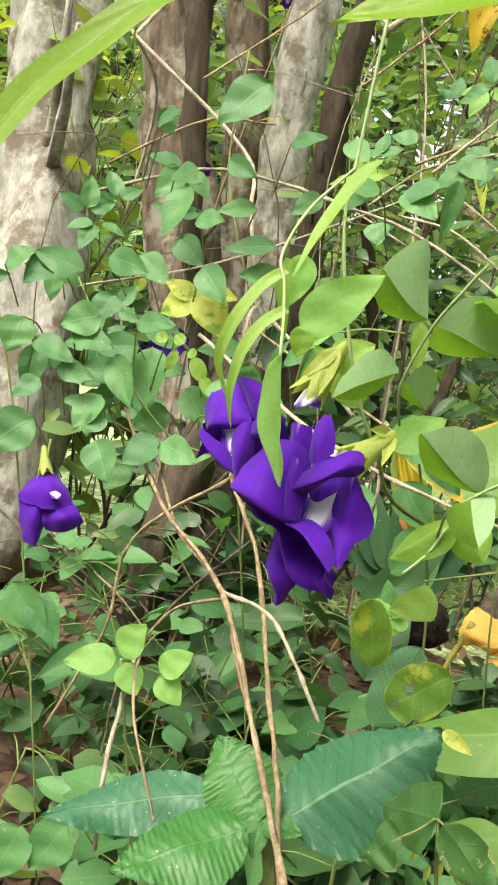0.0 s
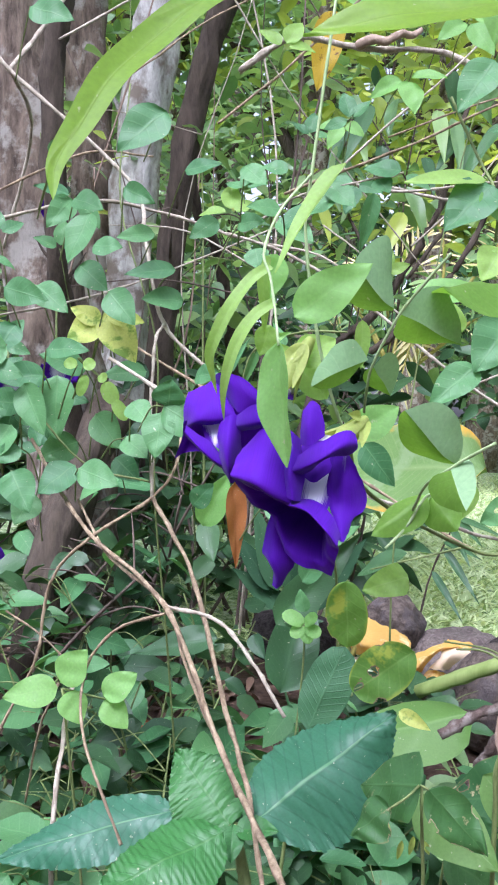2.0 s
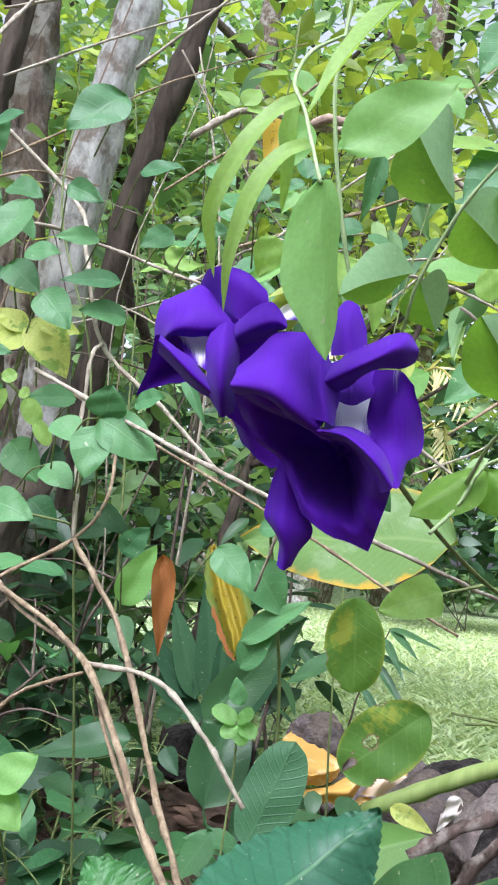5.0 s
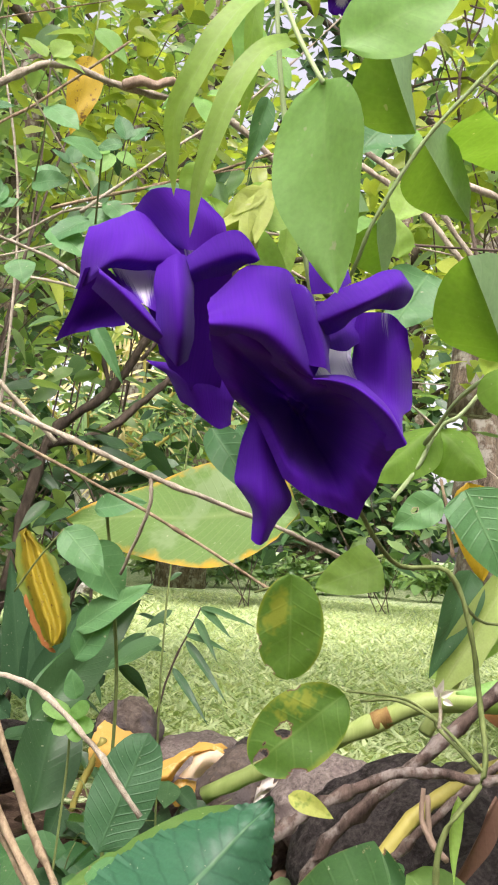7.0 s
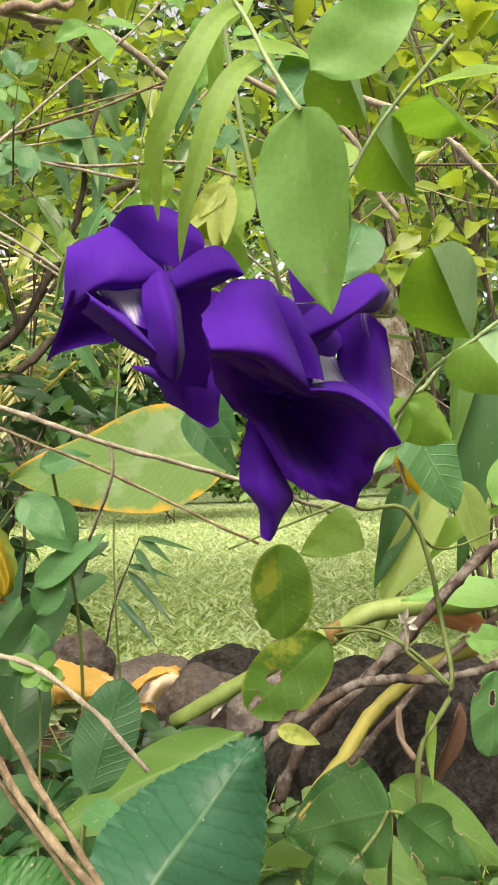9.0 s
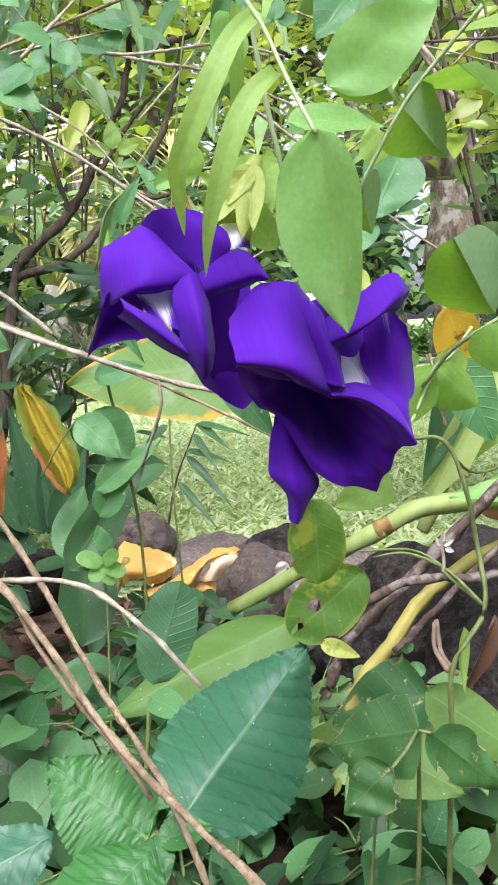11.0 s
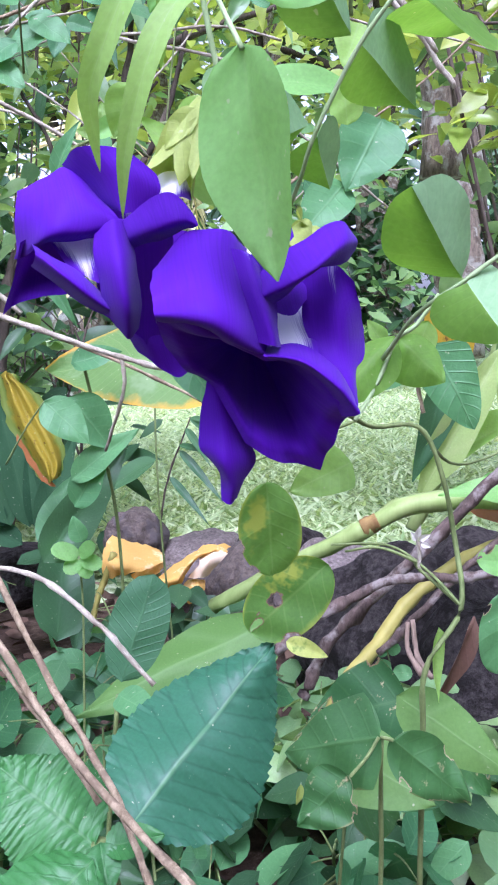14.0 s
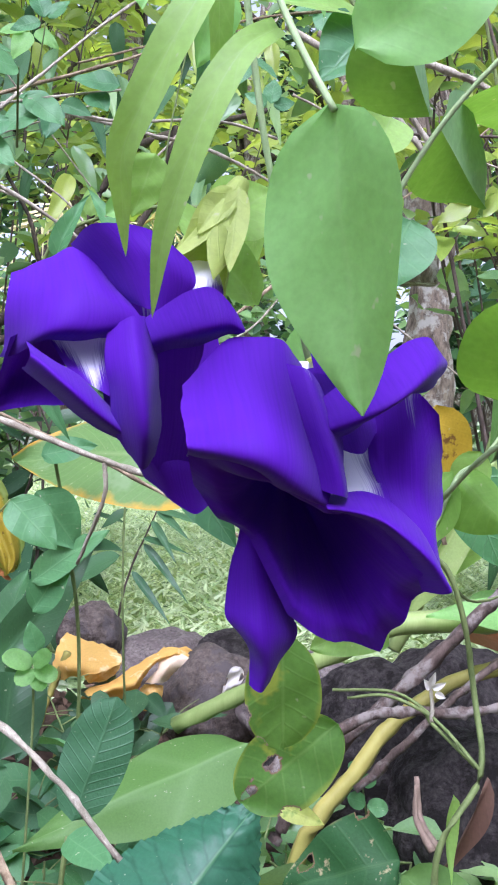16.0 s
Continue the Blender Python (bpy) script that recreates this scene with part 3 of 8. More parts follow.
def ground():
    verts, faces = [], []
    xs = [-400, -60, -15, -5, -2] + [-1.2 + 0.06 * i for i in range(61)] + [3, 4, 6, 10, 20, 60, 400]
    ys = [-400, -60, -15, -5, -2] + [-0.6 + 0.06 * i for i in range(61)] + [3.6, 4.5, 6, 10, 20, 60, 400]
    for y in ys:
        for x in xs:
            near = 1.0 if abs(x - 0.5) < 4 and abs(y - 1) < 4 else 0.0
            z = near * (0.018 * noise.noise(Vector((x * 3, y * 3, 0))) + 0.008 * noise.noise(Vector((x * 9, y * 9, 2))))
            verts.append((x, y, z - 0.012))
    n = len(xs)
    for j in range(len(ys) - 1):
        for i in range(n - 1):
            a = j * n + i
            faces.append((a, a + 1, a + n + 1, a + n))
    return tagged(piece("ground", verts, faces, ground_material()), "dark soil strewn with litter, turning into thin lawn", "ground", kind="structure")


ground()
rng = random.Random(11)


def lawn_spot(r):
    while True:
        d = 1.15 + 4.5 * r.random() ** 1.5
        a = r.uniform(0.2, 0.95) if r.random() < 0.85 else r.uniform(-0.1, 1.2)
        x, y = d * math.sin(a), 0.1 + d * math.cos(a)
        if y + 0.55 * x > 1.32:
            return x, y, -0.008


def tuft(r, p, size):
    a = r.uniform(0, 2 * math.pi)
    d = Vector((math.cos(a) * 0.9, math.sin(a) * 0.9, r.uniform(0.25, 1.0))).normalized() * size
    return leaf_grid(p, Vector(p) + d, size * r.uniform(0.1, 0.2), (r.uniform(-0.6, 0.6), r.uniform(-0.6, 0.6), 1.0), "lance", 0.3, 0.35, 0, 0, 0.0, 3, 2)


grass = piece("grass", *merged([tuft(rng, lawn_spot(rng), rng.uniform(0.016, 0.05)) for _ in range(60000)])[:2], GRASS)
tagged(grass, "thin short pale lawn grass, bright glints painted into some blades", "grass", kind="stuff")


def floor_spot(r):
    while True:
        x, y = r.uniform(-0.7, 1.1), r.uniform(0.35, 1.5)
        if y + 0.55 * x < 1.3:
            return x, y, r.uniform(-0.005, 0.012)


v, f, u = scatter(rng, 1500, floor_spot, 0.032, 0.42, 0.0, 6)
tagged(piece("leaf_litter", v, f, LITTER, None, u), "brown rotting leaf litter on the soil", "leaf litter", kind="stuff")


# ---- shrubs: stems and small leaves in loose masses
def shrub(name, at, spread, height, count, length, mat, label, seed, stems=5, ratio=0.5, low=0.1, stem_mat=None, thick=0.003, shape="ovate", foot=None):
    ob = thing(name, foot or at, label, "shrub", "shrubs of the thicket")
    r = random.Random(seed)
    at = Vector(at)
    root = Vector(foot) if foot else at
    lines = []
    for _ in range(stems):
        a = r.uniform(0, 2 * math.pi)
        top = at + Vector((math.cos(a) * spread[0] * r.uniform(0.3, 1), math.sin(a) * spread[1] * r.uniform(0.3, 1), height * r.uniform(0.6, 1)))
        foot = root + Vector((r.uniform(-0.05, 0.05), r.uniform(-0.05, 0.05), -0.01))
        knee = foot.lerp(top, 0.5) + (Vector((0, 0, 0.3 * height)) if root != at else Vector((0, 0, 0))) + Vector((r.uniform(-0.1, 0.1), r.uniform(-0.1, 0.1), r.uniform(0, 0.1))) * height
        line = curve_points([foot, knee, top], 8)
        lines.append(line)
        piece("stem", *tube([foot, knee, top], thick, thick * 0.4, 6, 0.3, seed)[:2], stem_mat or TWIG_DARK, ob)
        for _ in range(5):
            q = line[r.randrange(5, len(line))]
            e = q + Vector((r.uniform(-1, 1) * spread[0], r.uniform(-1, 1) * spread[1], r.uniform(-0.1, 0.5) * height)) * 0.5
            m = q.lerp(e, 0.5) + Vector((0, 0, 0.04 * height))
            lines.append(curve_points([q, m, e], 8))
            piece("side_twig", *tube([q, m, e], thick * 0.45, thick * 0.2, 5, 0.2, seed)[:2], stem_mat or TWIG_DARK, ob)

    def spot(rr):
        line = lines[rr.randrange(len(lines))]
        q = line[rr.randrange(len(line) // 3, len(line))]
        p = q + Vector((rr.gauss(0, 0.18) * spread[0], rr.gauss(0, 0.18) * spread[1], rr.gauss(0, 0.09) * height))
        p.z = max(p.z, low * height)
        return p

    v, f, u = scatter(r, count, spot, length, ratio, rows=7 if length < 0.062 else 4, shape=shape, cols=4 if length < 0.062 else 2)
    piece("foliage", v, f, mat, ob, u)
    return ob


def toward(yaw, dist):
    """A place on the ground: degrees to the right of the first view, metres from the clearing's near end."""
    return (-0.04 + dist * math.sin(radians(yaw)), 0.08 + dist * math.cos(radians(yaw)), 0.0)


GREEN, BRIGHT, DARK = "green leafy shrub of the thicket", "yellow-green thicket shrub with sunlight painted into its leaves", "thicket shrub standing in for deep shade between the stems"
LOW = "low green undergrowth at the foot of the thicket"
shrub("shrub", toward(12, 1.3), (0.3, 0.3), 0.95, 300, 0.05, SHRUB, GREEN, 1)
shrub("shrub", toward(-8, 1.5), (0.4, 0.3), 1.1, 520, 0.05, SHRUB, GREEN, 2)
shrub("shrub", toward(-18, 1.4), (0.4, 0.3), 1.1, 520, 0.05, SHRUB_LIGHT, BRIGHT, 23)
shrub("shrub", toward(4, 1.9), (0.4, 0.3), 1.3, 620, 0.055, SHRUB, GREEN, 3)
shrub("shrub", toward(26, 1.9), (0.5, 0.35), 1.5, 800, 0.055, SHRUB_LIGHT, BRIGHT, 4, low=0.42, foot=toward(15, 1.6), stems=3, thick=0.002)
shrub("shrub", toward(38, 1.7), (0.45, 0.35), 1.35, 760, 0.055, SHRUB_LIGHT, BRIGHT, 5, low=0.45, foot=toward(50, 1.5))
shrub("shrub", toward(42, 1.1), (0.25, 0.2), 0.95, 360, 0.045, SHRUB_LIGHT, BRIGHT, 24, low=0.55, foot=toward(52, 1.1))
shrub("shrub", toward(54, 1.4), (0.4, 0.35), 1.1, 620, 0.06, SHRUB, GREEN, 6, low=0.25)
shrub("shrub", toward(64, 1.3), (0.4, 0.35), 1.1, 520, 0.06, SHRUB, GREEN, 7)
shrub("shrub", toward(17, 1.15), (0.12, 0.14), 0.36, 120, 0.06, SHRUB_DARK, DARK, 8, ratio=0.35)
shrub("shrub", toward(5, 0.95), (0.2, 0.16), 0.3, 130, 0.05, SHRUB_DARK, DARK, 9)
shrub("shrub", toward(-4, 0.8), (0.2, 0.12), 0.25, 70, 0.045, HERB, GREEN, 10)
# The dark leaf copies paint shady gaps into the undergrowth.
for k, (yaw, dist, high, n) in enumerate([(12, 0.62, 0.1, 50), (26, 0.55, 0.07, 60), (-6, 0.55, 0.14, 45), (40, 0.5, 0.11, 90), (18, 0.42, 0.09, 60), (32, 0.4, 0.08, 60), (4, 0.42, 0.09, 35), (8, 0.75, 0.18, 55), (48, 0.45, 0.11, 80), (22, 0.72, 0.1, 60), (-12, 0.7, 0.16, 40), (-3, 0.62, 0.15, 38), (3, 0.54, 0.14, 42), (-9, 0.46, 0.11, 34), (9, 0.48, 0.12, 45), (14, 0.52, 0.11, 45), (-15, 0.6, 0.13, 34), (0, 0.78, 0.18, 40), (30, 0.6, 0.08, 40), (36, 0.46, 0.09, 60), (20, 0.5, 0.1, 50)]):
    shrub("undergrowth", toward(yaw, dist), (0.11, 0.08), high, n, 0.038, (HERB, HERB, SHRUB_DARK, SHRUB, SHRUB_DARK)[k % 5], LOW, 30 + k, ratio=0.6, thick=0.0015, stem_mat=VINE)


def bare_shrub(at, spread, height, count, seed):
    """A tangle of fine bare stems that rise from one foot and cross one another."""
    ob = thing("bare_shrub", at, "tangle of fine bare stems rising through the thicket", "shrub", "shrubs of the thicket")
    r = random.Random(seed)
    at = Vector(at)
    for k in range(count):
        q = at + Vector((r.uniform(-0.5, 0.5) * spread, r.uniform(-0.3, 0.3) * spread, 0))
        e = q + Vector((r.uniform(-1, 1) * spread, r.uniform(-0.5, 0.5) * spread, height * r.uniform(0.7, 1.1)))
        m = q.lerp(e, 0.45) + Vector((r.uniform(-0.12, 0.12), r.uniform(-0.1, 0.1), r.uniform(0, 0.1))) * height
        t = r.uniform(0.0009, 0.0022)
        piece("stem", *tube([q, q.lerp(m, 0.5), m, m.lerp(e, 0.5) + Vector((r.uniform(-0.03, 0.03), 0, 0)), e], t, t * 0.5, 6, 0.4, k, 4)[:2], (TWIG_PALE, TWIG_DARK, SPRIG, VINE)[k % 4], ob)
        a = m.lerp(e, r.uniform(0.0, 0.6))
        b = a + Vector((r.uniform(-1, 1), r.uniform(-0.5, 0.5), r.uniform(-0.2, 0.6))) * 0.28
        piece("side_twig", *tube([a, a.lerp(b, 0.5) + Vector((0, 0, 0.02)), b], t * 0.6, t * 0.3, 5, 0.3, k, 4)[:2], (TWIG_PALE, TWIG_DARK, SPRIG, VINE)[k % 4], ob)


for k, (yaw, dist) in enumerate([(2, 1.0), (-8, 1.2), (56, 1.1)]):
    bare_shrub(toward(yaw, dist), 0.3, 1.15, 11, 300 + k)


# ---- trees beyond the lawn
def tree(at, height, crown, count, seed, mat, leaf_size=0.16):
    ob = thing("tree", at, "broad-leaved tree beyond the lawn with an open crown", "tree", "trees beyond the lawn")
    r = random.Random(seed)
    at = Vector(at)
    top = at + Vector((0, 0, height))
    mid = at.lerp(top, 0.5) + Vector((r.uniform(-0.2, 0.2), r.uniform(-0.2, 0.2), 0))
    piece("trunk", *tube([at - Vector((0, 0, 0.05)), mid, top], 0.035 * height, 0.012 * height, 10, 0.25, seed)[:2], BARK, ob)
    tips = []
    for _ in range(9):
        q = at.lerp(top, r.uniform(0.3, 0.95))
        e = q + Vector((r.gauss(0, 0.5) * crown, r.gauss(0, 0.5) * crown, r.uniform(0.05, 0.35) * height))
        piece("limb", *tube([q, q.lerp(e, 0.5) + Vector((0, 0, 0.1)), e], 0.012 * height, 0.004 * height, 6, 0.2, seed)[:2], BARK_DARK, ob)
        tips += [q.lerp(e, 0.6), e]

    def spot(rr):
        q = tips[rr.randrange(len(tips))]
        return q + Vector((rr.gauss(0, 0.25) * crown, rr.gauss(0, 0.25) * crown, rr.gauss(0, 0.16) * crown))

    v, f, u = scatter(r, count, spot, leaf_size, 0.5)
    piece("crown", v, f, mat, ob, u)


rng = random.Random(5)
for k in range(16):
    yaw = -22 + 7.0 * k + rng.uniform(-2, 2)
    tree(toward(yaw, rng.uniform(5.5, 10)), rng.uniform(3.5, 5.5), rng.uniform(1.2, 1.8), 1500, 40 + k, SHRUB if k % 3 else SHRUB_LIGHT)
for k in range(12):
    shrub("hedge_shrub", toward(-15 + 9 * k, 4.6 + rng.uniform(-0.4, 0.8)), (0.7, 0.5), rng.uniform(0.8, 1.6), 420, 0.12, SHRUB_DARK if k % 2 else SHRUB, "dense low shrub along the far side of the lawn", 70 + k, stems=4, low=0.02)


for k in range(15):
    tree(toward(-24 + 6.5 * k, 14 + rng.uniform(-1.5, 2)), rng.uniform(6.5, 9), rng.uniform(2.6, 3.4), 850, 240 + k, SHRUB if k % 2 else SHRUB_DARK, leaf_size=0.4)
for k in range(22):
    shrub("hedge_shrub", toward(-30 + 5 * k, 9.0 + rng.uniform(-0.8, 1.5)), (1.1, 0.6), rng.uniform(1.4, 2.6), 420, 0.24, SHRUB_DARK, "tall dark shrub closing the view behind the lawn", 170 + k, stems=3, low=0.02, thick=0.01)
for k in range(14):
    shrub("hedge_shrub", toward(6 + 3.6 * k, 6.7), (0.32, 0.2), 0.3, 520, 0.075, SHRUB, "low clipped hedge shrub beyond the lawn", 210 + k, stems=3, low=0.02)
# Fillers for the thicket's dark depths, every other one in shade-painted leaves.
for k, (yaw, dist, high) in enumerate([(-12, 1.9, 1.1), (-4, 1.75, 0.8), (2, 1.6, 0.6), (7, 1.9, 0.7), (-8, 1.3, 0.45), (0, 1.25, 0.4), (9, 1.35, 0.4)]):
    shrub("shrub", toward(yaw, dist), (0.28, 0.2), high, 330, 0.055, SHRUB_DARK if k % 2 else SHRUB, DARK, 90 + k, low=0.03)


def palm_trunk(ob, height):
    """A ringed palm trunk, stouter at its foot."""
    at = Vector(ob.location)
    line = [at + Vector((0.01 * math.sin(3 * k), 0, height * k / 9 - 0.01)) for k in range(10)]
    piece("trunk", *tube(line, 0.065, 0.05, 18, 0.55, 3, 5)[:2], BARK_WHITE, ob)
    for k in range(6):
        a = k * 1.05
        e = line[-1] + Vector((math.cos(a) * 0.55, math.sin(a) * 0.55, 0.35))
        dead_frond(ob, [line[-1], line[-1].lerp(e, 0.5) + Vector((0, 0, 0.2)), e], 0.22, 10 + k, SHRUB)


def dead_frond(palm, points, size, seed, mat=None):
    """A pinnate frond: a bent rib with narrow leaflets down both of its sides."""
    r = random.Random(seed)
    line = curve_points(points, 9)
    frond = piece("frond", *tube(points, 0.012, 0.004, 6, 0.1, seed)[:2], STALK_YELLOW, palm)
    chunks = []
    for i in range(5, len(line) - 1):
        d = (line[i + 1] - line[i]).normalized()
        for side in (-1, 1):
            s = d.cross(Vector((0.3, -0.9, 0.2))).normalized() * side
            e = line[i] + (s * 0.8 + d * 0.5 + Vector((0, 0, -0.45 - 0.35 * r.random()))).normalized() * size * r.uniform(0.75, 1.15)
            chunks.append(leaf_grid(line[i], e, 0.02, (0.1, -0.8, 0.5), "lance", 0.4, 0.1, i, 0, 0.0, 4, 2))
    v, f, u = merged(chunks)
    piece("leaf_fringe", v, f, mat or PALM, frond, u)


# ---- unseen tree overhead and shrubs behind the path, added to hold back skylight
def unseen_shade_tree(at, low, high, spread, count, seed):
    ob = thing("unseen_shade_tree", at, "tall unseen tree added so its crown shades the thicket", "tree", "shade trees")
    r = random.Random(seed)
    at = Vector(at)
    mid = Vector((spread[0], spread[1], low))
    piece("trunk", *tube([at, at + Vector((0, 0, low * 0.6)), mid + Vector((0, 0, 0.2))], 0.09, 0.06, 16, 0.3, seed)[:2], BARK, ob)
    for k in range(8):
        a = 2 * math.pi * k / 8
        e = mid + Vector((math.cos(a) * spread[2], math.sin(a) * spread[3], 0.5))
        piece("limb", *tube([mid, mid.lerp(e, 0.5) + Vector((0, 0, 0.3)), e], 0.04, 0.01, 8, 0.2, seed)[:2], BARK_DARK, ob)

    def spot(rr):
        while True:
            x, y = rr.uniform(-1, 1), rr.uniform(-1, 1)
            if x * x + y * y < 1 and noise.noise(Vector((x * 2.5, y * 2.5, seed))) > -0.25:
                return spread[0] + x * spread[2], spread[1] + y * spread[3], rr.uniform(low, high)

    v, f, u = scatter(r, count, spot, 0.15, 0.5)
    piece("crown", v, f, SHRUB, ob, u)


unseen_shade_tree((-1.1, 1.3, 0.0), 1.7, 2.5, (-0.35, 1.2, 1.2, 0.7), 650, 3)
# Unseen shrubs behind the viewpoint, added to cut light from that side.
for k, (yaw, dist) in enumerate([(125, 1.7), (150, 1.9), (175, 2.0), (200, 1.9), (225, 1.8), (250, 1.8), (100, 1.8)]):
    shrub("unseen_shrub", toward(yaw, dist), (0.7, 0.5), 1.35, 480, 0.16, SHRUB if k % 2 else SHRUB_DARK, "tall unseen shrub added to block low light from behind", 120 + k, stems=5, low=0.03, thick=0.012)


# ---- broad-leaved ginger plant with its stalk over the rocks
ginger = thing('ginger_plant', (0.25, 0.478, 0.106), 'ginger-like plant with green stalks and a broad orange-edged leaf', 'plant')
ginger.location.z = 0.0
stem(ginger, [(0.183, 0.539, 0.154), (0.216, 0.505, 0.18), (0.249, 0.47, 0.205)], 0.0048, 0.0052, STALK, 'stem')
stem(ginger, [(0.2455, 0.4725, 0.2035), (0.248, 0.4705, 0.205), (0.2525, 0.4675, 0.2075)], 0.0054, 0.0057, NODE, 'stalk_node')
stem(ginger, [(0.251, 0.47, 0.206), (0.272, 0.455, 0.217), (0.322, 0.432, 0.216), (0.383, 0.414, 0.224)], 0.0055, 0.0058, STALK, 'stem')
stem(ginger, [(0.345, 0.451, 0.184), (0.321, 0.468, 0.174), (0.286, 0.479, 0.153), (0.262, 0.483, 0.128), (0.236, 0.488, 0.101), (0.221, 0.496, 0.044)], 0.0042, 0.005, STALK_YELLOW, 'stem')
stem(ginger, [(0.295, 0.487, 0.192), (0.336, 0.485, 0.252), (0.361, 0.481, 0.293), (0.393, 0.486, 0.359)], 0.0045, 0.0035, STALK, 'stem')
leaf(ginger, (0.19, 0.469, 0.3076), (0.099, 0.565, 0.302), 0.0799, (-0.34, -0.68, 0.65), GINGER, 'ovate', 0.12, 0.06)
leaf(ginger, (0.204, 0.498, 0.153), (0.086, 0.522, 0.122), 0.0525, (-0.27, -0.48, 0.83), GINGER_DULL, 'lance', -0.4, 0.1)
leaf(ginger, (0.369, 0.467, 0.385), (0.342, 0.458, 0.293), 0.0218, (-0.28, -0.96, 0.1), GINGER_DULL, 'lance', 0.2, 0.12)
leaf(ginger, (0.383, 0.468, 0.356), (0.359, 0.467, 0.22), 0.0361, (-0.26, -0.95, 0.2), STRAP, 'lance', 0.2, 0.12)
leaf(ginger, (0.3, 0.461, 0.286), (0.276, 0.461, 0.227), 0.0271, (-0.16, -0.96, 0.22), STRAP, 'lance', 0.3, 0.12)
leaf(ginger, (0.259, 0.423, 0.33), (0.271, 0.42, 0.281), 0.0293, (-0.39, -0.92, 0.11), YELLOW, 'ovate', 0.2, 0.12)
leaf(ginger, (0.319, 0.457, 0.214), (0.367, 0.422, 0.223), 0.0293, (-0.35, -0.51, 0.79), PEA_LEAF, 'lance', 0.3, 0.12)
leaf(ginger, (0.343, 0.432, 0.272), (0.378, 0.403, 0.304), 0.0390, (-0.47, -0.68, 0.56), PEA_LEAF, 'ovate', 0.2, 0.12)
leaf(ginger, (0.301, 0.493, 0.222), (0.353, 0.424, 0.277), 0.0315, (-0.35, -0.51, 0.79), PEA_PALE, 'lance', 0.5, 0.12)


# ---- strap-leaved plant, half of it yellow
lily = thing('strap_leaf_plant', (0.155, 0.824, 0.158), 'strap-leaved plant with dark green blades and one yellow blotched leaf', 'plant')
lily.location.z = 0.0
patch(lily, [[(0.126, 0.7491, 0.2946), (0.124, 0.7465, 0.2754), (0.1277, 0.7397, 0.2517), (0.1346, 0.7319, 0.2316), (0.1421, 0.7244, 0.2149), (0.1476, 0.7202, 0.2092)], [(0.1268, 0.7474, 0.2942), (0.1277, 0.7432, 0.2755), (0.1318, 0.7366, 0.2534), (0.1385, 0.7291, 0.2341), (0.1449, 0.7222, 0.2175), (0.1482, 0.7188, 0.21)], [(0.1235, 0.7323, 0.2948), (0.1274, 0.7267, 0.2768), (0.1318, 0.7203, 0.2568), (0.138, 0.7132, 0.2386), (0.1432, 0.7071, 0.2223), (0.1445, 0.7046, 0.2134)], [(0.1262, 0.7372, 0.294), (0.133, 0.7299, 0.2764), (0.1378, 0.7236, 0.2576), (0.1439, 0.7167, 0.24), (0.1481, 0.7111, 0.2237), (0.1473, 0.7095, 0.2129)], [(0.1256, 0.731, 0.294), (0.1353, 0.7222, 0.2769), (0.1404, 0.716, 0.2598), (0.1461, 0.7095, 0.2431), (0.1493, 0.7046, 0.2269), (0.1464, 0.7038, 0.2146)], [(0.131, 0.7447, 0.2927), (0.1438, 0.7341, 0.2756), (0.1494, 0.7279, 0.2597), (0.155, 0.7215, 0.2433), (0.1572, 0.7171, 0.2268), (0.1522, 0.7171, 0.2125)], [(0.1324, 0.745, 0.2922), (0.1482, 0.7328, 0.2755), (0.1541, 0.7267, 0.2611), (0.1595, 0.7206, 0.2455), (0.1606, 0.7167, 0.229), (0.1535, 0.7176, 0.2129)]], 'leaf', 0.0, 3, YELLOW_GREEN)
patch(lily, [[(0.129, 0.7354, 0.2449), (0.1347, 0.7291, 0.2293), (0.1416, 0.7222, 0.214), (0.1485, 0.717, 0.2073)], [(0.1303, 0.7348, 0.2461), (0.136, 0.7286, 0.2305), (0.143, 0.7217, 0.2151), (0.1498, 0.7165, 0.2084)], [(0.1315, 0.7343, 0.2468), (0.1373, 0.728, 0.2312), (0.1442, 0.7211, 0.2159), (0.151, 0.7159, 0.2092)]], 'withered_margin', 0.0, 6, DRY_ORANGE)
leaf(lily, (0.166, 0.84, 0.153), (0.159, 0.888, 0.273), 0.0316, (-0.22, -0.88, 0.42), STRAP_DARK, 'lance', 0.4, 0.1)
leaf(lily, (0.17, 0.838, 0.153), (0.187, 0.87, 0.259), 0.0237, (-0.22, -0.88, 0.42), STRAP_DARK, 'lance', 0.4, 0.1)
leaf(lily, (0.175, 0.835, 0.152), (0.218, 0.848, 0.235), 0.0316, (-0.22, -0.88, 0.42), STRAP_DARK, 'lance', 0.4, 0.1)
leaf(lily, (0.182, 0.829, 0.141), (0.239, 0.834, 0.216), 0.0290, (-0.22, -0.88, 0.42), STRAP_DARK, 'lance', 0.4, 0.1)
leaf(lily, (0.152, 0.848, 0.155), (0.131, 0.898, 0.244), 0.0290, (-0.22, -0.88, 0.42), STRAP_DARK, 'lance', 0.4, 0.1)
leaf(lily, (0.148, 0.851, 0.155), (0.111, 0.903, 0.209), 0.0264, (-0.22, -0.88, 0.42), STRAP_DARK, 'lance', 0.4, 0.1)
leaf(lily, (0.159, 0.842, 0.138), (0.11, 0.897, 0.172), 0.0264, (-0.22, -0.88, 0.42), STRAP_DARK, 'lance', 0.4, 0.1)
leaf(lily, (0.085, 0.546, 0.197), (0.142, 0.549, 0.259), 0.0292, (0.1, -0.92, 0.37), STRAP, 'lance', 0.3, 0.05)
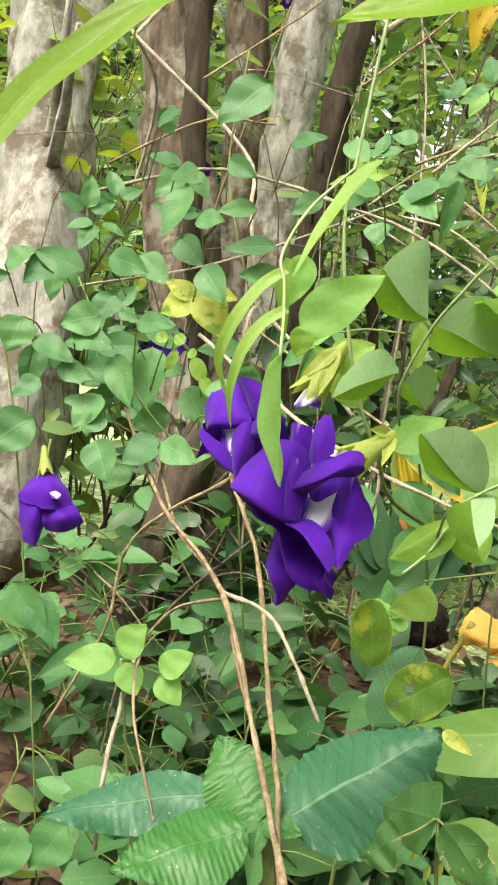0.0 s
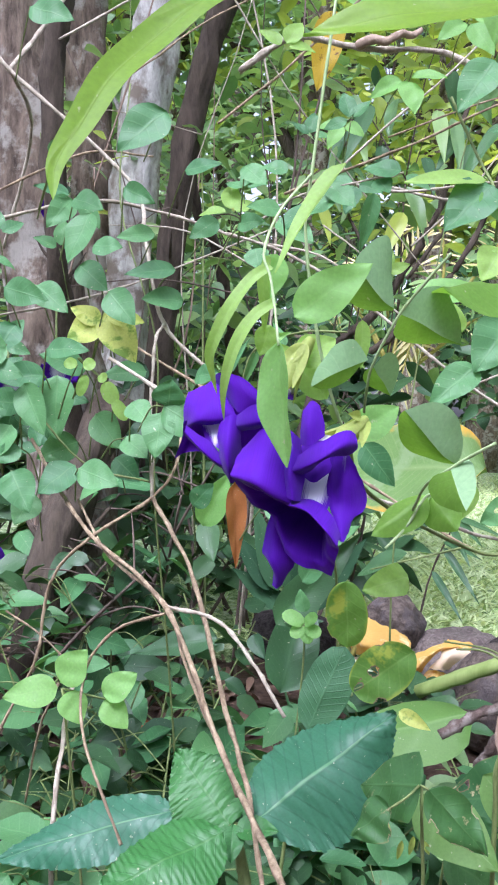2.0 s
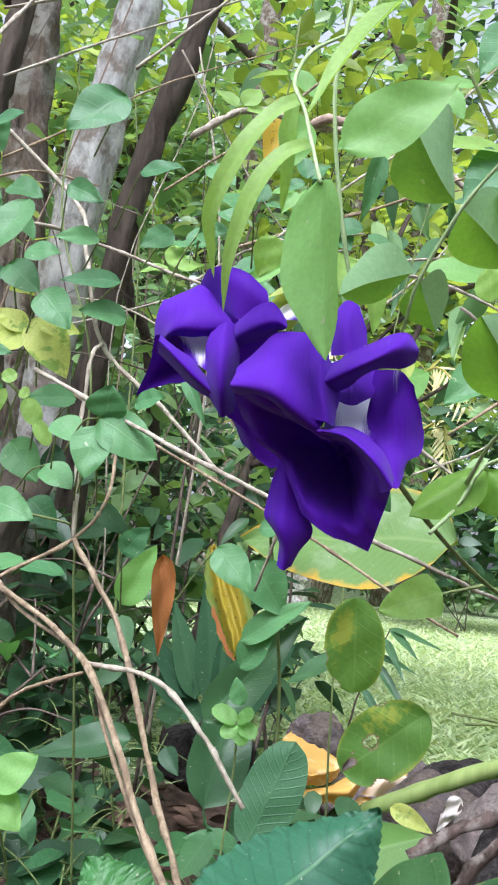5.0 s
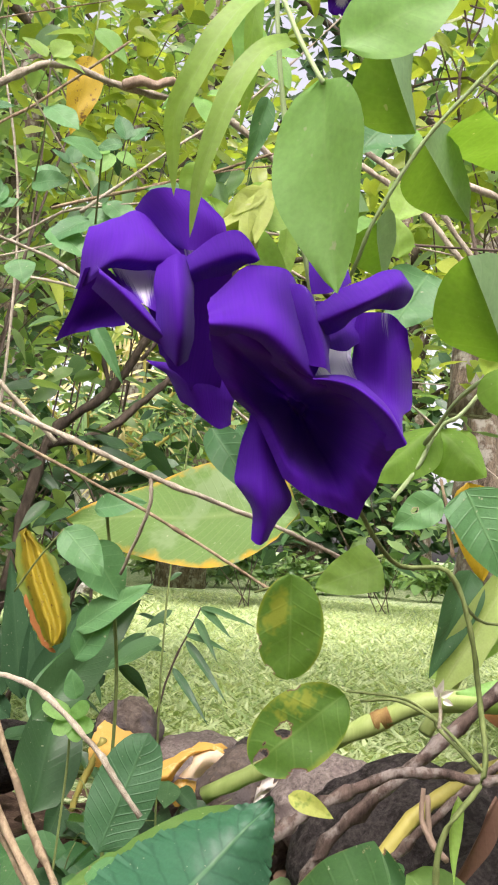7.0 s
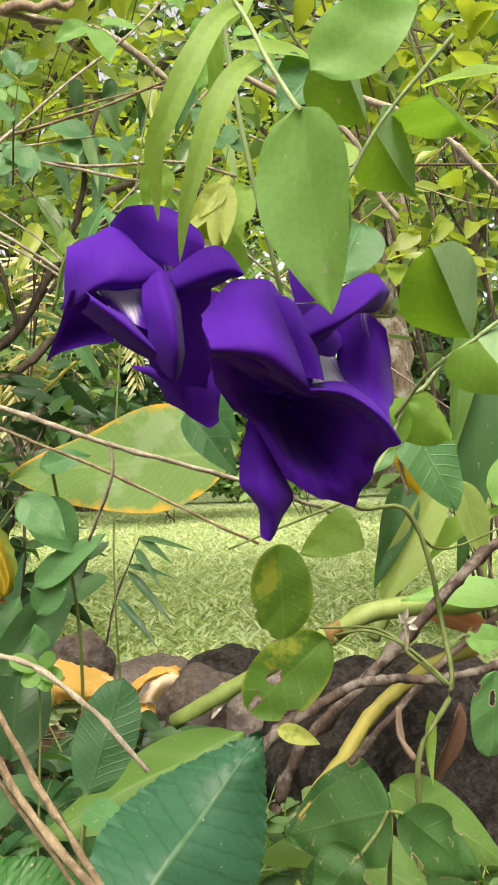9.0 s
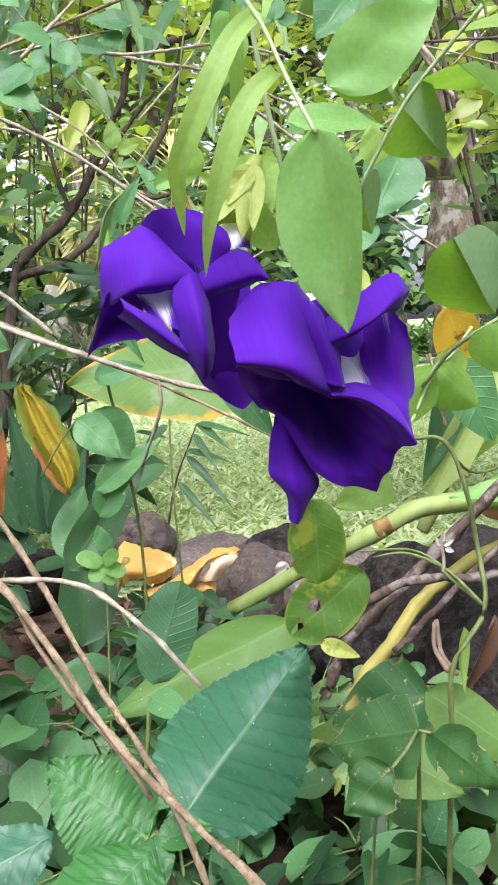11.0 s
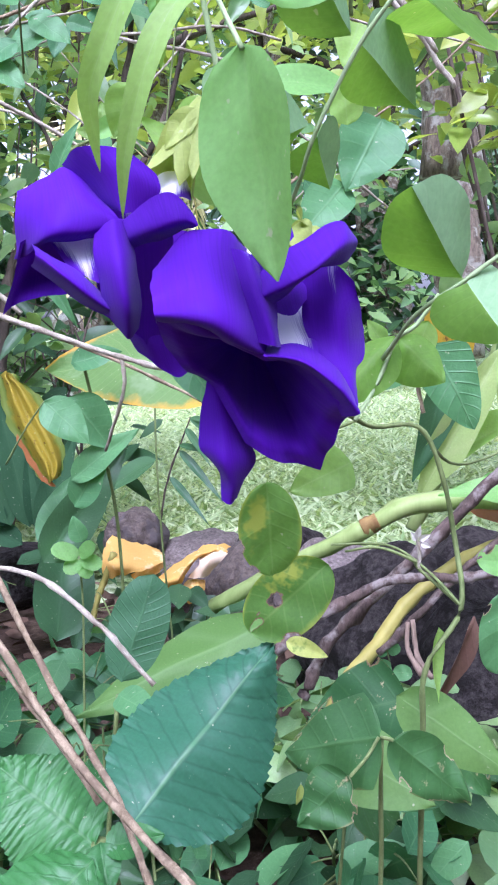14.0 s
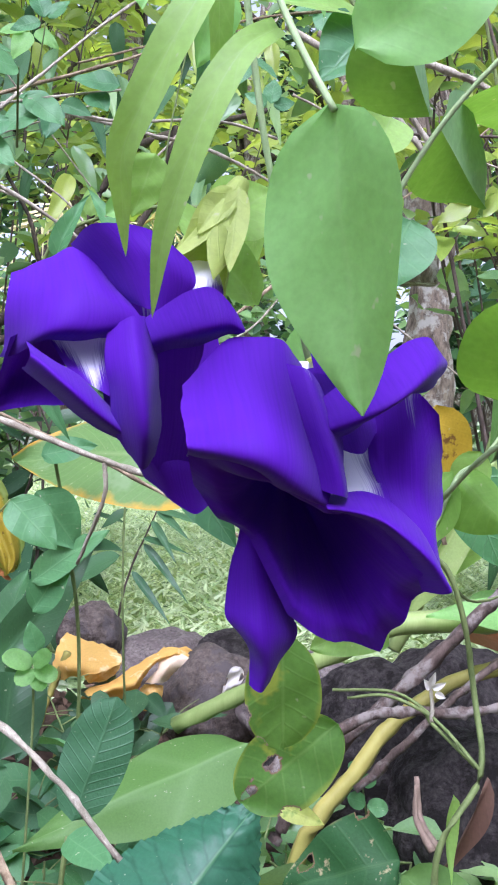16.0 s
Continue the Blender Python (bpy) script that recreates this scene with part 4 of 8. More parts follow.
leaf(lily, (0.154, 0.753, 0.149), (0.181, 0.772, 0.206), 0.0342, (-0.61, -0.7, 0.37), HERB, 'ovate', 0.3, 0.12)
leaf(lily, (0.062, 0.6, 0.285), (0.066, 0.599, 0.223), 0.0185, (-0.03, -1, 0.06), DRY_ORANGE, 'lance', 0.9, 0.12, wave=0.1)
leaf(lily, (0.094, 0.562, 0.146), (0.122, 0.601, 0.224), 0.0412, (-0.04, -0.99, 0.16), STRAP, 'lance', 0.3, 0.05)
leaf(lily, (0.043, 0.618, 0.251), (0.059, 0.611, 0.29), 0.0242, (-0.16, -0.95, 0.26), PEA_LEAF, 'ovate', 0.4, 0.12)
leaf(lily, (0.051, 0.57, 0.181), (-0.007, 0.585, 0.168), 0.0251, (-0.24, -0.66, 0.71), STRAP, 'lance', 0.3, 0.12)


# ---- single seedlings between rocks and path
ovate = thing('broadleaf_seedling', (0.116, 0.516, 0.122), 'seedling with one large ovate veined leaf', 'seedling')
ovate.location.z = 0.0
stem(ovate, [(0.069, 0.464, -0.062), (0.071, 0.442, 0.08), (0.077, 0.43, 0.165)], 0.0012, 0.001, VINE, 'stem')
leaf(ovate, (0.0806, 0.4344, 0.1682), (0.0982, 0.4332, 0.2131), 0.0256, (-0.39, -0.85, 0.36), HERB_DEEP, 'oval', -0.15, 0.08)
leaf(ovate, (0.077, 0.43, 0.165), (0.083, 0.403, 0.163), 0.0152, (-0.29, -0.64, 0.71), HERB, 'ovate', 0.25, 0.12)
tri = thing('trifoliate_seedling', (0.102, 0.537, 0.2), 'seedling with tiny rounded bright leaflets', 'seedling')
stem(tri, [(0.092, 0.535, 0.022), (0.103, 0.541, 0.159), (0.102, 0.537, 0.2)], 0.0007, 0.0006, VINE, 'stem')
leaf(tri, (0.102, 0.537, 0.2), (0.088, 0.54, 0.206), 0.0110, (-0.32, -0.69, 0.65), PEA_LEAF, 'oval', 0.1, 0.12)
leaf(tri, (0.102, 0.537, 0.2), (0.108, 0.529, 0.207), 0.0097, (-0.32, -0.69, 0.65), PEA_LEAF, 'oval', 0.1, 0.12)
leaf(tri, (0.103, 0.536, 0.198), (0.11, 0.526, 0.195), 0.0097, (-0.32, -0.69, 0.65), PEA_LEAF, 'oval', 0.1, 0.12)
leaf(tri, (0.102, 0.537, 0.198), (0.093, 0.535, 0.192), 0.0097, (-0.32, -0.69, 0.65), PEA_LEAF, 'oval', 0.1, 0.12)
leaf(tri, (0.102, 0.537, 0.198), (0.104, 0.529, 0.189), 0.0091, (-0.32, -0.69, 0.65), PEA_LEAF, 'oval', 0.1, 0.12)
sap = thing('sapling', (0.372, 0.991, 0.089), 'thin bare-stemmed sapling with drooping narrow leaves', 'sapling')
stem(sap, [(0.363, 0.999, 0.083), (0.362, 0.965, 0.153), (0.369, 0.914, 0.227)], 0.0012, 0.0008, TWIG_DARK, 'stem')
leaf(sap, (0.369, 0.914, 0.227), (0.376, 0.862, 0.205), 0.0107, (-0.42, -0.6, 0.68), STRAP, 'lance', 0.3, 0.12)
leaf(sap, (0.365, 0.918, 0.216), (0.368, 0.871, 0.18), 0.0099, (-0.42, -0.6, 0.68), STRAP, 'lance', 0.3, 0.12)
leaf(sap, (0.359, 0.925, 0.192), (0.38, 0.868, 0.141), 0.0107, (-0.42, -0.6, 0.68), STRAP, 'lance', 0.3, 0.12)
leaf(sap, (0.351, 0.935, 0.163), (0.367, 0.88, 0.118), 0.0099, (-0.42, -0.6, 0.68), STRAP, 'lance', 0.3, 0.12)
leaf(sap, (0.369, 0.914, 0.227), (0.394, 0.848, 0.218), 0.0092, (-0.42, -0.6, 0.68), STRAP, 'lance', 0.3, 0.12)
leaf(sap, (0.359, 0.925, 0.198), (0.377, 0.863, 0.191), 0.0092, (-0.42, -0.6, 0.68), STRAP, 'lance', 0.3, 0.12)
leaf(sap, (0.251, 0.753, 0.212), (0.211, 0.784, 0.187), 0.0237, (-0.35, -0.51, 0.79), STRAP, 'ovate', 0.2, 0.12)
sap2 = thing('broadleaf_seedling', (0.101, 0.507, 0.264), 'seedling with paired oval green leaves', 'seedling')
stem(sap2, [(0.128, 0.546, 0.102), (0.121, 0.525, 0.205), (0.11, 0.513, 0.263), (0.099, 0.503, 0.304)], 0.001, 0.0008, VINE, 'stem')
leaf(sap2, (0.093, 0.509, 0.288), (0.11, 0.501, 0.261), 0.0260, (-0.52, -0.74, 0.44), HERB, 'ovate', 0.25, 0.12)
leaf(sap2, (0.093, 0.515, 0.245), (0.12, 0.492, 0.271), 0.0164, (-0.52, -0.74, 0.44), HERB, 'ovate', 0.25, 0.12)
leaf(sap2, (0.094, 0.506, 0.304), (0.114, 0.491, 0.31), 0.0150, (-0.52, -0.74, 0.44), HERB, 'ovate', 0.25, 0.12)
leaf(sap2, (0.094, 0.516, 0.231), (0.108, 0.502, 0.261), 0.0191, (-0.52, -0.74, 0.44), HERB, 'ovate', 0.25, 0.12)
leaf(sap2, (0.097, 0.517, 0.212), (0.093, 0.518, 0.226), 0.0109, (-0.52, -0.74, 0.44), HERB, 'ovate', 0.25, 0.12)


# ---- dry leaves fallen over the rocks
dry = thing('fallen_leaf', (0.2478, 0.8342, 0.0926), 'dry orange-yellow fallen leaf, crumpled, with its long stalk', 'fallen leaf', 'fallen leaves')
patch(dry, [[(0.2425, 0.8451, 0.1331), (0.2576, 0.8352, 0.1262), (0.275, 0.8299, 0.1196), (0.287, 0.83, 0.1126)], [(0.232, 0.8322, 0.1259), (0.2434, 0.8145, 0.1219), (0.2599, 0.8111, 0.1164), (0.2822, 0.813, 0.1129)], [(0.2235, 0.8231, 0.1146), (0.2321, 0.8031, 0.1144), (0.2505, 0.8013, 0.1106), (0.2729, 0.8003, 0.1108)], [(0.2245, 0.8245, 0.0952), (0.2342, 0.811, 0.1015), (0.2445, 0.8012, 0.1046), (0.2568, 0.799, 0.1054)]], 'blade', 0.0, 1, DRY)
patch(dry, [[(0.2771, 0.8286, 0.1186), (0.2639, 0.8148, 0.111), (0.2436, 0.8057, 0.1013)], [(0.2885, 0.836, 0.1116), (0.2784, 0.8299, 0.0994), (0.2543, 0.8189, 0.0925)], [(0.2883, 0.8237, 0.1081), (0.2788, 0.8175, 0.0968), (0.2586, 0.8108, 0.0933)]], 'rolled_edge', 0.0, 5, DRY)
stem(dry, [(0.2327, 0.8137, 0.1232), (0.2241, 0.8206, 0.0975), (0.2171, 0.8205, 0.0829), (0.2112, 0.8202, 0.0643)], 0.0034, 0.0026, STALK_YELLOW, 'stalk')
dry = thing('fallen_leaf', (0.2761, 0.8158, 0.0798), 'dry ochre fallen leaf, folded lengthwise, bleached towards its tip', 'fallen leaf', 'fallen leaves')
patch(dry, [[(0.3481, 0.8046, 0.1114), (0.326, 0.8009, 0.1181), (0.3099, 0.8035, 0.1147), (0.286, 0.8031, 0.1034), (0.2637, 0.8077, 0.0923), (0.249, 0.8149, 0.0865), (0.2368, 0.8187, 0.0708)], [(0.3379, 0.7928, 0.1107), (0.3133, 0.7844, 0.1164), (0.295, 0.7823, 0.1121), (0.2766, 0.7786, 0.0997), (0.2604, 0.7869, 0.0954), (0.2477, 0.7982, 0.0871), (0.2366, 0.8106, 0.0709)], [(0.3378, 0.8033, 0.1047), (0.3134, 0.7951, 0.1117), (0.2901, 0.7884, 0.0994), (0.2822, 0.7897, 0.0833), (0.2676, 0.7926, 0.0861), (0.2531, 0.7997, 0.0804), (0.2413, 0.8151, 0.0655)]], 'blade', 0.0, 2, DRY)
patch(dry, [[(0.3071, 0.7959, 0.1155), (0.3036, 0.7866, 0.1055), (0.2955, 0.7975, 0.0905)], [(0.3231, 0.7915, 0.1154), (0.3095, 0.7792, 0.1082), (0.3027, 0.7847, 0.0932)], [(0.3374, 0.7872, 0.1106), (0.3238, 0.7863, 0.1023), (0.3153, 0.7912, 0.0911)]], 'bleached_fold', 0.0, 3, BLEACHED)
patch(dry, [[(0.2991, 0.8044, 0.0883), (0.303, 0.7933, 0.09), (0.3141, 0.7936, 0.088)], [(0.2924, 0.8011, 0.0819), (0.2971, 0.7868, 0.0816), (0.3104, 0.7906, 0.0801)], [(0.2925, 0.8054, 0.0744), (0.2965, 0.796, 0.0673), (0.3072, 0.7966, 0.0717)]], 'lower_fold', 0.0, 4, DRY)
stem(dry, [(0.239, 0.8053, 0.0742), (0.2277, 0.8063, 0.0587), (0.2211, 0.8069, 0.0427), (0.2213, 0.8035, 0.026)], 0.005, 0.0028, STALK_YELLOW, 'stalk')
dry = thing('fallen_leaf', (0.01, 0.801, 0.036), 'small orange fallen leaf on dark soil', 'fallen leaf', 'fallen leaves')
leaf(dry, (-0.003, 0.803, 0.033), (0.026, 0.797, 0.04), 0.0286, (-0.2, -0.75, 0.63), RUST, 'ovate', 0.4, 0.3, wave=0.1)
rock('rock', (0.315, 0.955, 0.094), (0.036, 0.032, 0.036), 12, 'small dark pitted rock beside dry leaves', 0.3, ROCK_BROWN)
rock('rock', (0.393, 0.951, 0.047), (0.07, 0.05, 0.045), 2, 'rounded dark grey basalt rock bordering the lawn', 0.2, ROCK_PALE)
rock('rock', (0.393, 0.836, 0.042), (0.054, 0.05, 0.056), 3, 'brown-grey rounded rock with a pale scar', 0.5, ROCK_BROWN)
rock('rock', (0.43, 0.75, 0.068), (0.06, 0.05, 0.045), 4, 'rounded dark grey basalt rock bordering the lawn', 0.4, ROCK_PALE)
rock('rock', (0.358, 0.56, 0.077), (0.085, 0.07, 0.07), 5, 'large dark grey boulder with pitted face', -0.6)
rock('rock', (0.368, 0.484, 0.072), (0.07, 0.06, 0.06), 6, 'rounded dark grey basalt rock bordering the lawn', 0.2)
rock('rock', (0.548, 0.671, 0.058), (0.09, 0.07, 0.06), 7, 'rounded dark grey basalt rock bordering the lawn', 0.1)
rock('rock', (0.44, 0.864, 0.068), (0.06, 0.05, 0.04), 8, 'rounded dark grey basalt rock bordering the lawn', 0.0)
rock('rock', (0.19, 0.931, 0.085), (0.05, 0.045, 0.03), 9, 'rounded dark grey basalt rock bordering the lawn', 0.0)


# ---- trunks of the old shrub
trunk = thing('old_tree', (-0.018, 1.046, -0.139), 'stout trunk with grey-brown blotched bark', 'tree', 'trunks of the thicket')
stem(trunk, [(-0.018, 1.046, -0.139), (-0.034, 1.034, 0.051), (-0.052, 1.013, 0.218), (-0.095, 1.016, 0.443), (-0.126, 1.018, 0.636), (-0.164, 1.019, 0.927)], 0.056, 0.034, BARK, 'trunk', 0.5, 28)
stub(trunk, (-0.034, 1.034, 0.051), (-0.052, 1.013, 0.218), 0.045, BARK)
trunk = thing('old_tree', (-0.093, 0.926, -0.051), 'dark leaning trunk in front of the stout one', 'tree', 'trunks of the thicket')
stem(trunk, [(-0.093, 0.926, -0.051), (-0.083, 0.92, 0.108), (-0.056, 0.932, 0.238), (-0.012, 0.961, 0.344)], 0.026, 0.02, BARK_DARK, 'trunk', 0.5, 28)
stub(trunk, (-0.083, 0.92, 0.108), (-0.056, 0.932, 0.238), 0.023, BARK_DARK)
trunk = thing('old_tree', (0.045, 1.197, 0.244), 'slender dark trunk leaning across', 'tree', 'trunks of the thicket')
stem(trunk, [(0.045, 1.197, 0.244), (0.045, 1.14, 0.473), (0.067, 1.099, 0.705), (0.112, 1.064, 0.902), (0.143, 1.054, 1.048)], 0.018, 0.014, BARK_DARK, 'trunk', 0.5, 28)
stub(trunk, (0.045, 1.14, 0.473), (0.067, 1.099, 0.705), 0.016, BARK_DARK)
trunk = thing('old_tree', (0.003, 1.308, 0.235), 'upright trunk mottled with white lichen', 'tree', 'trunks of the thicket')
stem(trunk, [(0.003, 1.308, 0.235), (0.003, 1.299, 0.616), (0.022, 1.289, 0.847), (0.061, 1.275, 1.087)], 0.036, 0.03, BARK_WHITE, 'trunk', 0.5, 28)
stub(trunk, (0.003, 1.299, 0.616), (0.022, 1.289, 0.847), 0.033, BARK_WHITE)
trunk = thing('old_tree', (-0.021, 1.364, 0.23), 'grey trunk standing behind', 'tree', 'trunks of the thicket')
stem(trunk, [(-0.021, 1.364, 0.23), (-0.048, 1.361, 0.58), (-0.072, 1.358, 0.886), (-0.083, 1.354, 1.15)], 0.034, 0.028, BARK, 'trunk', 0.5, 28)
stub(trunk, (-0.048, 1.361, 0.58), (-0.072, 1.358, 0.886), 0.031, BARK)
trunk = thing('old_tree', (-0.053, 0.992, 0.252), 'crooked dark limb of an old tree', 'tree', 'trunks of the thicket')
stem(trunk, [(-0.053, 0.992, 0.252), (-0.067, 0.941, 0.375), (-0.081, 0.88, 0.484), (-0.092, 0.858, 0.646), (-0.081, 0.853, 0.747), (-0.076, 0.86, 0.83)], 0.012, 0.01, BARK_DARK, 'trunk', 0.5, 28)
stub(trunk, (-0.067, 0.941, 0.375), (-0.081, 0.88, 0.484), 0.011, BARK_DARK)
trunk = thing('old_tree', (-0.354, 1.174, 0.025), 'stout pale trunk covered in lichen', 'tree', 'trunks of the thicket')
stem(trunk, [(-0.354, 1.174, 0.025), (-0.327, 1.205, 0.341), (-0.333, 1.283, 0.627), (-0.373, 1.37, 1.017)], 0.075, 0.06, BARK_WHITE, 'trunk', 0.5, 28)
stub(trunk, (-0.327, 1.205, 0.341), (-0.333, 1.283, 0.627), 0.068, BARK_WHITE)
trunk = thing('old_tree', (0.229, 1.468, 0.14), 'thin dark stem dangling in the shade', 'tree', 'trunks of the thicket')
stem(trunk, [(0.229, 1.468, 0.14), (0.138, 1.273, 0.533), (0.092, 1.229, 0.612), (0.069, 1.18, 0.716)], 0.009, 0.006, BARK_DARK, 'trunk', 0.5, 28)
stub(trunk, (0.138, 1.273, 0.533), (0.092, 1.229, 0.612), 0.007, BARK_DARK)
trunk = thing('old_tree', (1.849, 2.016, 0.211), 'fibrous tree trunk at the edge of the lawn', 'tree', 'trunks of the thicket')
stem(trunk, [(1.849, 2.016, 0.211), (1.916, 2.062, 0.643), (1.979, 2.108, 1.059), (2.081, 2.164, 1.639)], 0.07, 0.06, BARK, 'trunk', 0.5, 28)
stub(trunk, (1.916, 2.062, 0.643), (1.979, 2.108, 1.059), 0.065, BARK)
trunk = thing('old_tree', (1.625, 1.825, 0.689), 'brown tree trunk behind the thicket', 'tree', 'trunks of the thicket')
stem(trunk, [(1.625, 1.825, 0.689), (1.627, 1.812, 1.095), (1.625, 1.802, 1.563)], 0.06, 0.05, BARK, 'trunk', 0.5, 28)
stub(trunk, (1.627, 1.812, 1.095), (1.625, 1.802, 1.563), 0.055, BARK)


# ---- unseen bare limb added overhead, out of which the climbers hang
limb = thing('overhanging_limb', (-0.1, 1.0, 0.85), 'bare bent limb added overhead, unseen, to hold the climbers', 'branch')
stem(limb, [(-0.1, 1.0, 0.85), (0.05, 0.8, 1.0), (0.1, 0.45, 0.85), (0.11, 0.27, 0.64), (0.14, 0.12, 0.56)], 0.012, 0.004, BARK_DARK)


# ---- dark many-stemmed bush over the lawn's edge
bush = thing('bush', (0.28, 1.207, 0.412), 'open bush of dark crooked stems with long drooping leaves', 'bush')
bush.location.z = 0.0
stem(bush, [(0.198, 1.171, 0.045), (0.24, 1.181, 0.256), (0.28, 1.207, 0.412), (0.347, 1.18, 0.486), (0.393, 1.145, 0.578), (0.421, 1.139, 0.647), (0.452, 1.143, 0.781)], 0.009, 0.003, BARK_DARK, 'stem')
stem(bush, [(0.279, 1.206, 0.408), (0.331, 1.155, 0.426), (0.403, 1.125, 0.499), (0.451, 1.11, 0.573), (0.502, 1.124, 0.698)], 0.006, 0.003, BARK_DARK, 'stem')
stem(bush, [(0.347, 1.18, 0.486), (0.326, 1.182, 0.57), (0.304, 1.205, 0.629), (0.29, 1.226, 0.709)], 0.003, 0.002, BARK_DARK, 'stem')
stem(bush, [(0.377, 1.146, 0.53), (0.423, 1.13, 0.597), (0.453, 1.118, 0.63)], 0.003, 0.002, BARK_DARK, 'stem')
stem(bush, [(0.403, 1.125, 0.499), (0.453, 1.096, 0.501), (0.516, 1.068, 0.553), (0.566, 1.054, 0.642)], 0.003, 0.002, BARK_DARK, 'stem')
leaf(bush, (0.433, 1.15, 0.756), (0.416, 1.061, 0.652), 0.0229, (-0, -0.87, 0.49), SHRUB, 'lance', 0.3, 0.15)
leaf(bush, (0.373, 1.164, 0.624), (0.325, 1.119, 0.539), 0.0273, (0.04, -0.88, 0.47), SHRUB_LIGHT, 'lance', 0.3, 0.15)
leaf(bush, (0.34, 1.211, 0.797), (0.363, 1.212, 0.737), 0.0246, (-0.12, -0.84, 0.52), SHRUB_LIGHT, 'lance', 0.3, 0.15)
leaf(bush, (0.52, 1.078, 0.624), (0.462, 1.043, 0.564), 0.0259, (-0.01, -0.87, 0.49), STRAP, 'lance', 0.3, 0.15)
leaf(bush, (0.575, 1.064, 0.737), (0.574, 1.057, 0.687), 0.0186, (-0.47, -0.67, 0.57), SHRUB_LIGHT, 'lance', 0.3, 0.15)
leaf(bush, (0.562, 1.082, 0.801), (0.581, 1.083, 0.729), 0.0282, (-0.75, -0.39, 0.53), SHRUB, 'lance', 0.3, 0.15)
leaf(bush, (0.576, 1.071, 0.784), (0.58, 1.036, 0.728), 0.0184, (-0.71, -0.44, 0.55), SHRUB_LIGHT, 'lance', 0.3, 0.15)
leaf(bush, (0.463, 1.139, 0.795), (0.482, 1.132, 0.746), 0.0252, (-0.67, -0.49, 0.56), SHRUB, 'lance', 0.3, 0.15)
leaf(bush, (0.297, 1.224, 0.724), (0.269, 1.183, 0.657), 0.0274, (0.08, -0.89, 0.46), SHRUB, 'lance', 0.3, 0.15)
leaf(bush, (0.561, 1.072, 0.737), (0.52, 1.064, 0.684), 0.0255, (-0.05, -0.86, 0.5), SHRUB, 'lance', 0.3, 0.15)
leaf(bush, (0.571, 1.078, 0.807), (0.509, 1.044, 0.732), 0.0196, (0.04, -0.88, 0.47), SHRUB, 'lance', 0.3, 0.15)
leaf(bush, (0.399, 1.161, 0.702), (0.393, 1.096, 0.638), 0.0203, (-0.08, -0.86, 0.51), STRAP, 'lance', 0.3, 0.15)
leaf(bush, (0.495, 1.124, 0.815), (0.478, 1.139, 0.774), 0.0266, (-0.39, -0.73, 0.57), SHRUB, 'lance', 0.3, 0.15)
leaf(bush, (0.476, 1.137, 0.826), (0.464, 1.148, 0.779), 0.0237, (0.05, -0.88, 0.47), STRAP, 'lance', 0.3, 0.15)
leaf(bush, (0.333, 1.213, 0.785), (0.278, 1.146, 0.679), 0.0270, (-0.08, -0.86, 0.51), STRAP, 'lance', 0.3, 0.15)
leaf(bush, (0.567, 1.046, 0.595), (0.519, 0.994, 0.534), 0.0195, (-0.49, -0.66, 0.57), SHRUB, 'lance', 0.3, 0.15)
leaf(bush, (0.594, 1.055, 0.746), (0.57, 0.984, 0.657), 0.0188, (-0.33, -0.76, 0.56), SHRUB, 'lance', 0.3, 0.15)
leaf(bush, (0.304, 1.224, 0.749), (0.264, 1.198, 0.663), 0.0268, (-0.66, -0.51, 0.56), STRAP, 'lance', 0.3, 0.15)
leaf(bush, (0.515, 1.081, 0.625), (0.469, 1.015, 0.556), 0.0229, (-0.66, -0.51, 0.56), SHRUB, 'lance', 0.3, 0.15)
leaf(bush, (0.323, 1.199, 0.665), (0.288, 1.188, 0.609), 0.0241, (-0.34, -0.76, 0.56), SHRUB, 'lance', 0.3, 0.15)
leaf(bush, (0.337, 1.203, 0.739), (0.303, 1.238, 0.686), 0.0188, (0.07, -0.88, 0.46), SHRUB_LIGHT, 'lance', 0.3, 0.15)
leaf(bush, (0.454, 1.132, 0.718), (0.408, 1.071, 0.614), 0.0237, (-0.35, -0.75, 0.56), STRAP, 'lance', 0.3, 0.15)
leaf(bush, (0.311, 1.229, 0.802), (0.313, 1.194, 0.743), 0.0184, (-0.01, -0.87, 0.49), SHRUB, 'lance', 0.3, 0.15)
leaf(bush, (0.513, 1.116, 0.832), (0.502, 1.074, 0.752), 0.0275, (-0.32, -0.77, 0.56), SHRUB_LIGHT, 'lance', 0.3, 0.15)
leaf(bush, (0.576, 1.078, 0.825), (0.556, 1.078, 0.751), 0.0222, (-0.72, -0.43, 0.54), SHRUB, 'lance', 0.3, 0.15)
leaf(bush, (0.284, 1.224, 0.677), (0.292, 1.199, 0.626), 0.0235, (-0.41, -0.71, 0.57), SHRUB, 'lance', 0.3, 0.15)
leaf(bush, (0.378, 1.167, 0.661), (0.402, 1.128, 0.578), 0.0278, (0.07, -0.88, 0.46), SHRUB, 'lance', 0.3, 0.15)
leaf(bush, (0.32, 1.218, 0.772), (0.31, 1.15, 0.674), 0.0203, (-0.7, -0.46, 0.55), SHRUB, 'lance', 0.3, 0.15)
leaf(bush, (0.3, 1.219, 0.702), (0.288, 1.132, 0.631), 0.0236, (-0.64, -0.53, 0.56), SHRUB, 'lance', 0.3, 0.15)
leaf(bush, (0.364, 1.196, 0.79), (0.342, 1.163, 0.722), 0.0275, (-0.74, -0.4, 0.54), SHRUB, 'lance', 0.3, 0.15)
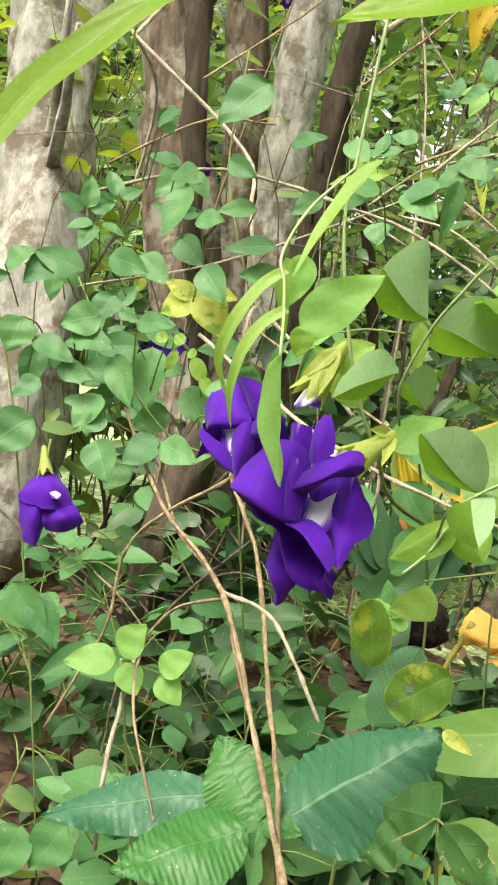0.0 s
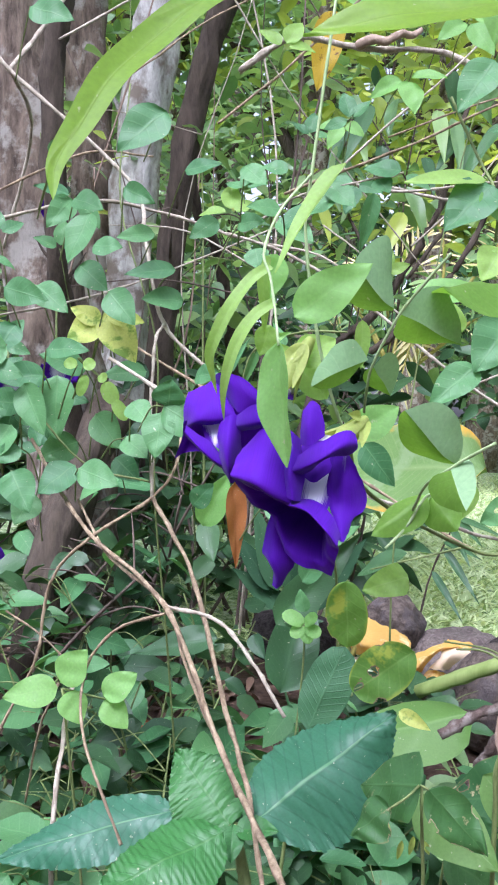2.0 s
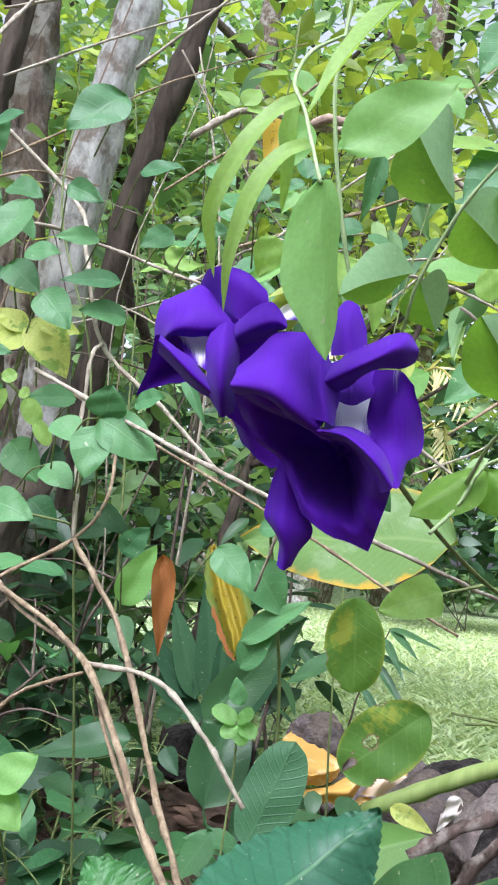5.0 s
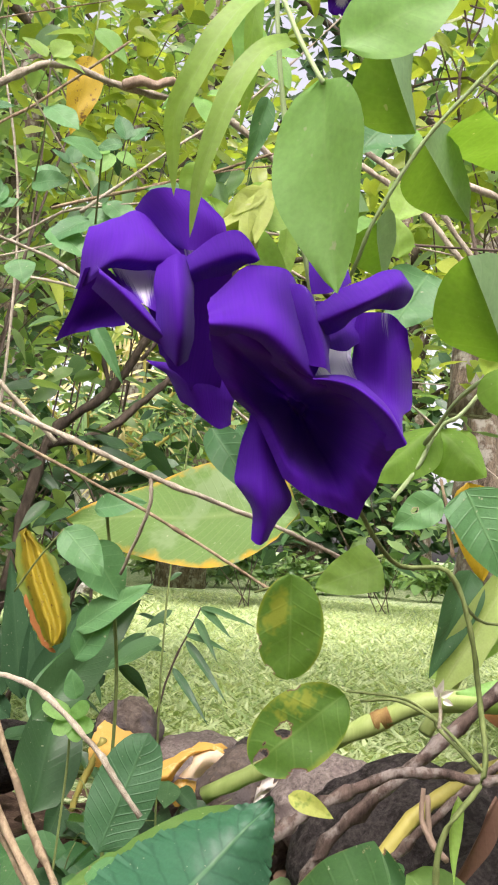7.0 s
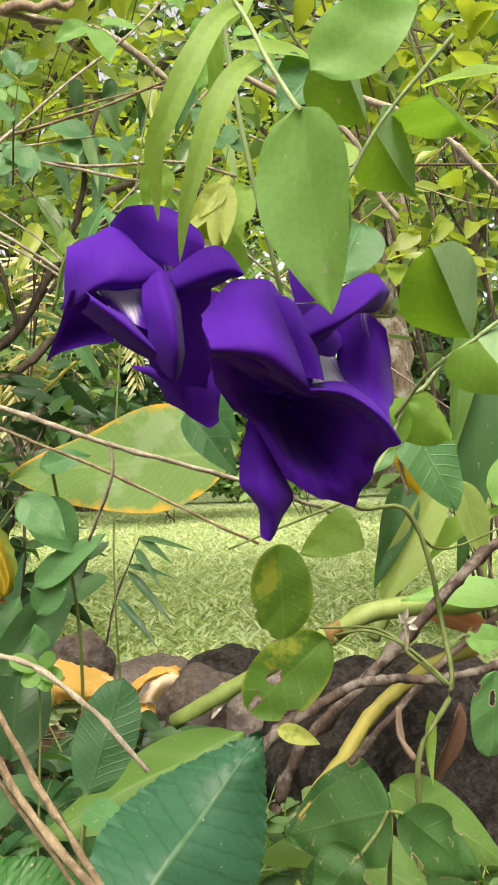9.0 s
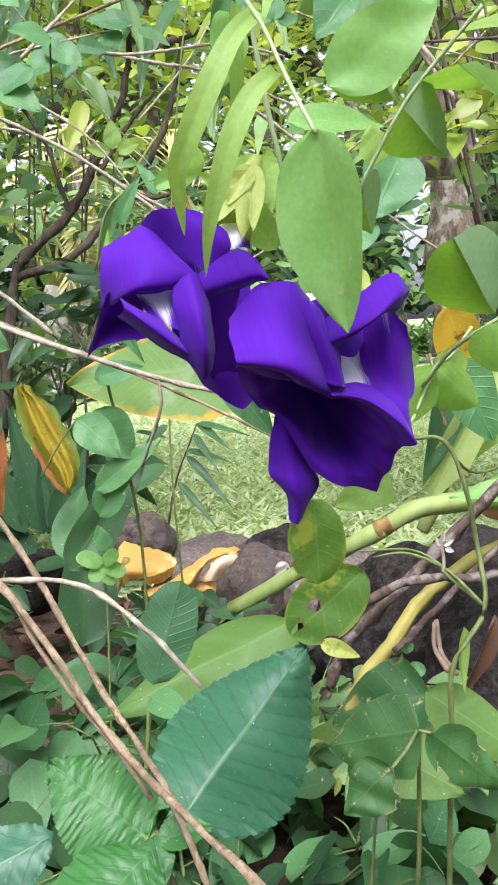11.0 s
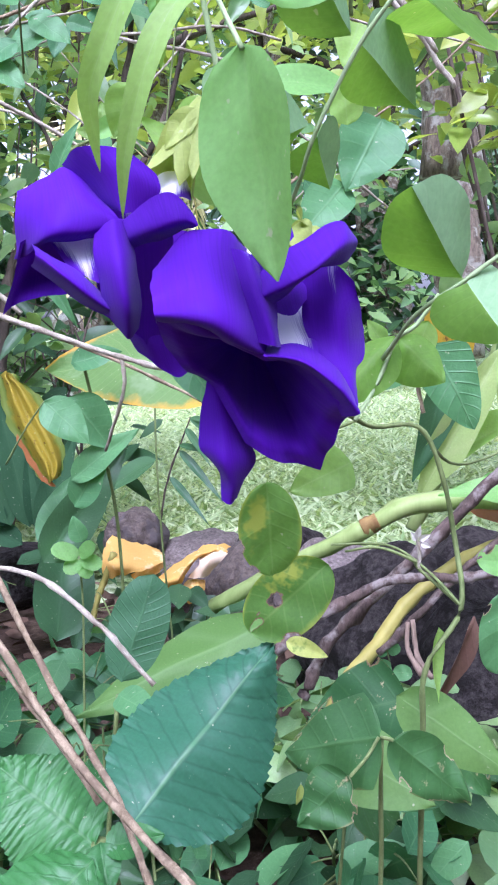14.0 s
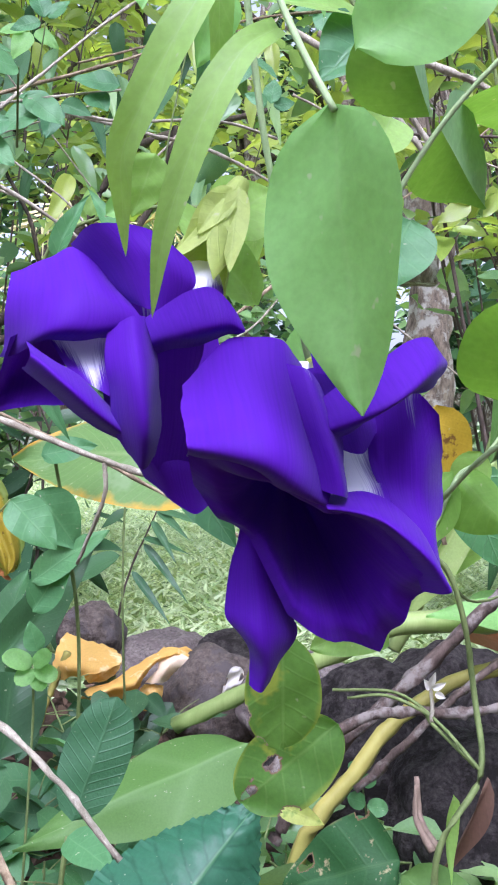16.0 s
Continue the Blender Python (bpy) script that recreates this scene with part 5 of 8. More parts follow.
leaf(bush, (0.45, 1.138, 0.744), (0.395, 1.112, 0.672), 0.0267, (-0.25, -0.8, 0.55), STRAP, 'lance', 0.3, 0.15)
leaf(bush, (0.339, 1.22, 0.845), (0.359, 1.235, 0.794), 0.0225, (-0.75, -0.39, 0.53), STRAP, 'lance', 0.3, 0.15)
leaf(bush, (0.603, 1.059, 0.808), (0.597, 1.041, 0.745), 0.0228, (-0.52, -0.63, 0.57), SHRUB_LIGHT, 'lance', 0.3, 0.15)
leaf(bush, (0.432, 1.162, 0.827), (0.443, 1.169, 0.766), 0.0231, (-0.49, -0.66, 0.57), STRAP, 'lance', 0.3, 0.15)
leaf(bush, (0.415, 1.163, 0.769), (0.404, 1.097, 0.682), 0.0245, (-0.23, -0.81, 0.54), SHRUB, 'lance', 0.3, 0.15)
leaf(bush, (0.595, 1.064, 0.811), (0.537, 1.075, 0.736), 0.0278, (-0.22, -0.81, 0.54), SHRUB_LIGHT, 'lance', 0.3, 0.15)
leaf(bush, (0.347, 1.195, 0.723), (0.342, 1.177, 0.67), 0.0228, (-0.03, -0.87, 0.49), STRAP, 'lance', 0.3, 0.15)
leaf(bush, (0.515, 1.084, 0.645), (0.466, 1.017, 0.561), 0.0263, (-0.63, -0.53, 0.56), SHRUB, 'lance', 0.3, 0.15)
leaf(bush, (0.271, 1.225, 0.637), (0.27, 1.157, 0.574), 0.0189, (-0.07, -0.86, 0.51), SHRUB_LIGHT, 'lance', 0.3, 0.15)
leaf(bush, (0.491, 1.114, 0.745), (0.425, 1.07, 0.666), 0.0244, (-0.51, -0.64, 0.57), STRAP, 'lance', 0.3, 0.15)
leaf(bush, (0.332, 1.189, 0.633), (0.315, 1.197, 0.553), 0.0201, (-0.66, -0.51, 0.56), STRAP, 'lance', 0.3, 0.15)
leaf(bush, (0.515, 1.115, 0.834), (0.502, 1.109, 0.748), 0.0272, (-0.14, -0.84, 0.53), STRAP, 'lance', 0.3, 0.15)


# ---- palm with dead yellow fronds across the lawn
palm = thing('palm', (1.546, 4.612, -0.049), 'small palm with hanging dead yellow fronds', 'palm')
palm.location.z = 0.0
palm_trunk(palm, 0.62)


# ---- long blades hanging in from above
blade = thing('grass_blade_plant', (-0.005, 0.189, 0.438), 'long smooth yellow-green blade leaf arching down from above', 'plant')
long_blade(blade, [(0.001, 0.143, 0.42), (-0.012, 0.14, 0.409), (-0.022, 0.135, 0.401), (-0.03, 0.131, 0.392), (-0.036, 0.126, 0.384), (-0.04, 0.121, 0.375), (-0.043, 0.117, 0.368), (-0.043, 0.113, 0.362)], 0.0066, (0.04, -0.82, 0.57), BLADE)
stem(blade, [(-0.015, 0.13, 0.426), (0.04, 0.17, 0.52), (0.1, 0.28, 0.63)], 0.002, 0.002, VINE)
top_leaves = thing('climber_sprig', (0.061, 0.193, 0.433), 'bright green climber leaves hanging from above', 'plant')
stem(top_leaves, [(0.095, 0.18, 0.42), (0.12, 0.2, 0.52), (0.11, 0.26, 0.63)], 0.0012, 0.0012, VINE)
leaf(top_leaves, (0.055, 0.189, 0.434), (0.007, 0.191, 0.425), 0.0171, (-0.16, -0.8, 0.57), BLADE, 'ovate', 0.2, 0.1)
leaf(top_leaves, (0.073, 0.234, 0.46), (0.073, 0.233, 0.445), 0.0098, (-0.16, -0.91, 0.39), PEA_LEAF, 'ovate', 0.25, 0.12)
right_sprig = thing('climber_sprig', (0.111, 0.307, 0.426), 'pale green climber leaves on a thin stem', 'plant')
stem(right_sprig, [(0.092, 0.312, 0.459), (0.102, 0.309, 0.438), (0.106, 0.297, 0.419), (0.106, 0.296, 0.402)], 0.0006, 0.0006, VINE, 'stem')
leaf(right_sprig, (0.102, 0.298, 0.425), (0.07, 0.298, 0.423), 0.0091, (-0.16, -0.8, 0.57), PEA_PALE, 'ovate', 0.25, 0.12)
leaf(right_sprig, (0.104, 0.297, 0.423), (0.085, 0.294, 0.405), 0.0196, (-0.16, -0.8, 0.57), HERB, 'ovate', 0.25, 0.12)
leaf(right_sprig, (0.104, 0.301, 0.47), (0.089, 0.297, 0.449), 0.0165, (-0.16, -0.8, 0.57), HERB, 'ovate', 0.25, 0.12)
leaf(right_sprig, (0.108, 0.295, 0.4), (0.099, 0.29, 0.387), 0.0145, (-0.16, -0.8, 0.57), PEA_PALE, 'ovate', 0.25, 0.12)
leaf(right_sprig, (0.076, 0.299, 0.382), (0.106, 0.289, 0.382), 0.0128, (-0.16, -0.8, 0.57), PEA_LEAF, 'ovate', 0.25, 0.12)
leaf(right_sprig, (0.113, 0.292, 0.374), (0.097, 0.288, 0.354), 0.0207, (-0.16, -0.8, 0.57), HERB, 'ovate', 0.25, 0.12)
leaf(right_sprig, (0.1, 0.293, 0.356), (0.081, 0.289, 0.341), 0.0145, (-0.16, -0.8, 0.57), HERB, 'ovate', 0.25, 0.12)
leaf(right_sprig, (0.102, 0.298, 0.421), (0.107, 0.291, 0.408), 0.0124, (-0.16, -0.8, 0.57), PEA_LEAF, 'ovate', 0.25, 0.12)


# ---- toothed herb at the foot
nettle = thing('toothed_herb', (0.021, 0.284, 0.172), 'upright herb with toothed deep green leaves, the lower ones broad', 'herb')
nettle.location.z = 0.0
stem(nettle, [(0.04, 0.294, 0.02), (0.028, 0.289, 0.124), (0.027, 0.309, 0.153), (0.021, 0.309, 0.18)], 0.003, 0.0022, VINE, 'stem')
leaf(nettle, (0.029, 0.305, 0.184), (0.085, 0.316, 0.221), 0.046, (-0.38, -0.68, 0.62), TOOTHED, 'ovate', -0.65, 0.1, teeth=22)
leaf(nettle, (0.02, 0.31, 0.179), (0, 0.334, 0.2), 0.0327, (-0.11, -0.86, 0.49), TOOTHED_LIGHT, 'ovate', -0.25, 0.1, teeth=20)
leaf(nettle, (0.015, 0.297, 0.183), (-0.031, 0.28, 0.173), 0.0321, (-0.27, -0.48, 0.84), TOOTHED_LIGHT, 'ovate', -0.25, 0.08, teeth=22)
leaf(nettle, (0.002, 0.344, 0.17), (-0.073, 0.355, 0.148), 0.0275, (-0.19, -0.62, 0.76), TOOTHED, 'ovate', -0.3, 0.12, teeth=20)
leaf(nettle, (0.021, 0.304, 0.181), (0.035, 0.296, 0.184), 0.0114, (-0.17, -0.53, 0.83), TOOTHED_LIGHT, 'ovate', 0.2, 0.1, teeth=10)
leaf(nettle, (0.02, 0.305, 0.182), (0.018, 0.295, 0.173), 0.0102, (-0.2, -0.75, 0.63), TOOTHED_LIGHT, 'ovate', 0.2, 0.1, teeth=10)
rag = thing('ragged_herb', (0.082, 0.303, 0.162), 'low herb with insect-eaten green leaves and small yellow buds', 'herb')
rag.location.z = 0.0
stem(rag, [(0.097, 0.313, 0.017), (0.1, 0.312, 0.1), (0.106, 0.309, 0.166)], 0.001, 0.0006, VINE, 'stem')
leaf(rag, (0.0673, 0.2441, 0.2223), (0.054, 0.2663, 0.2137), 0.0217, (-0.46, -0.69, 0.56), RAG, 'heart', -0.2, 0.12, wave=0.025, holes=((.93, .75, .12), (.62, -1, .1)))
leaf(rag, (0.069, 0.2416, 0.2221), (0.0855, 0.2326, 0.2045), 0.0143, (-0.61, -0.57, 0.55), RAG, 'ovate', -0.15, 0.1, wave=0.07, holes=((.35, .95, .11), (.75, .95, .13), (1, .2, .1), (.55, -1, .12)))
leaf(rag, (0.0578, 0.2437, 0.2157), (0.0473, 0.2504, 0.2043), 0.0146, (-0.56, -0.55, 0.63), RAG, 'ovate', -0.2, 0.1, wave=0.06, holes=((.1, -.8, .14), (.3, -1, .1)))
leaf(rag, (0.1085, 0.2863, 0.2066), (0.1327, 0.2632, 0.184), 0.0194, (-0.53, -0.5, 0.69), GINGER_DULL, 'ovate', -0.15, 0.1)
leaf(rag, (0.0875, 0.2956, 0.1953), (0.1079, 0.2689, 0.1803), 0.0239, (-0.47, -0.53, 0.71), GINGER_DULL, 'ovate', -0.15, 0.1)
stem(rag, [(0.067, 0.2443, 0.2223), (0.0628, 0.2438, 0.2188), (0.0578, 0.2437, 0.2157)], 0.0004, 0.0004, VINE, 'stem')
stem(rag, [(0.0673, 0.2441, 0.2223), (0.0691, 0.2416, 0.222)], 0.0004, 0.0004, VINE, 'stem')
stem(rag, [(0.0678, 0.2443, 0.2221), (0.078, 0.262, 0.15), (0.086, 0.3, 0.02)], 0.0005, 0.0009, VINE, 'stem')
leaf(rag, (0.105, 0.308, 0.165), (0.125, 0.304, 0.153), 0.0243, (-0.1, -0.77, 0.63), RAG, 'ovate', 0.25, 0.12)
leaf(rag, (0.154, 0.334, 0.177), (0.128, 0.366, 0.16), 0.0360, (-0.43, -0.64, 0.63), RAG, 'heart', 0.2, 0.1, holes=((.75, .55, .12), (1, 0, .1), (.4, -1, .1), (.2, .95, .08)))
leaf(rag, (0.159, 0.331, 0.169), (0.173, 0.31, 0.142), 0.0246, (-0.48, -0.71, 0.51), RAG, 'ovate', 0.2, 0.1, wave=0.07, holes=((.4, .95, .12), (.8, -.9, .1)))
leaf(rag, (0.139, 0.333, 0.164), (0.122, 0.346, 0.144), 0.0182, (-0.48, -0.71, 0.51), RAG, 'oval', 0.2, 0.12)
leaf(rag, (0.168, 0.35, 0.15), (0.16, 0.343, 0.124), 0.0392, (-0.48, -0.71, 0.51), HERB_VEINED, 'oval', 0.1, 0.12)
leaf(rag, (0.074, 0.288, 0.189), (0.073, 0.289, 0.182), 0.0025, (-0.22, -0.93, 0.29), CALYX, 'ovate', 0.6, 0.12)
leaf(rag, (0.083, 0.286, 0.185), (0.082, 0.287, 0.177), 0.0025, (-0.22, -0.93, 0.29), CALYX, 'ovate', 0.6, 0.12)
leaf(rag, (0.087, 0.286, 0.183), (0.089, 0.285, 0.178), 0.0025, (-0.22, -0.93, 0.29), CALYX, 'ovate', 0.6, 0.12)
leaf(rag, (0.079, 0.287, 0.183), (0.078, 0.288, 0.175), 0.0025, (-0.22, -0.93, 0.29), CALYX, 'ovate', 0.6, 0.12)


# ---- small clovered seedling among the twigs
clover = thing('trifoliate_seedling', (-0.046, 0.378, 0.21), 'slender seedling with small rounded light green leaflets', 'seedling')
stem(clover, [(-0.018, 0.386, -0.025), (-0.034, 0.389, 0.115), (-0.046, 0.378, 0.21)], 0.0008, 0.0006, VINE, 'stem')
stem(clover, [(-0.046, 0.378, 0.21), (-0.027, 0.378, 0.205)], 0.0006, 0.0005, VINE, 'stem')
leaf(clover, (-0.048, 0.376, 0.211), (-0.071, 0.373, 0.208), 0.0156, (-0.05, -0.84, 0.55), PEA_LEAF, 'ovate', 0.1, 0.05)
leaf(clover, (-0.047, 0.377, 0.213), (-0.036, 0.375, 0.228), 0.0166, (-0.05, -0.84, 0.55), PEA_LEAF, 'ovate', 0.1, 0.05)
leaf(clover, (-0.044, 0.376, 0.209), (-0.037, 0.372, 0.196), 0.0141, (-0.05, -0.84, 0.55), PEA_LEAF, 'ovate', 0.1, 0.05)
leaf(clover, (-0.028, 0.376, 0.207), (-0.014, 0.374, 0.218), 0.0141, (-0.05, -0.84, 0.55), PEA_LEAF, 'ovate', 0.1, 0.05)
leaf(clover, (-0.028, 0.376, 0.205), (-0.017, 0.372, 0.194), 0.0136, (-0.05, -0.84, 0.55), PEA_LEAF, 'ovate', 0.1, 0.05)


# ---- dead stems of last year, crossing in front of the trees
twig = thing('dead_branch', (-0.071, 0.484, 0.315), 'thin bent dead stem with dry brown bark', 'branch', 'dead branches')
stem(twig, [(-0.071, 0.484, 0.315), (-0.053, 0.45, 0.29), (-0.037, 0.416, 0.273), (-0.005, 0.359, 0.252), (0.015, 0.315, 0.208), (0.027, 0.252, 0.188), (0.036, 0.23, 0.169)], 0.0009, 0.0012, TWIG, 'stem')
twig = thing('dead_branch', (-0.044, 0.448, 0.286), 'thin bent dead stem with dry brown bark', 'branch', 'dead branches')
stem(twig, [(-0.044, 0.448, 0.286), (-0.028, 0.404, 0.265), (-0.004, 0.361, 0.251), (0.005, 0.342, 0.228), (0.022, 0.309, 0.191)], 0.0007, 0.0007, TWIG, 'stem')
twig = thing('dead_branch', (-0.007, 0.43, 0.29), 'thin bent dead stem with dry brown bark', 'branch', 'dead branches')
stem(twig, [(-0.007, 0.43, 0.29), (0.01, 0.387, 0.259), (0.02, 0.334, 0.215), (0.025, 0.303, 0.193), (0.028, 0.283, 0.166)], 0.0011, 0.0009, TWIG, 'stem')
twig = thing('dead_branch', (0.008, 0.446, 0.33), 'pale bare dead twig', 'branch', 'dead branches')
stem(twig, [(0.008, 0.446, 0.33), (0.004, 0.427, 0.307), (-0.007, 0.43, 0.29), (-0.038, 0.417, 0.27), (-0.055, 0.421, 0.248), (-0.06, 0.423, 0.212), (-0.071, 0.425, 0.186), (-0.088, 0.43, 0.15)], 0.0008, 0.0008, TWIG, 'stem')
twig = thing('dead_branch', (-0.004, 0.359, 0.251), 'pale bare dead twig', 'branch', 'dead branches')
stem(twig, [(-0.004, 0.359, 0.251), (0.015, 0.335, 0.251), (0.027, 0.312, 0.239), (0.036, 0.3, 0.224)], 0.0009, 0.0007, TWIG_PALE, 'stem')
twig = thing('dead_branch', (-0.004, 0.359, 0.248), 'thin bent dead stem with dry brown bark', 'branch', 'dead branches')
stem(twig, [(-0.004, 0.359, 0.248), (-0.024, 0.374, 0.237), (-0.036, 0.377, 0.219), (-0.036, 0.357, 0.196), (-0.02, 0.323, 0.167)], 0.0007, 0.0006, TWIG, 'stem')
twig = thing('dead_branch', (-0.042, 0.399, 0.207), 'pale bare dead twig', 'branch', 'dead branches')
stem(twig, [(-0.042, 0.399, 0.207), (-0.047, 0.37, 0.165), (-0.047, 0.361, 0.129)], 0.0011, 0.0012, TWIG_PALE, 'stem')
twig = thing('dead_branch', (-0.007, 0.43, 0.29), 'pale bare dead twig', 'branch', 'dead branches')
stem(twig, [(-0.007, 0.43, 0.29), (-0.009, 0.44, 0.332), (-0.008, 0.449, 0.368), (-0.002, 0.468, 0.381)], 0.001, 0.0008, TWIG_PALE, 'stem')
twig = thing('dead_branch', (-0.115, 0.568, 0.564), 'long pale bare branch slanting through the leaves', 'branch', 'dead branches')
stem(twig, [(-0.115, 0.568, 0.564), (-0.098, 0.555, 0.539), (-0.023, 0.531, 0.472), (-0.013, 0.489, 0.427), (-0.002, 0.468, 0.38), (0.026, 0.452, 0.353), (0.05, 0.438, 0.327)], 0.0013, 0.001, TWIG_PALE, 'stem')
twig = thing('dead_branch', (-0.132, 0.615, 0.451), 'pale bare dead twig', 'branch', 'dead branches')
stem(twig, [(-0.132, 0.615, 0.451), (-0.05, 0.578, 0.468), (0.005, 0.587, 0.466), (0.044, 0.579, 0.455), (0.083, 0.571, 0.444), (0.131, 0.562, 0.418), (0.196, 0.55, 0.37), (0.245, 0.54, 0.339)], 0.0011, 0.001, TWIG_PALE, 'stem')
twig = thing('dead_branch', (-0.106, 0.631, 0.442), 'pale bare dead twig', 'branch', 'dead branches')
stem(twig, [(-0.106, 0.631, 0.442), (-0.09, 0.606, 0.498), (-0.087, 0.584, 0.522), (-0.098, 0.555, 0.539)], 0.001, 0.0013, TWIG_PALE, 'stem')
twig = thing('dead_branch', (-0.118, 0.612, 0.472), 'thin bent dead stem with dry brown bark', 'branch', 'dead branches')
stem(twig, [(-0.118, 0.612, 0.472), (-0.052, 0.577, 0.498), (-0.006, 0.588, 0.504)], 0.0008, 0.0007, TWIG, 'stem')
twig = thing('dead_branch', (-0.083, 0.509, 0.213), 'thin bent dead stem with dry brown bark', 'branch', 'dead branches')
stem(twig, [(-0.083, 0.509, 0.213), (-0.062, 0.484, 0.206), (-0.046, 0.471, 0.194)], 0.0006, 0.0005, TWIG, 'stem')
twig = thing('dead_branch', (-0.068, 0.509, 0.1), 'thin bent dead stem with dry brown bark', 'branch', 'dead branches')
stem(twig, [(-0.068, 0.509, 0.1), (-0.061, 0.486, 0.15), (-0.051, 0.473, 0.182)], 0.0007, 0.0007, TWIG, 'stem')
twig = thing('dead_branch', (-0.099, 0.56, 0.54), 'pale bare dead twig', 'branch', 'dead branches')
stem(twig, [(-0.099, 0.56, 0.54), (-0.078, 0.601, 0.592), (-0.047, 0.633, 0.663)], 0.0015, 0.0012, TWIG_PALE, 'stem')
twig = thing('dead_branch', (0.076, 0.772, 0.639), 'stout bare branch lying level in the thicket', 'branch', 'dead branches')
stem(twig, [(0.076, 0.772, 0.639), (0.124, 0.761, 0.669), (0.186, 0.749, 0.662), (0.258, 0.734, 0.66), (0.322, 0.722, 0.621)], 0.003, 0.0026, TWIG_PALE, 'stem')
twig = thing('dead_branch', (0.178, 0.75, 0.664), 'short broken stub of peeling brown wood', 'branch', 'dead branches')
stem(twig, [(0.178, 0.75, 0.664), (0.188, 0.74, 0.667), (0.2, 0.735, 0.665), (0.212, 0.733, 0.672), (0.223, 0.736, 0.673), (0.232, 0.739, 0.68)], 0.0046, 0.0026, ROTTEN, 'stem', sides=9)
twig = thing('dead_branch', (0.066, 0.826, 0.608), 'pale bare dead twig', 'branch', 'dead branches')
stem(twig, [(0.066, 0.826, 0.608), (0.127, 0.812, 0.662), (0.197, 0.796, 0.734)], 0.0013, 0.0011, TWIG, 'stem')
twig = thing('dead_branch', (0.128, 0.662, 0.522), 'pale bare dead twig', 'branch', 'dead branches')
stem(twig, [(0.128, 0.662, 0.522), (0.191, 0.649, 0.513), (0.262, 0.634, 0.523), (0.307, 0.625, 0.517)], 0.0011, 0.001, TWIG_PALE, 'stem')
twig = thing('dead_branch', (-0.031, 0.44, 0.359), 'pale bare dead twig', 'branch', 'dead branches')
stem(twig, [(-0.031, 0.44, 0.359), (0.02, 0.371, 0.326), (0.054, 0.349, 0.31), (0.086, 0.34, 0.3), (0.121, 0.341, 0.289), (0.153, 0.356, 0.281)], 0.0009, 0.0007, TWIG_PALE, 'stem')
twig = thing('dead_branch', (0.054, 0.349, 0.31), 'pale bare dead twig', 'branch', 'dead branches')
stem(twig, [(0.054, 0.349, 0.31), (0.054, 0.35, 0.299), (0.053, 0.366, 0.279)], 0.0007, 0.0005, TWIG_PALE, 'stem')
twig = thing('dead_branch', (-0.012, 0.573, 0.374), 'pale bare dead twig', 'branch', 'dead branches')
stem(twig, [(-0.012, 0.573, 0.374), (0.064, 0.5, 0.327), (0.11, 0.47, 0.302), (0.154, 0.443, 0.274), (0.177, 0.44, 0.263)], 0.0009, 0.0007, TWIG, 'stem')
twig = thing('fallen_branch', (0.146, 0.413, 0.173), 'rough grey lichened branch lying across', 'branch', 'dead branches')
stem(twig, [(0.146, 0.413, 0.173), (0.168, 0.407, 0.187), (0.202, 0.394, 0.2), (0.234, 0.384, 0.197), (0.266, 0.373, 0.2), (0.309, 0.366, 0.207)], 0.0028, 0.0018, BRANCH, 'stem')
twig = thing('fallen_branch', (0.169, 0.426, 0.14), 'dark rough branch leaning over the rocks', 'branch', 'dead branches')
stem(twig, [(0.169, 0.426, 0.14), (0.186, 0.422, 0.168), (0.22, 0.406, 0.201), (0.255, 0.388, 0.238), (0.284, 0.377, 0.261), (0.326, 0.368, 0.285)], 0.003, 0.0032, BRANCH, 'stem')
twig = thing('dead_branch', (0.132, 0.305, 0.22), 'pale bare dead twig', 'branch', 'dead branches')
stem(twig, [(0.132, 0.305, 0.22), (0.131, 0.302, 0.209), (0.124, 0.288, 0.208)], 0.0008, 0.001, SPRIG, 'stem')
deadleaf = thing('dead_leaf', (0.141, 0.287, 0.224), 'curled brown dead leaf caught in the twigs', 'leaf')
leaf(deadleaf, (0.143, 0.288, 0.223), (0.13, 0.298, 0.182), 0.0068, (-0.3, -0.95, 0.13), BROWN, 'lance', 1.0, 0.3, wave=0.1)
twig = thing('dead_branch', (0.338, 0.522, 0.545), 'pale branch slanting through the thicket', 'branch', 'dead branches')
stem(twig, [(0.338, 0.522, 0.545), (0.374, 0.499, 0.529), (0.401, 0.483, 0.502), (0.425, 0.47, 0.474)], 0.0023, 0.002, TWIG_PALE, 'stem')
twig = thing('dead_branch', (0.229, 0.481, 0.519), 'pale bare dead twig', 'branch', 'dead branches')
stem(twig, [(0.229, 0.481, 0.519), (0.262, 0.461, 0.49), (0.285, 0.449, 0.457)], 0.0018, 0.0013, TWIG_PALE, 'stem')
twig = thing('dead_branch', (0.315, 0.545, 0.502), 'pale bare dead twig', 'branch', 'dead branches')
stem(twig, [(0.315, 0.545, 0.502), (0.424, 0.468, 0.498)], 0.0008, 0.0008, TWIG_DARK, 'stem')
twig = thing('dead_branch', (0.219, 0.367, 0.496), 'thin green climber stem', 'branch', 'dead branches')
stem(twig, [(0.219, 0.367, 0.496), (0.228, 0.365, 0.462), (0.232, 0.365, 0.443)], 0.0007, 0.0007, VINE, 'stem')
twig = thing('dead_branch', (0.188, 0.71, 0.534), 'pale bare dead twig', 'branch', 'dead branches')
stem(twig, [(0.188, 0.71, 0.534), (0.222, 0.664, 0.515), (0.261, 0.639, 0.504), (0.301, 0.612, 0.48)], 0.0013, 0.0011, TWIG_PALE, 'stem')
twig = thing('dead_branch', (0.1, 0.725, 0.479), 'pale bare dead twig', 'branch', 'dead branches')
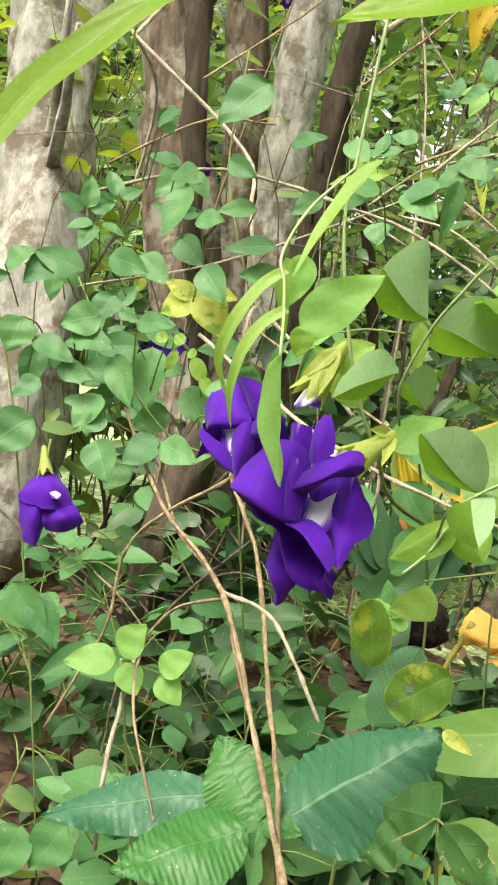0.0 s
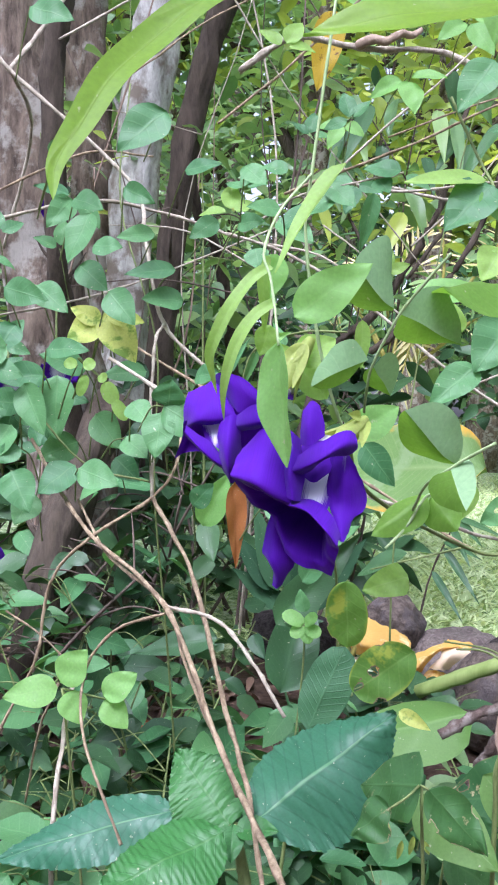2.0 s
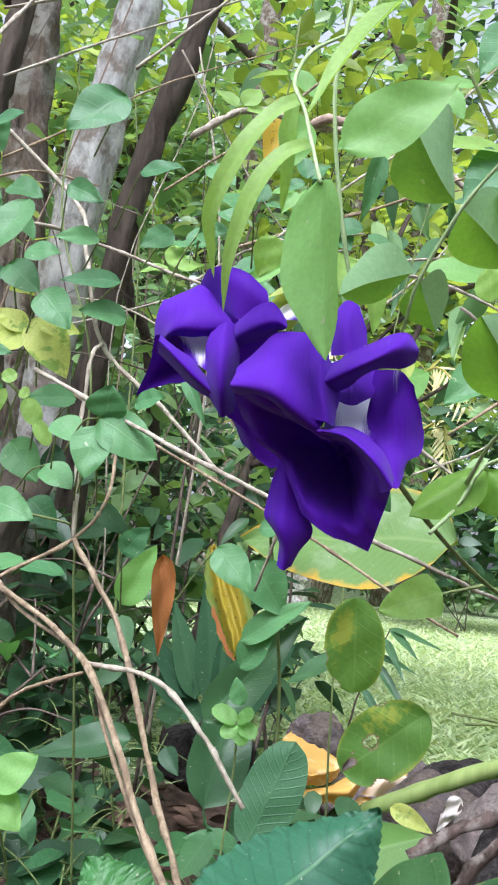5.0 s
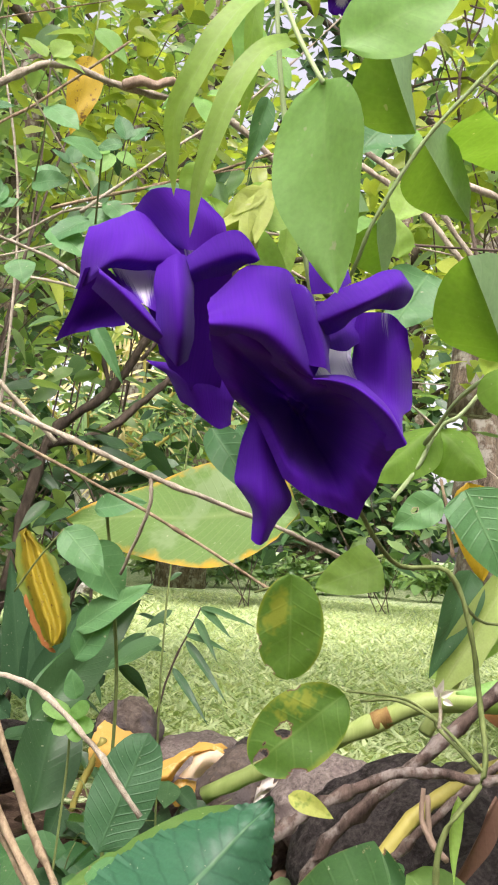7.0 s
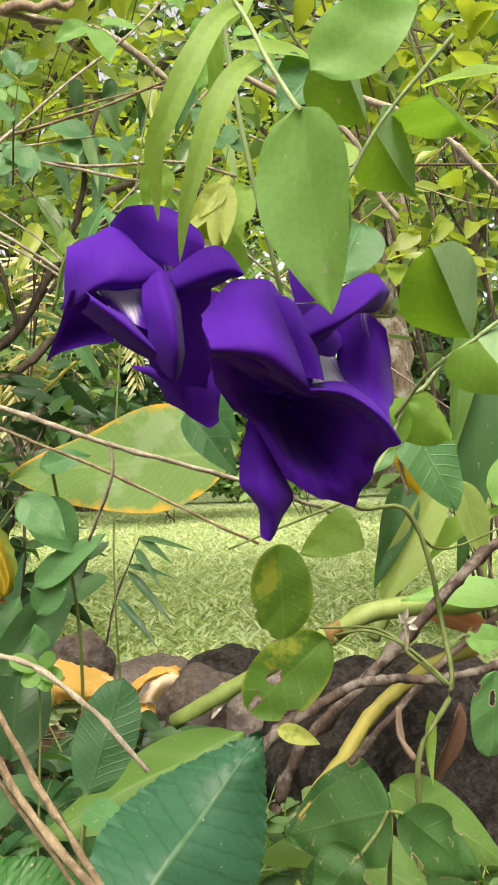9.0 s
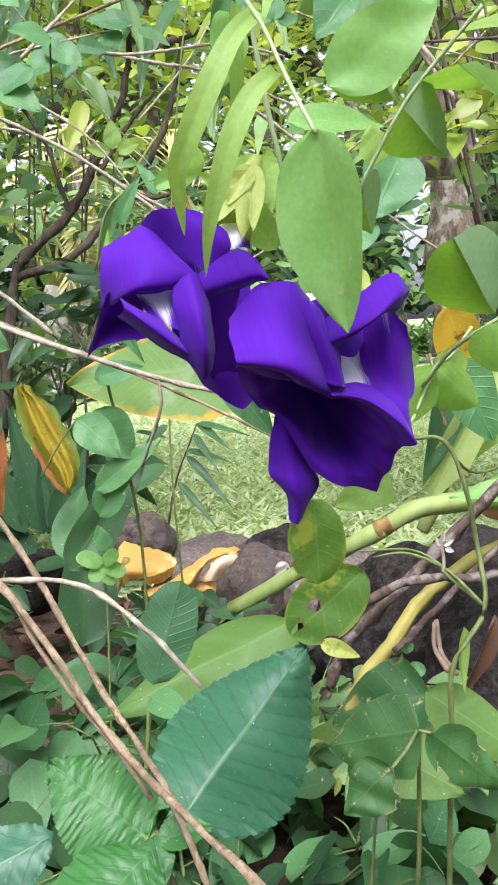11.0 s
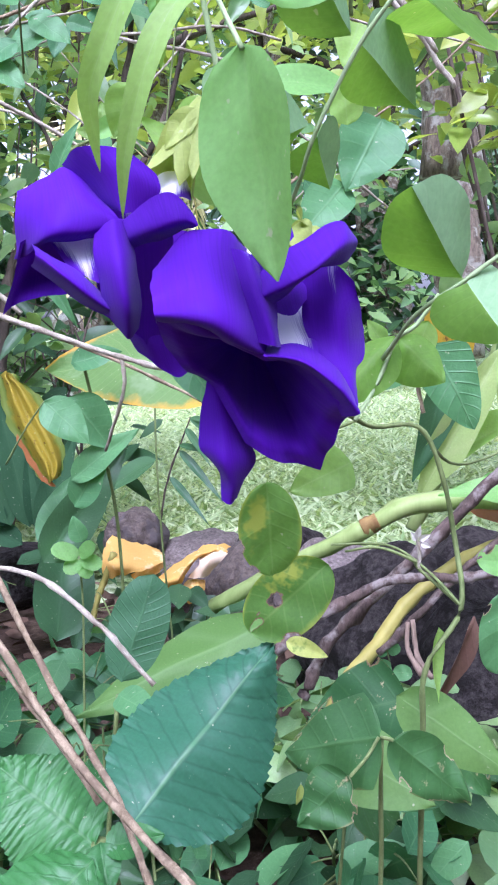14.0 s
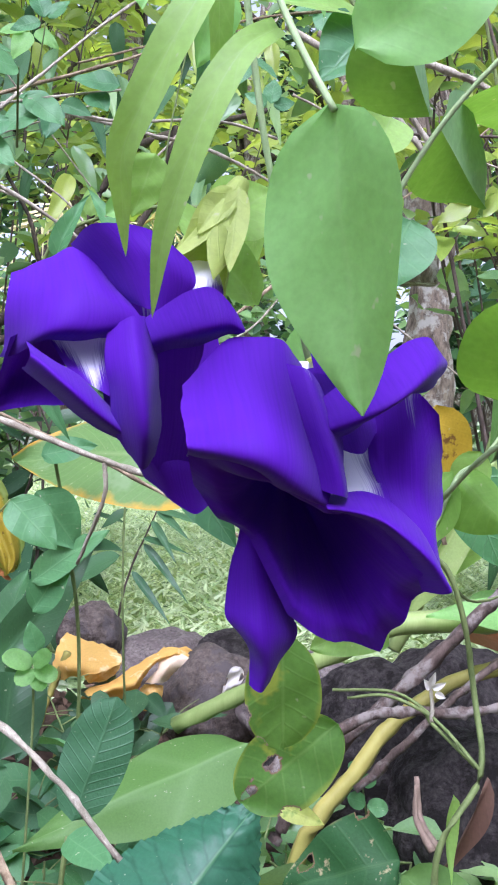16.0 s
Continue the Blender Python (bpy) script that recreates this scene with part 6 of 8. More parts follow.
stem(twig, [(0.1, 0.725, 0.479), (0.139, 0.677, 0.462), (0.179, 0.622, 0.418), (0.2, 0.595, 0.398)], 0.001, 0.0008, TWIG_PALE, 'stem')
twig = thing('dead_branch', (0.143, 0.704, 0.494), 'pale bare dead twig', 'branch', 'dead branches')
stem(twig, [(0.143, 0.704, 0.494), (0.176, 0.679, 0.463), (0.187, 0.642, 0.423)], 0.0008, 0.0007, TWIG_PALE, 'stem')
twig = thing('dead_branch', (0.292, 0.595, 0.58), 'pale bare dead twig', 'branch', 'dead branches')
stem(twig, [(0.292, 0.595, 0.58), (0.335, 0.566, 0.545), (0.366, 0.547, 0.503), (0.384, 0.536, 0.47)], 0.0023, 0.002, TWIG_PALE, 'stem')


# ---- leafy climbers round the trunks
herb = thing('climbing_herb', (0.008, 0.471, 0.165), 'climber with small oval green leaflets in threes', 'climber')
leaf(herb, (-0.009, 0.425, 0.48), (-0.032, 0.42, 0.458), 0.0240, (-0.19, -0.94, 0.28), HERB, 'ovate', 0.2, 0.12)
leaf(herb, (-0.027, 0.461, 0.45), (-0.012, 0.448, 0.441), 0.0121, (-0.47, -0.88, 0.07), HERB, 'ovate', 0.26, 0.12)
leaf(herb, (-0.043, 0.435, 0.43), (-0.054, 0.428, 0.404), 0.0170, (-0.35, -0.78, 0.51), HERB, 'ovate', 0.17, 0.12)
leaf(herb, (-0.042, 0.482, 0.422), (-0.027, 0.469, 0.421), 0.0141, (-0.23, -0.89, 0.4), HERB, 'ovate', 0.09, 0.12)
leaf(herb, (-0.01, 0.459, 0.427), (-0.03, 0.453, 0.423), 0.0115, (0.01, -0.93, 0.36), HERB, 'ovate', 0.24, 0.12)
leaf(herb, (0.002, 0.46, 0.409), (-0.025, 0.455, 0.405), 0.0134, (-0.45, -0.79, 0.41), HERB, 'ovate', 0.2, 0.12)
leaf(herb, (-0.033, 0.437, 0.392), (-0.02, 0.425, 0.376), 0.0171, (-0.46, -0.76, 0.45), HERB, 'ovate', 0.17, 0.12)
leaf(herb, (0.007, 0.463, 0.393), (-0.015, 0.457, 0.393), 0.0160, (0, -0.9, 0.44), HERB, 'ovate', 0.28, 0.12)
leaf(herb, (-0.052, 0.448, 0.439), (-0.038, 0.435, 0.433), 0.0145, (-0.03, -0.95, 0.32), HERB, 'ovate', 0.28, 0.12)
leaf(herb, (-0.09, 0.496, 0.398), (-0.066, 0.481, 0.391), 0.0174, (-0.46, -0.88, 0.14), HERB, 'ovate', 0.1, 0.12)
leaf(herb, (-0.073, 0.5, 0.401), (-0.055, 0.486, 0.386), 0.0176, (-0.25, -0.88, 0.39), HERB, 'ovate', 0.13, 0.12)
leaf(herb, (-0.048, 0.457, 0.407), (-0.034, 0.444, 0.394), 0.0163, (-0.29, -0.92, 0.26), HERB, 'ovate', 0.2, 0.12)
leaf(herb, (-0.064, 0.468, 0.349), (-0.09, 0.463, 0.347), 0.0180, (0.02, -0.91, 0.42), HERB, 'ovate', 0.28, 0.12)
leaf(herb, (-0.043, 0.486, 0.354), (-0.068, 0.48, 0.362), 0.0157, (0.07, -0.91, 0.42), HERB, 'ovate', 0.09, 0.12)
leaf(herb, (-0.01, 0.479, 0.355), (-0.034, 0.474, 0.352), 0.0145, (0.04, -0.86, 0.5), HERB, 'ovate', 0.19, 0.12)
leaf(herb, (-0.058, 0.477, 0.35), (-0.058, 0.468, 0.316), 0.0246, (-0.37, -0.81, 0.46), HERB, 'ovate', 0.19, 0.12)
leaf(herb, (-0.073, 0.445, 0.344), (-0.062, 0.433, 0.319), 0.0171, (-0.45, -0.77, 0.45), HERB, 'ovate', 0.3, 0.12)
leaf(herb, (-0.02, 0.418, 0.337), (-0.012, 0.407, 0.328), 0.0143, (-0.03, -0.95, 0.31), HERB, 'ovate', 0.09, 0.12)
leaf(herb, (-0.022, 0.436, 0.319), (-0.011, 0.424, 0.311), 0.0143, (-0.06, -0.87, 0.5), HERB, 'ovate', 0.06, 0.12)
leaf(herb, (-0.037, 0.465, 0.33), (-0.024, 0.453, 0.313), 0.0181, (-0.46, -0.79, 0.4), HERB, 'ovate', 0.13, 0.12)
leaf(herb, (-0.046, 0.489, 0.314), (-0.068, 0.484, 0.304), 0.0196, (0.07, -0.93, 0.35), HERB, 'ovate', 0.3, 0.12)
leaf(herb, (-0.046, 0.443, 0.304), (-0.064, 0.437, 0.29), 0.0200, (-0.45, -0.82, 0.35), HERB, 'ovate', 0.06, 0.12)
leaf(herb, (-0.044, 0.433, 0.303), (-0.025, 0.419, 0.297), 0.0168, (-0.27, -0.88, 0.38), HERB, 'ovate', 0.09, 0.12)
leaf(herb, (-0.076, 0.427, 0.301), (-0.066, 0.415, 0.283), 0.0191, (0.01, -0.97, 0.26), HERB, 'ovate', 0.29, 0.12)
leaf(herb, (-0.025, 0.486, 0.306), (-0.012, 0.474, 0.294), 0.0158, (-0.29, -0.9, 0.31), HERB, 'ovate', 0.18, 0.12)
leaf(herb, (-0.081, 0.476, 0.376), (-0.091, 0.468, 0.359), 0.0182, (-0.16, -0.92, 0.37), HERB, 'ovate', 0.21, 0.12)
leaf(herb, (-0.079, 0.5, 0.334), (-0.1, 0.495, 0.334), 0.0191, (-0.21, -0.93, 0.31), HERB, 'ovate', 0.23, 0.12)
leaf(herb, (-0.078, 0.443, 0.323), (-0.09, 0.436, 0.305), 0.0198, (-0.32, -0.8, 0.51), HERB, 'ovate', 0.18, 0.12)
leaf(herb, (0.032, 0.443, 0.432), (0.043, 0.43, 0.433), 0.0119, (-0.49, -0.83, 0.26), HERB, 'ovate', 0.19, 0.12)
leaf(herb, (0.045, 0.397, 0.431), (0.028, 0.39, 0.43), 0.0108, (-0.15, -0.9, 0.4), HERB, 'ovate', 0.07, 0.12)
leaf(herb, (0.004, 0.454, 0.46), (0.021, 0.441, 0.463), 0.0109, (-0.24, -0.88, 0.41), HERB, 'ovate', 0.14, 0.12)
leaf(herb, (0.023, 0.458, 0.437), (0.008, 0.451, 0.425), 0.0123, (-0.06, -0.99, 0.11), HERB, 'ovate', 0.07, 0.12)
leaf(herb, (-0.064, 0.472, 0.464), (-0.057, 0.461, 0.474), 0.0137, (0.07, -0.97, 0.23), HERB, 'ovate', 0.16, 0.12)
leaf(herb, (-0.079, 0.467, 0.54), (-0.057, 0.452, 0.531), 0.0181, (-0.33, -0.91, 0.26), HERB, 'ovate', 0.13, 0.12)
leaf(herb, (0.014, 0.434, 0.286), (0.023, 0.428, 0.298), 0.0125, (-0.16, -0.96, 0.25), HERB, 'ovate', 0.14, 0.12)
leaf(herb, (0.052, 0.423, 0.293), (0.064, 0.41, 0.277), 0.0166, (-0.37, -0.82, 0.45), HERB, 'ovate', 0.11, 0.12)
leaf(herb, (-0.061, 0.432, 0.458), (-0.05, 0.419, 0.461), 0.0112, (-0.25, -0.87, 0.42), HERB, 'ovate', 0.08, 0.12)
leaf(herb, (0.031, 0.424, 0.457), (0.04, 0.412, 0.446), 0.0129, (-0.31, -0.83, 0.47), HERB, 'ovate', 0.16, 0.12)
leaf(herb, (-0.094, 0.496, 0.364), (-0.083, 0.483, 0.377), 0.0157, (-0.41, -0.88, 0.24), HERB, 'ovate', 0.21, 0.12)
leaf(herb, (-0.069, 0.495, 0.283), (-0.079, 0.487, 0.267), 0.0190, (-0.25, -0.95, 0.2), HERB, 'ovate', 0.08, 0.12)
leaf(herb, (0.014, 0.447, 0.352), (0.024, 0.435, 0.355), 0.0134, (-0.38, -0.81, 0.45), HERB, 'ovate', 0.26, 0.12)
leaf(herb, (-0.062, 0.434, 0.361), (-0.042, 0.42, 0.362), 0.0129, (-0.34, -0.83, 0.45), HERB, 'ovate', 0.21, 0.12)
leaf(herb, (-0.006, 0.393, 0.336), (0.016, 0.384, 0.323), 0.0199, (-0.22, -0.92, 0.34), HERB, 'ovate', 0.12, 0.12)
leaf(herb, (-0.004, 0.393, 0.336), (-0.004, 0.387, 0.348), 0.0168, (-0.22, -0.92, 0.34), HERB, 'ovate', 0.12, 0.12)
leaf(herb, (-0.007, 0.393, 0.333), (-0.01, 0.384, 0.313), 0.0167, (-0.22, -0.92, 0.34), HERB, 'ovate', 0.12, 0.12)
stem(herb, [(-0.007, 0.45, 0.296), (-0.01, 0.41, 0.32), (-0.006, 0.393, 0.335)], 0.0005, 0.0004, VINE, 'stem')
leaf(herb, (-0.037, 0.45, 0.377), (-0.053, 0.448, 0.368), 0.0177, (-0.22, -0.93, 0.29), HERB_YELLOW, 'ovate', 0.2, 0.12)
leaf(herb, (-0.036, 0.449, 0.378), (-0.052, 0.452, 0.385), 0.0113, (-0.22, -0.93, 0.29), HERB_YELLOW, 'ovate', 0.2, 0.12)
leaf(herb, (-0.034, 0.449, 0.383), (-0.018, 0.441, 0.358), 0.0212, (-0.22, -0.93, 0.29), HERB_YELLOW, 'ovate', 0.2, 0.12)
leaf(herb, (-0.033, 0.449, 0.382), (-0.014, 0.445, 0.379), 0.0118, (-0.22, -0.93, 0.29), HERB_YELLOW, 'ovate', 0.2, 0.12)
stem(herb, [(-0.047, 0.457, 0.359), (-0.034, 0.455, 0.348), (-0.023, 0.448, 0.331)], 0.0008, 0.0006, VINE, 'stem')
leaf(herb, (-0.047, 0.447, 0.355), (-0.054, 0.448, 0.356), 0.0064, (-0.22, -0.93, 0.29), PEA_PALE, 'oval', 0.15, 0.12)
leaf(herb, (-0.044, 0.446, 0.354), (-0.038, 0.445, 0.357), 0.0070, (-0.22, -0.93, 0.29), PEA_PALE, 'oval', 0.15, 0.12)
leaf(herb, (-0.042, 0.446, 0.35), (-0.046, 0.447, 0.339), 0.0064, (-0.22, -0.93, 0.29), PEA_PALE, 'oval', 0.15, 0.12)
leaf(herb, (-0.036, 0.445, 0.35), (-0.032, 0.444, 0.348), 0.0059, (-0.22, -0.93, 0.29), PEA_PALE, 'oval', 0.15, 0.12)
leaf(herb, (-0.033, 0.444, 0.347), (-0.027, 0.443, 0.336), 0.0088, (-0.22, -0.93, 0.29), PEA_PALE, 'oval', 0.15, 0.12)
leaf(herb, (-0.028, 0.444, 0.338), (-0.021, 0.442, 0.328), 0.0070, (-0.22, -0.93, 0.29), PEA_PALE, 'oval', 0.15, 0.12)
stem(herb, [(0.069, 0.612, -0.281), (0.014, 0.49, 0.158), (-0.004, 0.46, 0.29), (-0.006, 0.469, 0.37), (-0.028, 0.492, 0.449), (-0.025, 0.51, 0.522)], 0.0006, 0.0005, VINE, 'stem')
stem(herb, [(-0.007, 0.45, 0.296), (-0.043, 0.458, 0.305), (-0.078, 0.464, 0.345), (-0.107, 0.489, 0.388)], 0.0006, 0.0005, VINE, 'stem')



def petioles(plant, seed):
    """A thin leaf stalk behind each leaf of a climber, dropping towards its stems."""
    r = random.Random(seed)
    for ob in [c for c in plant.children if c.name.startswith("leaf")]:
        q = Vector(ob.data.vertices[4].co) + base_of(plant)
        e = q + Vector((r.uniform(-0.012, 0.012), r.uniform(0.012, 0.03), r.uniform(-0.035, -0.012)))
        stem(plant, [q, q.lerp(e, 0.5) + Vector((0, 0, r.uniform(0, 0.006))), e], 0.00035, 0.00045, VINE, "leaf_stalk", 0.2, 5)


petioles(herb, 1)

# left edge growth seen at the start
herb2 = thing('climbing_herb', (-0.107, 0.443, 0.261), 'climber with broad teal-green leaflets', 'climber')
stem(herb2, [(-0.078, 0.501, -0.184), (-0.092, 0.439, 0.111), (-0.109, 0.441, 0.231), (-0.125, 0.449, 0.317), (-0.145, 0.456, 0.388)], 0.0006, 0.0005, VINE, 'stem')
leaf(herb2, (-0.11, 0.438, 0.308), (-0.132, 0.431, 0.291), 0.0256, (0.16, -0.91, 0.39), HERB, 'ovate', 0.15, 0.12)
leaf(herb2, (-0.112, 0.43, 0.224), (-0.09, 0.423, 0.2), 0.0199, (-0.26, -0.91, 0.32), HERB, 'ovate', 0.15, 0.12)
leaf(herb2, (-0.1, 0.43, 0.22), (-0.084, 0.422, 0.195), 0.0171, (0.16, -0.92, 0.36), HERB, 'ovate', 0.15, 0.12)
leaf(herb2, (-0.093, 0.445, 0.384), (-0.118, 0.441, 0.392), 0.0171, (-0.13, -0.91, 0.4), HERB, 'ovate', 0.15, 0.12)
leaf(herb2, (-0.108, 0.446, 0.39), (-0.122, 0.439, 0.375), 0.0171, (-0.09, -0.91, 0.4), HERB, 'ovate', 0.15, 0.12)
leaf(herb2, (-0.082, 0.443, 0.363), (-0.101, 0.438, 0.356), 0.0199, (0.24, -0.92, 0.31), HERB, 'ovate', 0.15, 0.12)
leaf(herb2, (-0.095, 0.442, 0.353), (-0.073, 0.437, 0.348), 0.0157, (-0.33, -0.76, 0.56), HERB, 'ovate', 0.15, 0.12)
leaf(herb2, (-0.114, 0.442, 0.348), (-0.092, 0.436, 0.339), 0.0157, (0.14, -0.76, 0.63), HERB, 'ovate', 0.15, 0.12)
leaf(herb2, (-0.133, 0.445, 0.383), (-0.118, 0.441, 0.392), 0.0171, (-0.1, -0.79, 0.61), HERB, 'ovate', 0.15, 0.12)
leaf(herb2, (-0.121, 0.443, 0.358), (-0.126, 0.436, 0.34), 0.0199, (0.24, -0.91, 0.34), HERB, 'ovate', 0.15, 0.12)
leaf(herb2, (-0.092, 0.418, 0.103), (-0.105, 0.411, 0.076), 0.0256, (0.08, -0.81, 0.59), HERB, 'ovate', 0.15, 0.12)
leaf(herb2, (-0.069, 0.418, 0.106), (-0.086, 0.411, 0.084), 0.0256, (0.06, -0.88, 0.47), HERB, 'ovate', 0.15, 0.12)
leaf(herb2, (-0.109, 0.44, 0.328), (-0.121, 0.434, 0.318), 0.0128, (-0.17, -0.92, 0.36), HERB, 'ovate', 0.15, 0.12)
leaf(herb2, (-0.101, 0.441, 0.335), (-0.081, 0.435, 0.331), 0.0128, (-0.19, -0.96, 0.22), HERB, 'ovate', 0.15, 0.12)
leaf(herb2, (-0.073, 0.438, 0.312), (-0.085, 0.433, 0.305), 0.0114, (0.03, -0.93, 0.36), HERB, 'ovate', 0.15, 0.12)
stem(herb2, [(-0.1, 0.437, 0.298), (-0.1, 0.431, 0.284)], 0.0007, 0.0007, VINE, 'stem')

petioles(herb2, 2)

# the lone flower on that climber
lone = flower_at(herb2, (-0.1021, 0.4364, 0.2915), 'violet flower hanging on its own')
patch(lone, [[(-0.1045, 0.4332, 0.2795), (-0.0995, 0.4355, 0.2818), (-0.0928, 0.4333, 0.28)], [(-0.1098, 0.4265, 0.2724), (-0.0951, 0.419, 0.2774), (-0.0863, 0.4267, 0.2745)], [(-0.1117, 0.426, 0.2674), (-0.0947, 0.4159, 0.2662), (-0.0823, 0.4241, 0.268)]], 'hood_petal', -0.1, 1)
patch(lone, [[(-0.1109, 0.4262, 0.2694), (-0.1023, 0.4223, 0.2705), (-0.0954, 0.4201, 0.268)], [(-0.1092, 0.4251, 0.2578), (-0.1006, 0.4173, 0.2597), (-0.0961, 0.4234, 0.2611)], [(-0.1073, 0.4242, 0.2482), (-0.099, 0.42, 0.2466), (-0.0971, 0.4247, 0.2535)]], 'banner_petal', -0.1, 2)
patch(lone, [[(-0.0995, 0.426, 0.2665), (-0.0919, 0.4263, 0.2696), (-0.0848, 0.4272, 0.2694)], [(-0.0967, 0.4203, 0.2601), (-0.0859, 0.4146, 0.2639), (-0.0794, 0.4219, 0.2661)], [(-0.0953, 0.4228, 0.2541), (-0.0845, 0.4179, 0.2555), (-0.0766, 0.4233, 0.2602)]], 'lip_petal', -0.1, 3)
patch(lone, [[(-0.0935, 0.4167, 0.2746), (-0.0908, 0.4168, 0.2755), (-0.0881, 0.4176, 0.274)], [(-0.0921, 0.4144, 0.2718), (-0.0894, 0.4144, 0.2721), (-0.0874, 0.4154, 0.2716)]], 'throat', 0.66, 4)
calyx(lone, (-0.103, 0.4367, 0.2943), (-0.0989, 0.4302, 0.2794))
far_vine = thing('pea_vine', (-0.096, 0.603, 0.353), 'violet pea flower half hidden in leaves', 'vine', 'half-hidden flowers')
stem(far_vine, [(-0.1, 0.617, 0.389), (-0.098, 0.61, 0.369), (-0.096, 0.603, 0.353)], 0.0008, 0.0008, VINE)
flower(far_vine, (-0.096, 0.603, 0.353), (-0.088, 0.581, 0.337), (-0.04, -0.89, 0.46), [.018,.015,.013,.013,.018,.017,.015,.019], [.008,.004,.002,.004,.008,.014,.012,.016], 'violet flower', 0.9, 8)
far_vine = thing('pea_vine', (-0.017, 1.008, 0.762), 'violet pea flower half hidden in leaves', 'vine', 'half-hidden flowers')
stem(far_vine, [(-0.021, 1.014, 0.825), (-0.018, 1.011, 0.79), (-0.017, 1.008, 0.762)], 0.0008, 0.0008, VINE)
flower(far_vine, (-0.017, 1.008, 0.762), (-0.009, 0.988, 0.725), (-0.26, -0.92, 0.3), [.018,.015,.013,.013,.018,.017,.015,.019], [.008,.004,.002,.004,.008,.014,.012,.016], 'violet flower', 0.4, 3)
far_vine = thing('pea_vine', (-0.093, 0.938, 0.557), 'violet pea flower half hidden in leaves', 'vine', 'half-hidden flowers')
stem(far_vine, [(-0.097, 0.945, 0.613), (-0.095, 0.942, 0.582), (-0.093, 0.938, 0.557)], 0.0008, 0.0008, VINE)
flower(far_vine, (-0.093, 0.938, 0.557), (-0.084, 0.917, 0.526), (-0.26, -0.92, 0.3), [.018,.015,.013,.013,.018,.017,.015,.019], [.008,.004,.002,.004,.008,.014,.012,.016], 'violet flower', 0.9, 5)
far_vine = thing('pea_vine', (0.264, 0.567, 0.684), 'violet pea flower half hidden in leaves', 'vine', 'half-hidden flowers')
stem(far_vine, [(0.266, 0.571, 0.726), (0.265, 0.569, 0.703), (0.264, 0.567, 0.684)], 0.0008, 0.0008, VINE)
flower(far_vine, (0.264, 0.567, 0.684), (0.259, 0.552, 0.655), (-0.35, -0.91, 0.23), [.018,.015,.013,.013,.018,.017,.015,.019], [.008,.004,.002,.004,.008,.014,.012,.016], 'violet flower', 0.6, 6)
far_vine = thing('pea_vine', (-0.067, 0.624, 0.368), 'violet pea flower half hidden in leaves', 'vine', 'half-hidden flowers')
stem(far_vine, [(-0.068, 0.634, 0.406), (-0.067, 0.629, 0.385), (-0.067, 0.624, 0.368)], 0.0008, 0.0008, VINE)
flower(far_vine, (-0.067, 0.624, 0.368), (-0.062, 0.603, 0.349), (-0.22, -0.91, 0.35), [.018,.015,.013,.013,.018,.017,.015,.019], [.008,.004,.002,.004,.008,.014,.012,.016], 'violet flower', 0.8, 5)


def trifoliate(plant, at, size, facing, mat, r):
    """Three leaflets on one stalk, the middle one longest, spread like a fan."""
    at, facing = Vector(at), Vector(facing).normalized()
    across = facing.cross(Vector((r.uniform(-0.5, 0.5), 0, 1))).normalized()
    down = across.cross(facing).normalized() * (1 if r.random() < 0.4 else -1)
    for turn, ratio in ((0.0, 1.0), (1.25, 0.82), (-1.25, 0.82)):
        turn += r.uniform(-0.25, 0.25)
        way = down * math.cos(turn) + across * math.sin(turn)
        nrm = facing + Vector((r.uniform(-0.35, 0.35), r.uniform(-0.2, 0.2), r.uniform(-0.1, 0.45)))
        leaf(plant, at + way * size * 0.12, at + way * size * ratio * 1.1, size * ratio * 0.62, nrm, mat, "ovate", r.uniform(0.1, 0.35), r.uniform(0.05, 0.25))
    e = at - down * size * 0.5 + Vector((r.uniform(-0.01, 0.01), 0.03, -0.03))
    stem(plant, [at, at.lerp(e, 0.5) - down * 0.004, e], 0.0004, 0.0005, VINE, "leaf_stalk", 0.2, 5)


# denser growth of the same climbers round the trunks and over the clearing
rng = random.Random(77)
for k in range(20):
    x = rng.uniform(-0.2, -0.03)
    trifoliate(herb2, (x, rng.uniform(0.47, 0.6), rng.uniform(0.3, 0.47)), rng.uniform(0.02, 0.028), (rng.uniform(-0.2, 0.3), -0.9, rng.uniform(0.1, 0.6)), (HERB, HERB_VEINED, HERB)[k % 3], rng)
thicket_climber = thing("climbing_herb", (0.2, 0.62, 0.1), "climber with pale rounded leaflets in threes over the twigs", "climber")
stem(thicket_climber, [(0.2, 0.62, 0.0), (0.19, 0.62, 0.25), (0.22, 0.63, 0.48), (0.27, 0.64, 0.68)], 0.0008, 0.0005, VINE)
for k in range(16):
    trifoliate(thicket_climber, (rng.uniform(0.06, 0.36), rng.uniform(0.55, 0.75), rng.uniform(0.42, 0.66)), rng.uniform(0.022, 0.032), (rng.uniform(-0.5, 0.1), -0.85, rng.uniform(0.1, 0.6)), (HERB, PEA_LEAF, HERB_VEINED, PEA_PALE)[k % 4], rng)

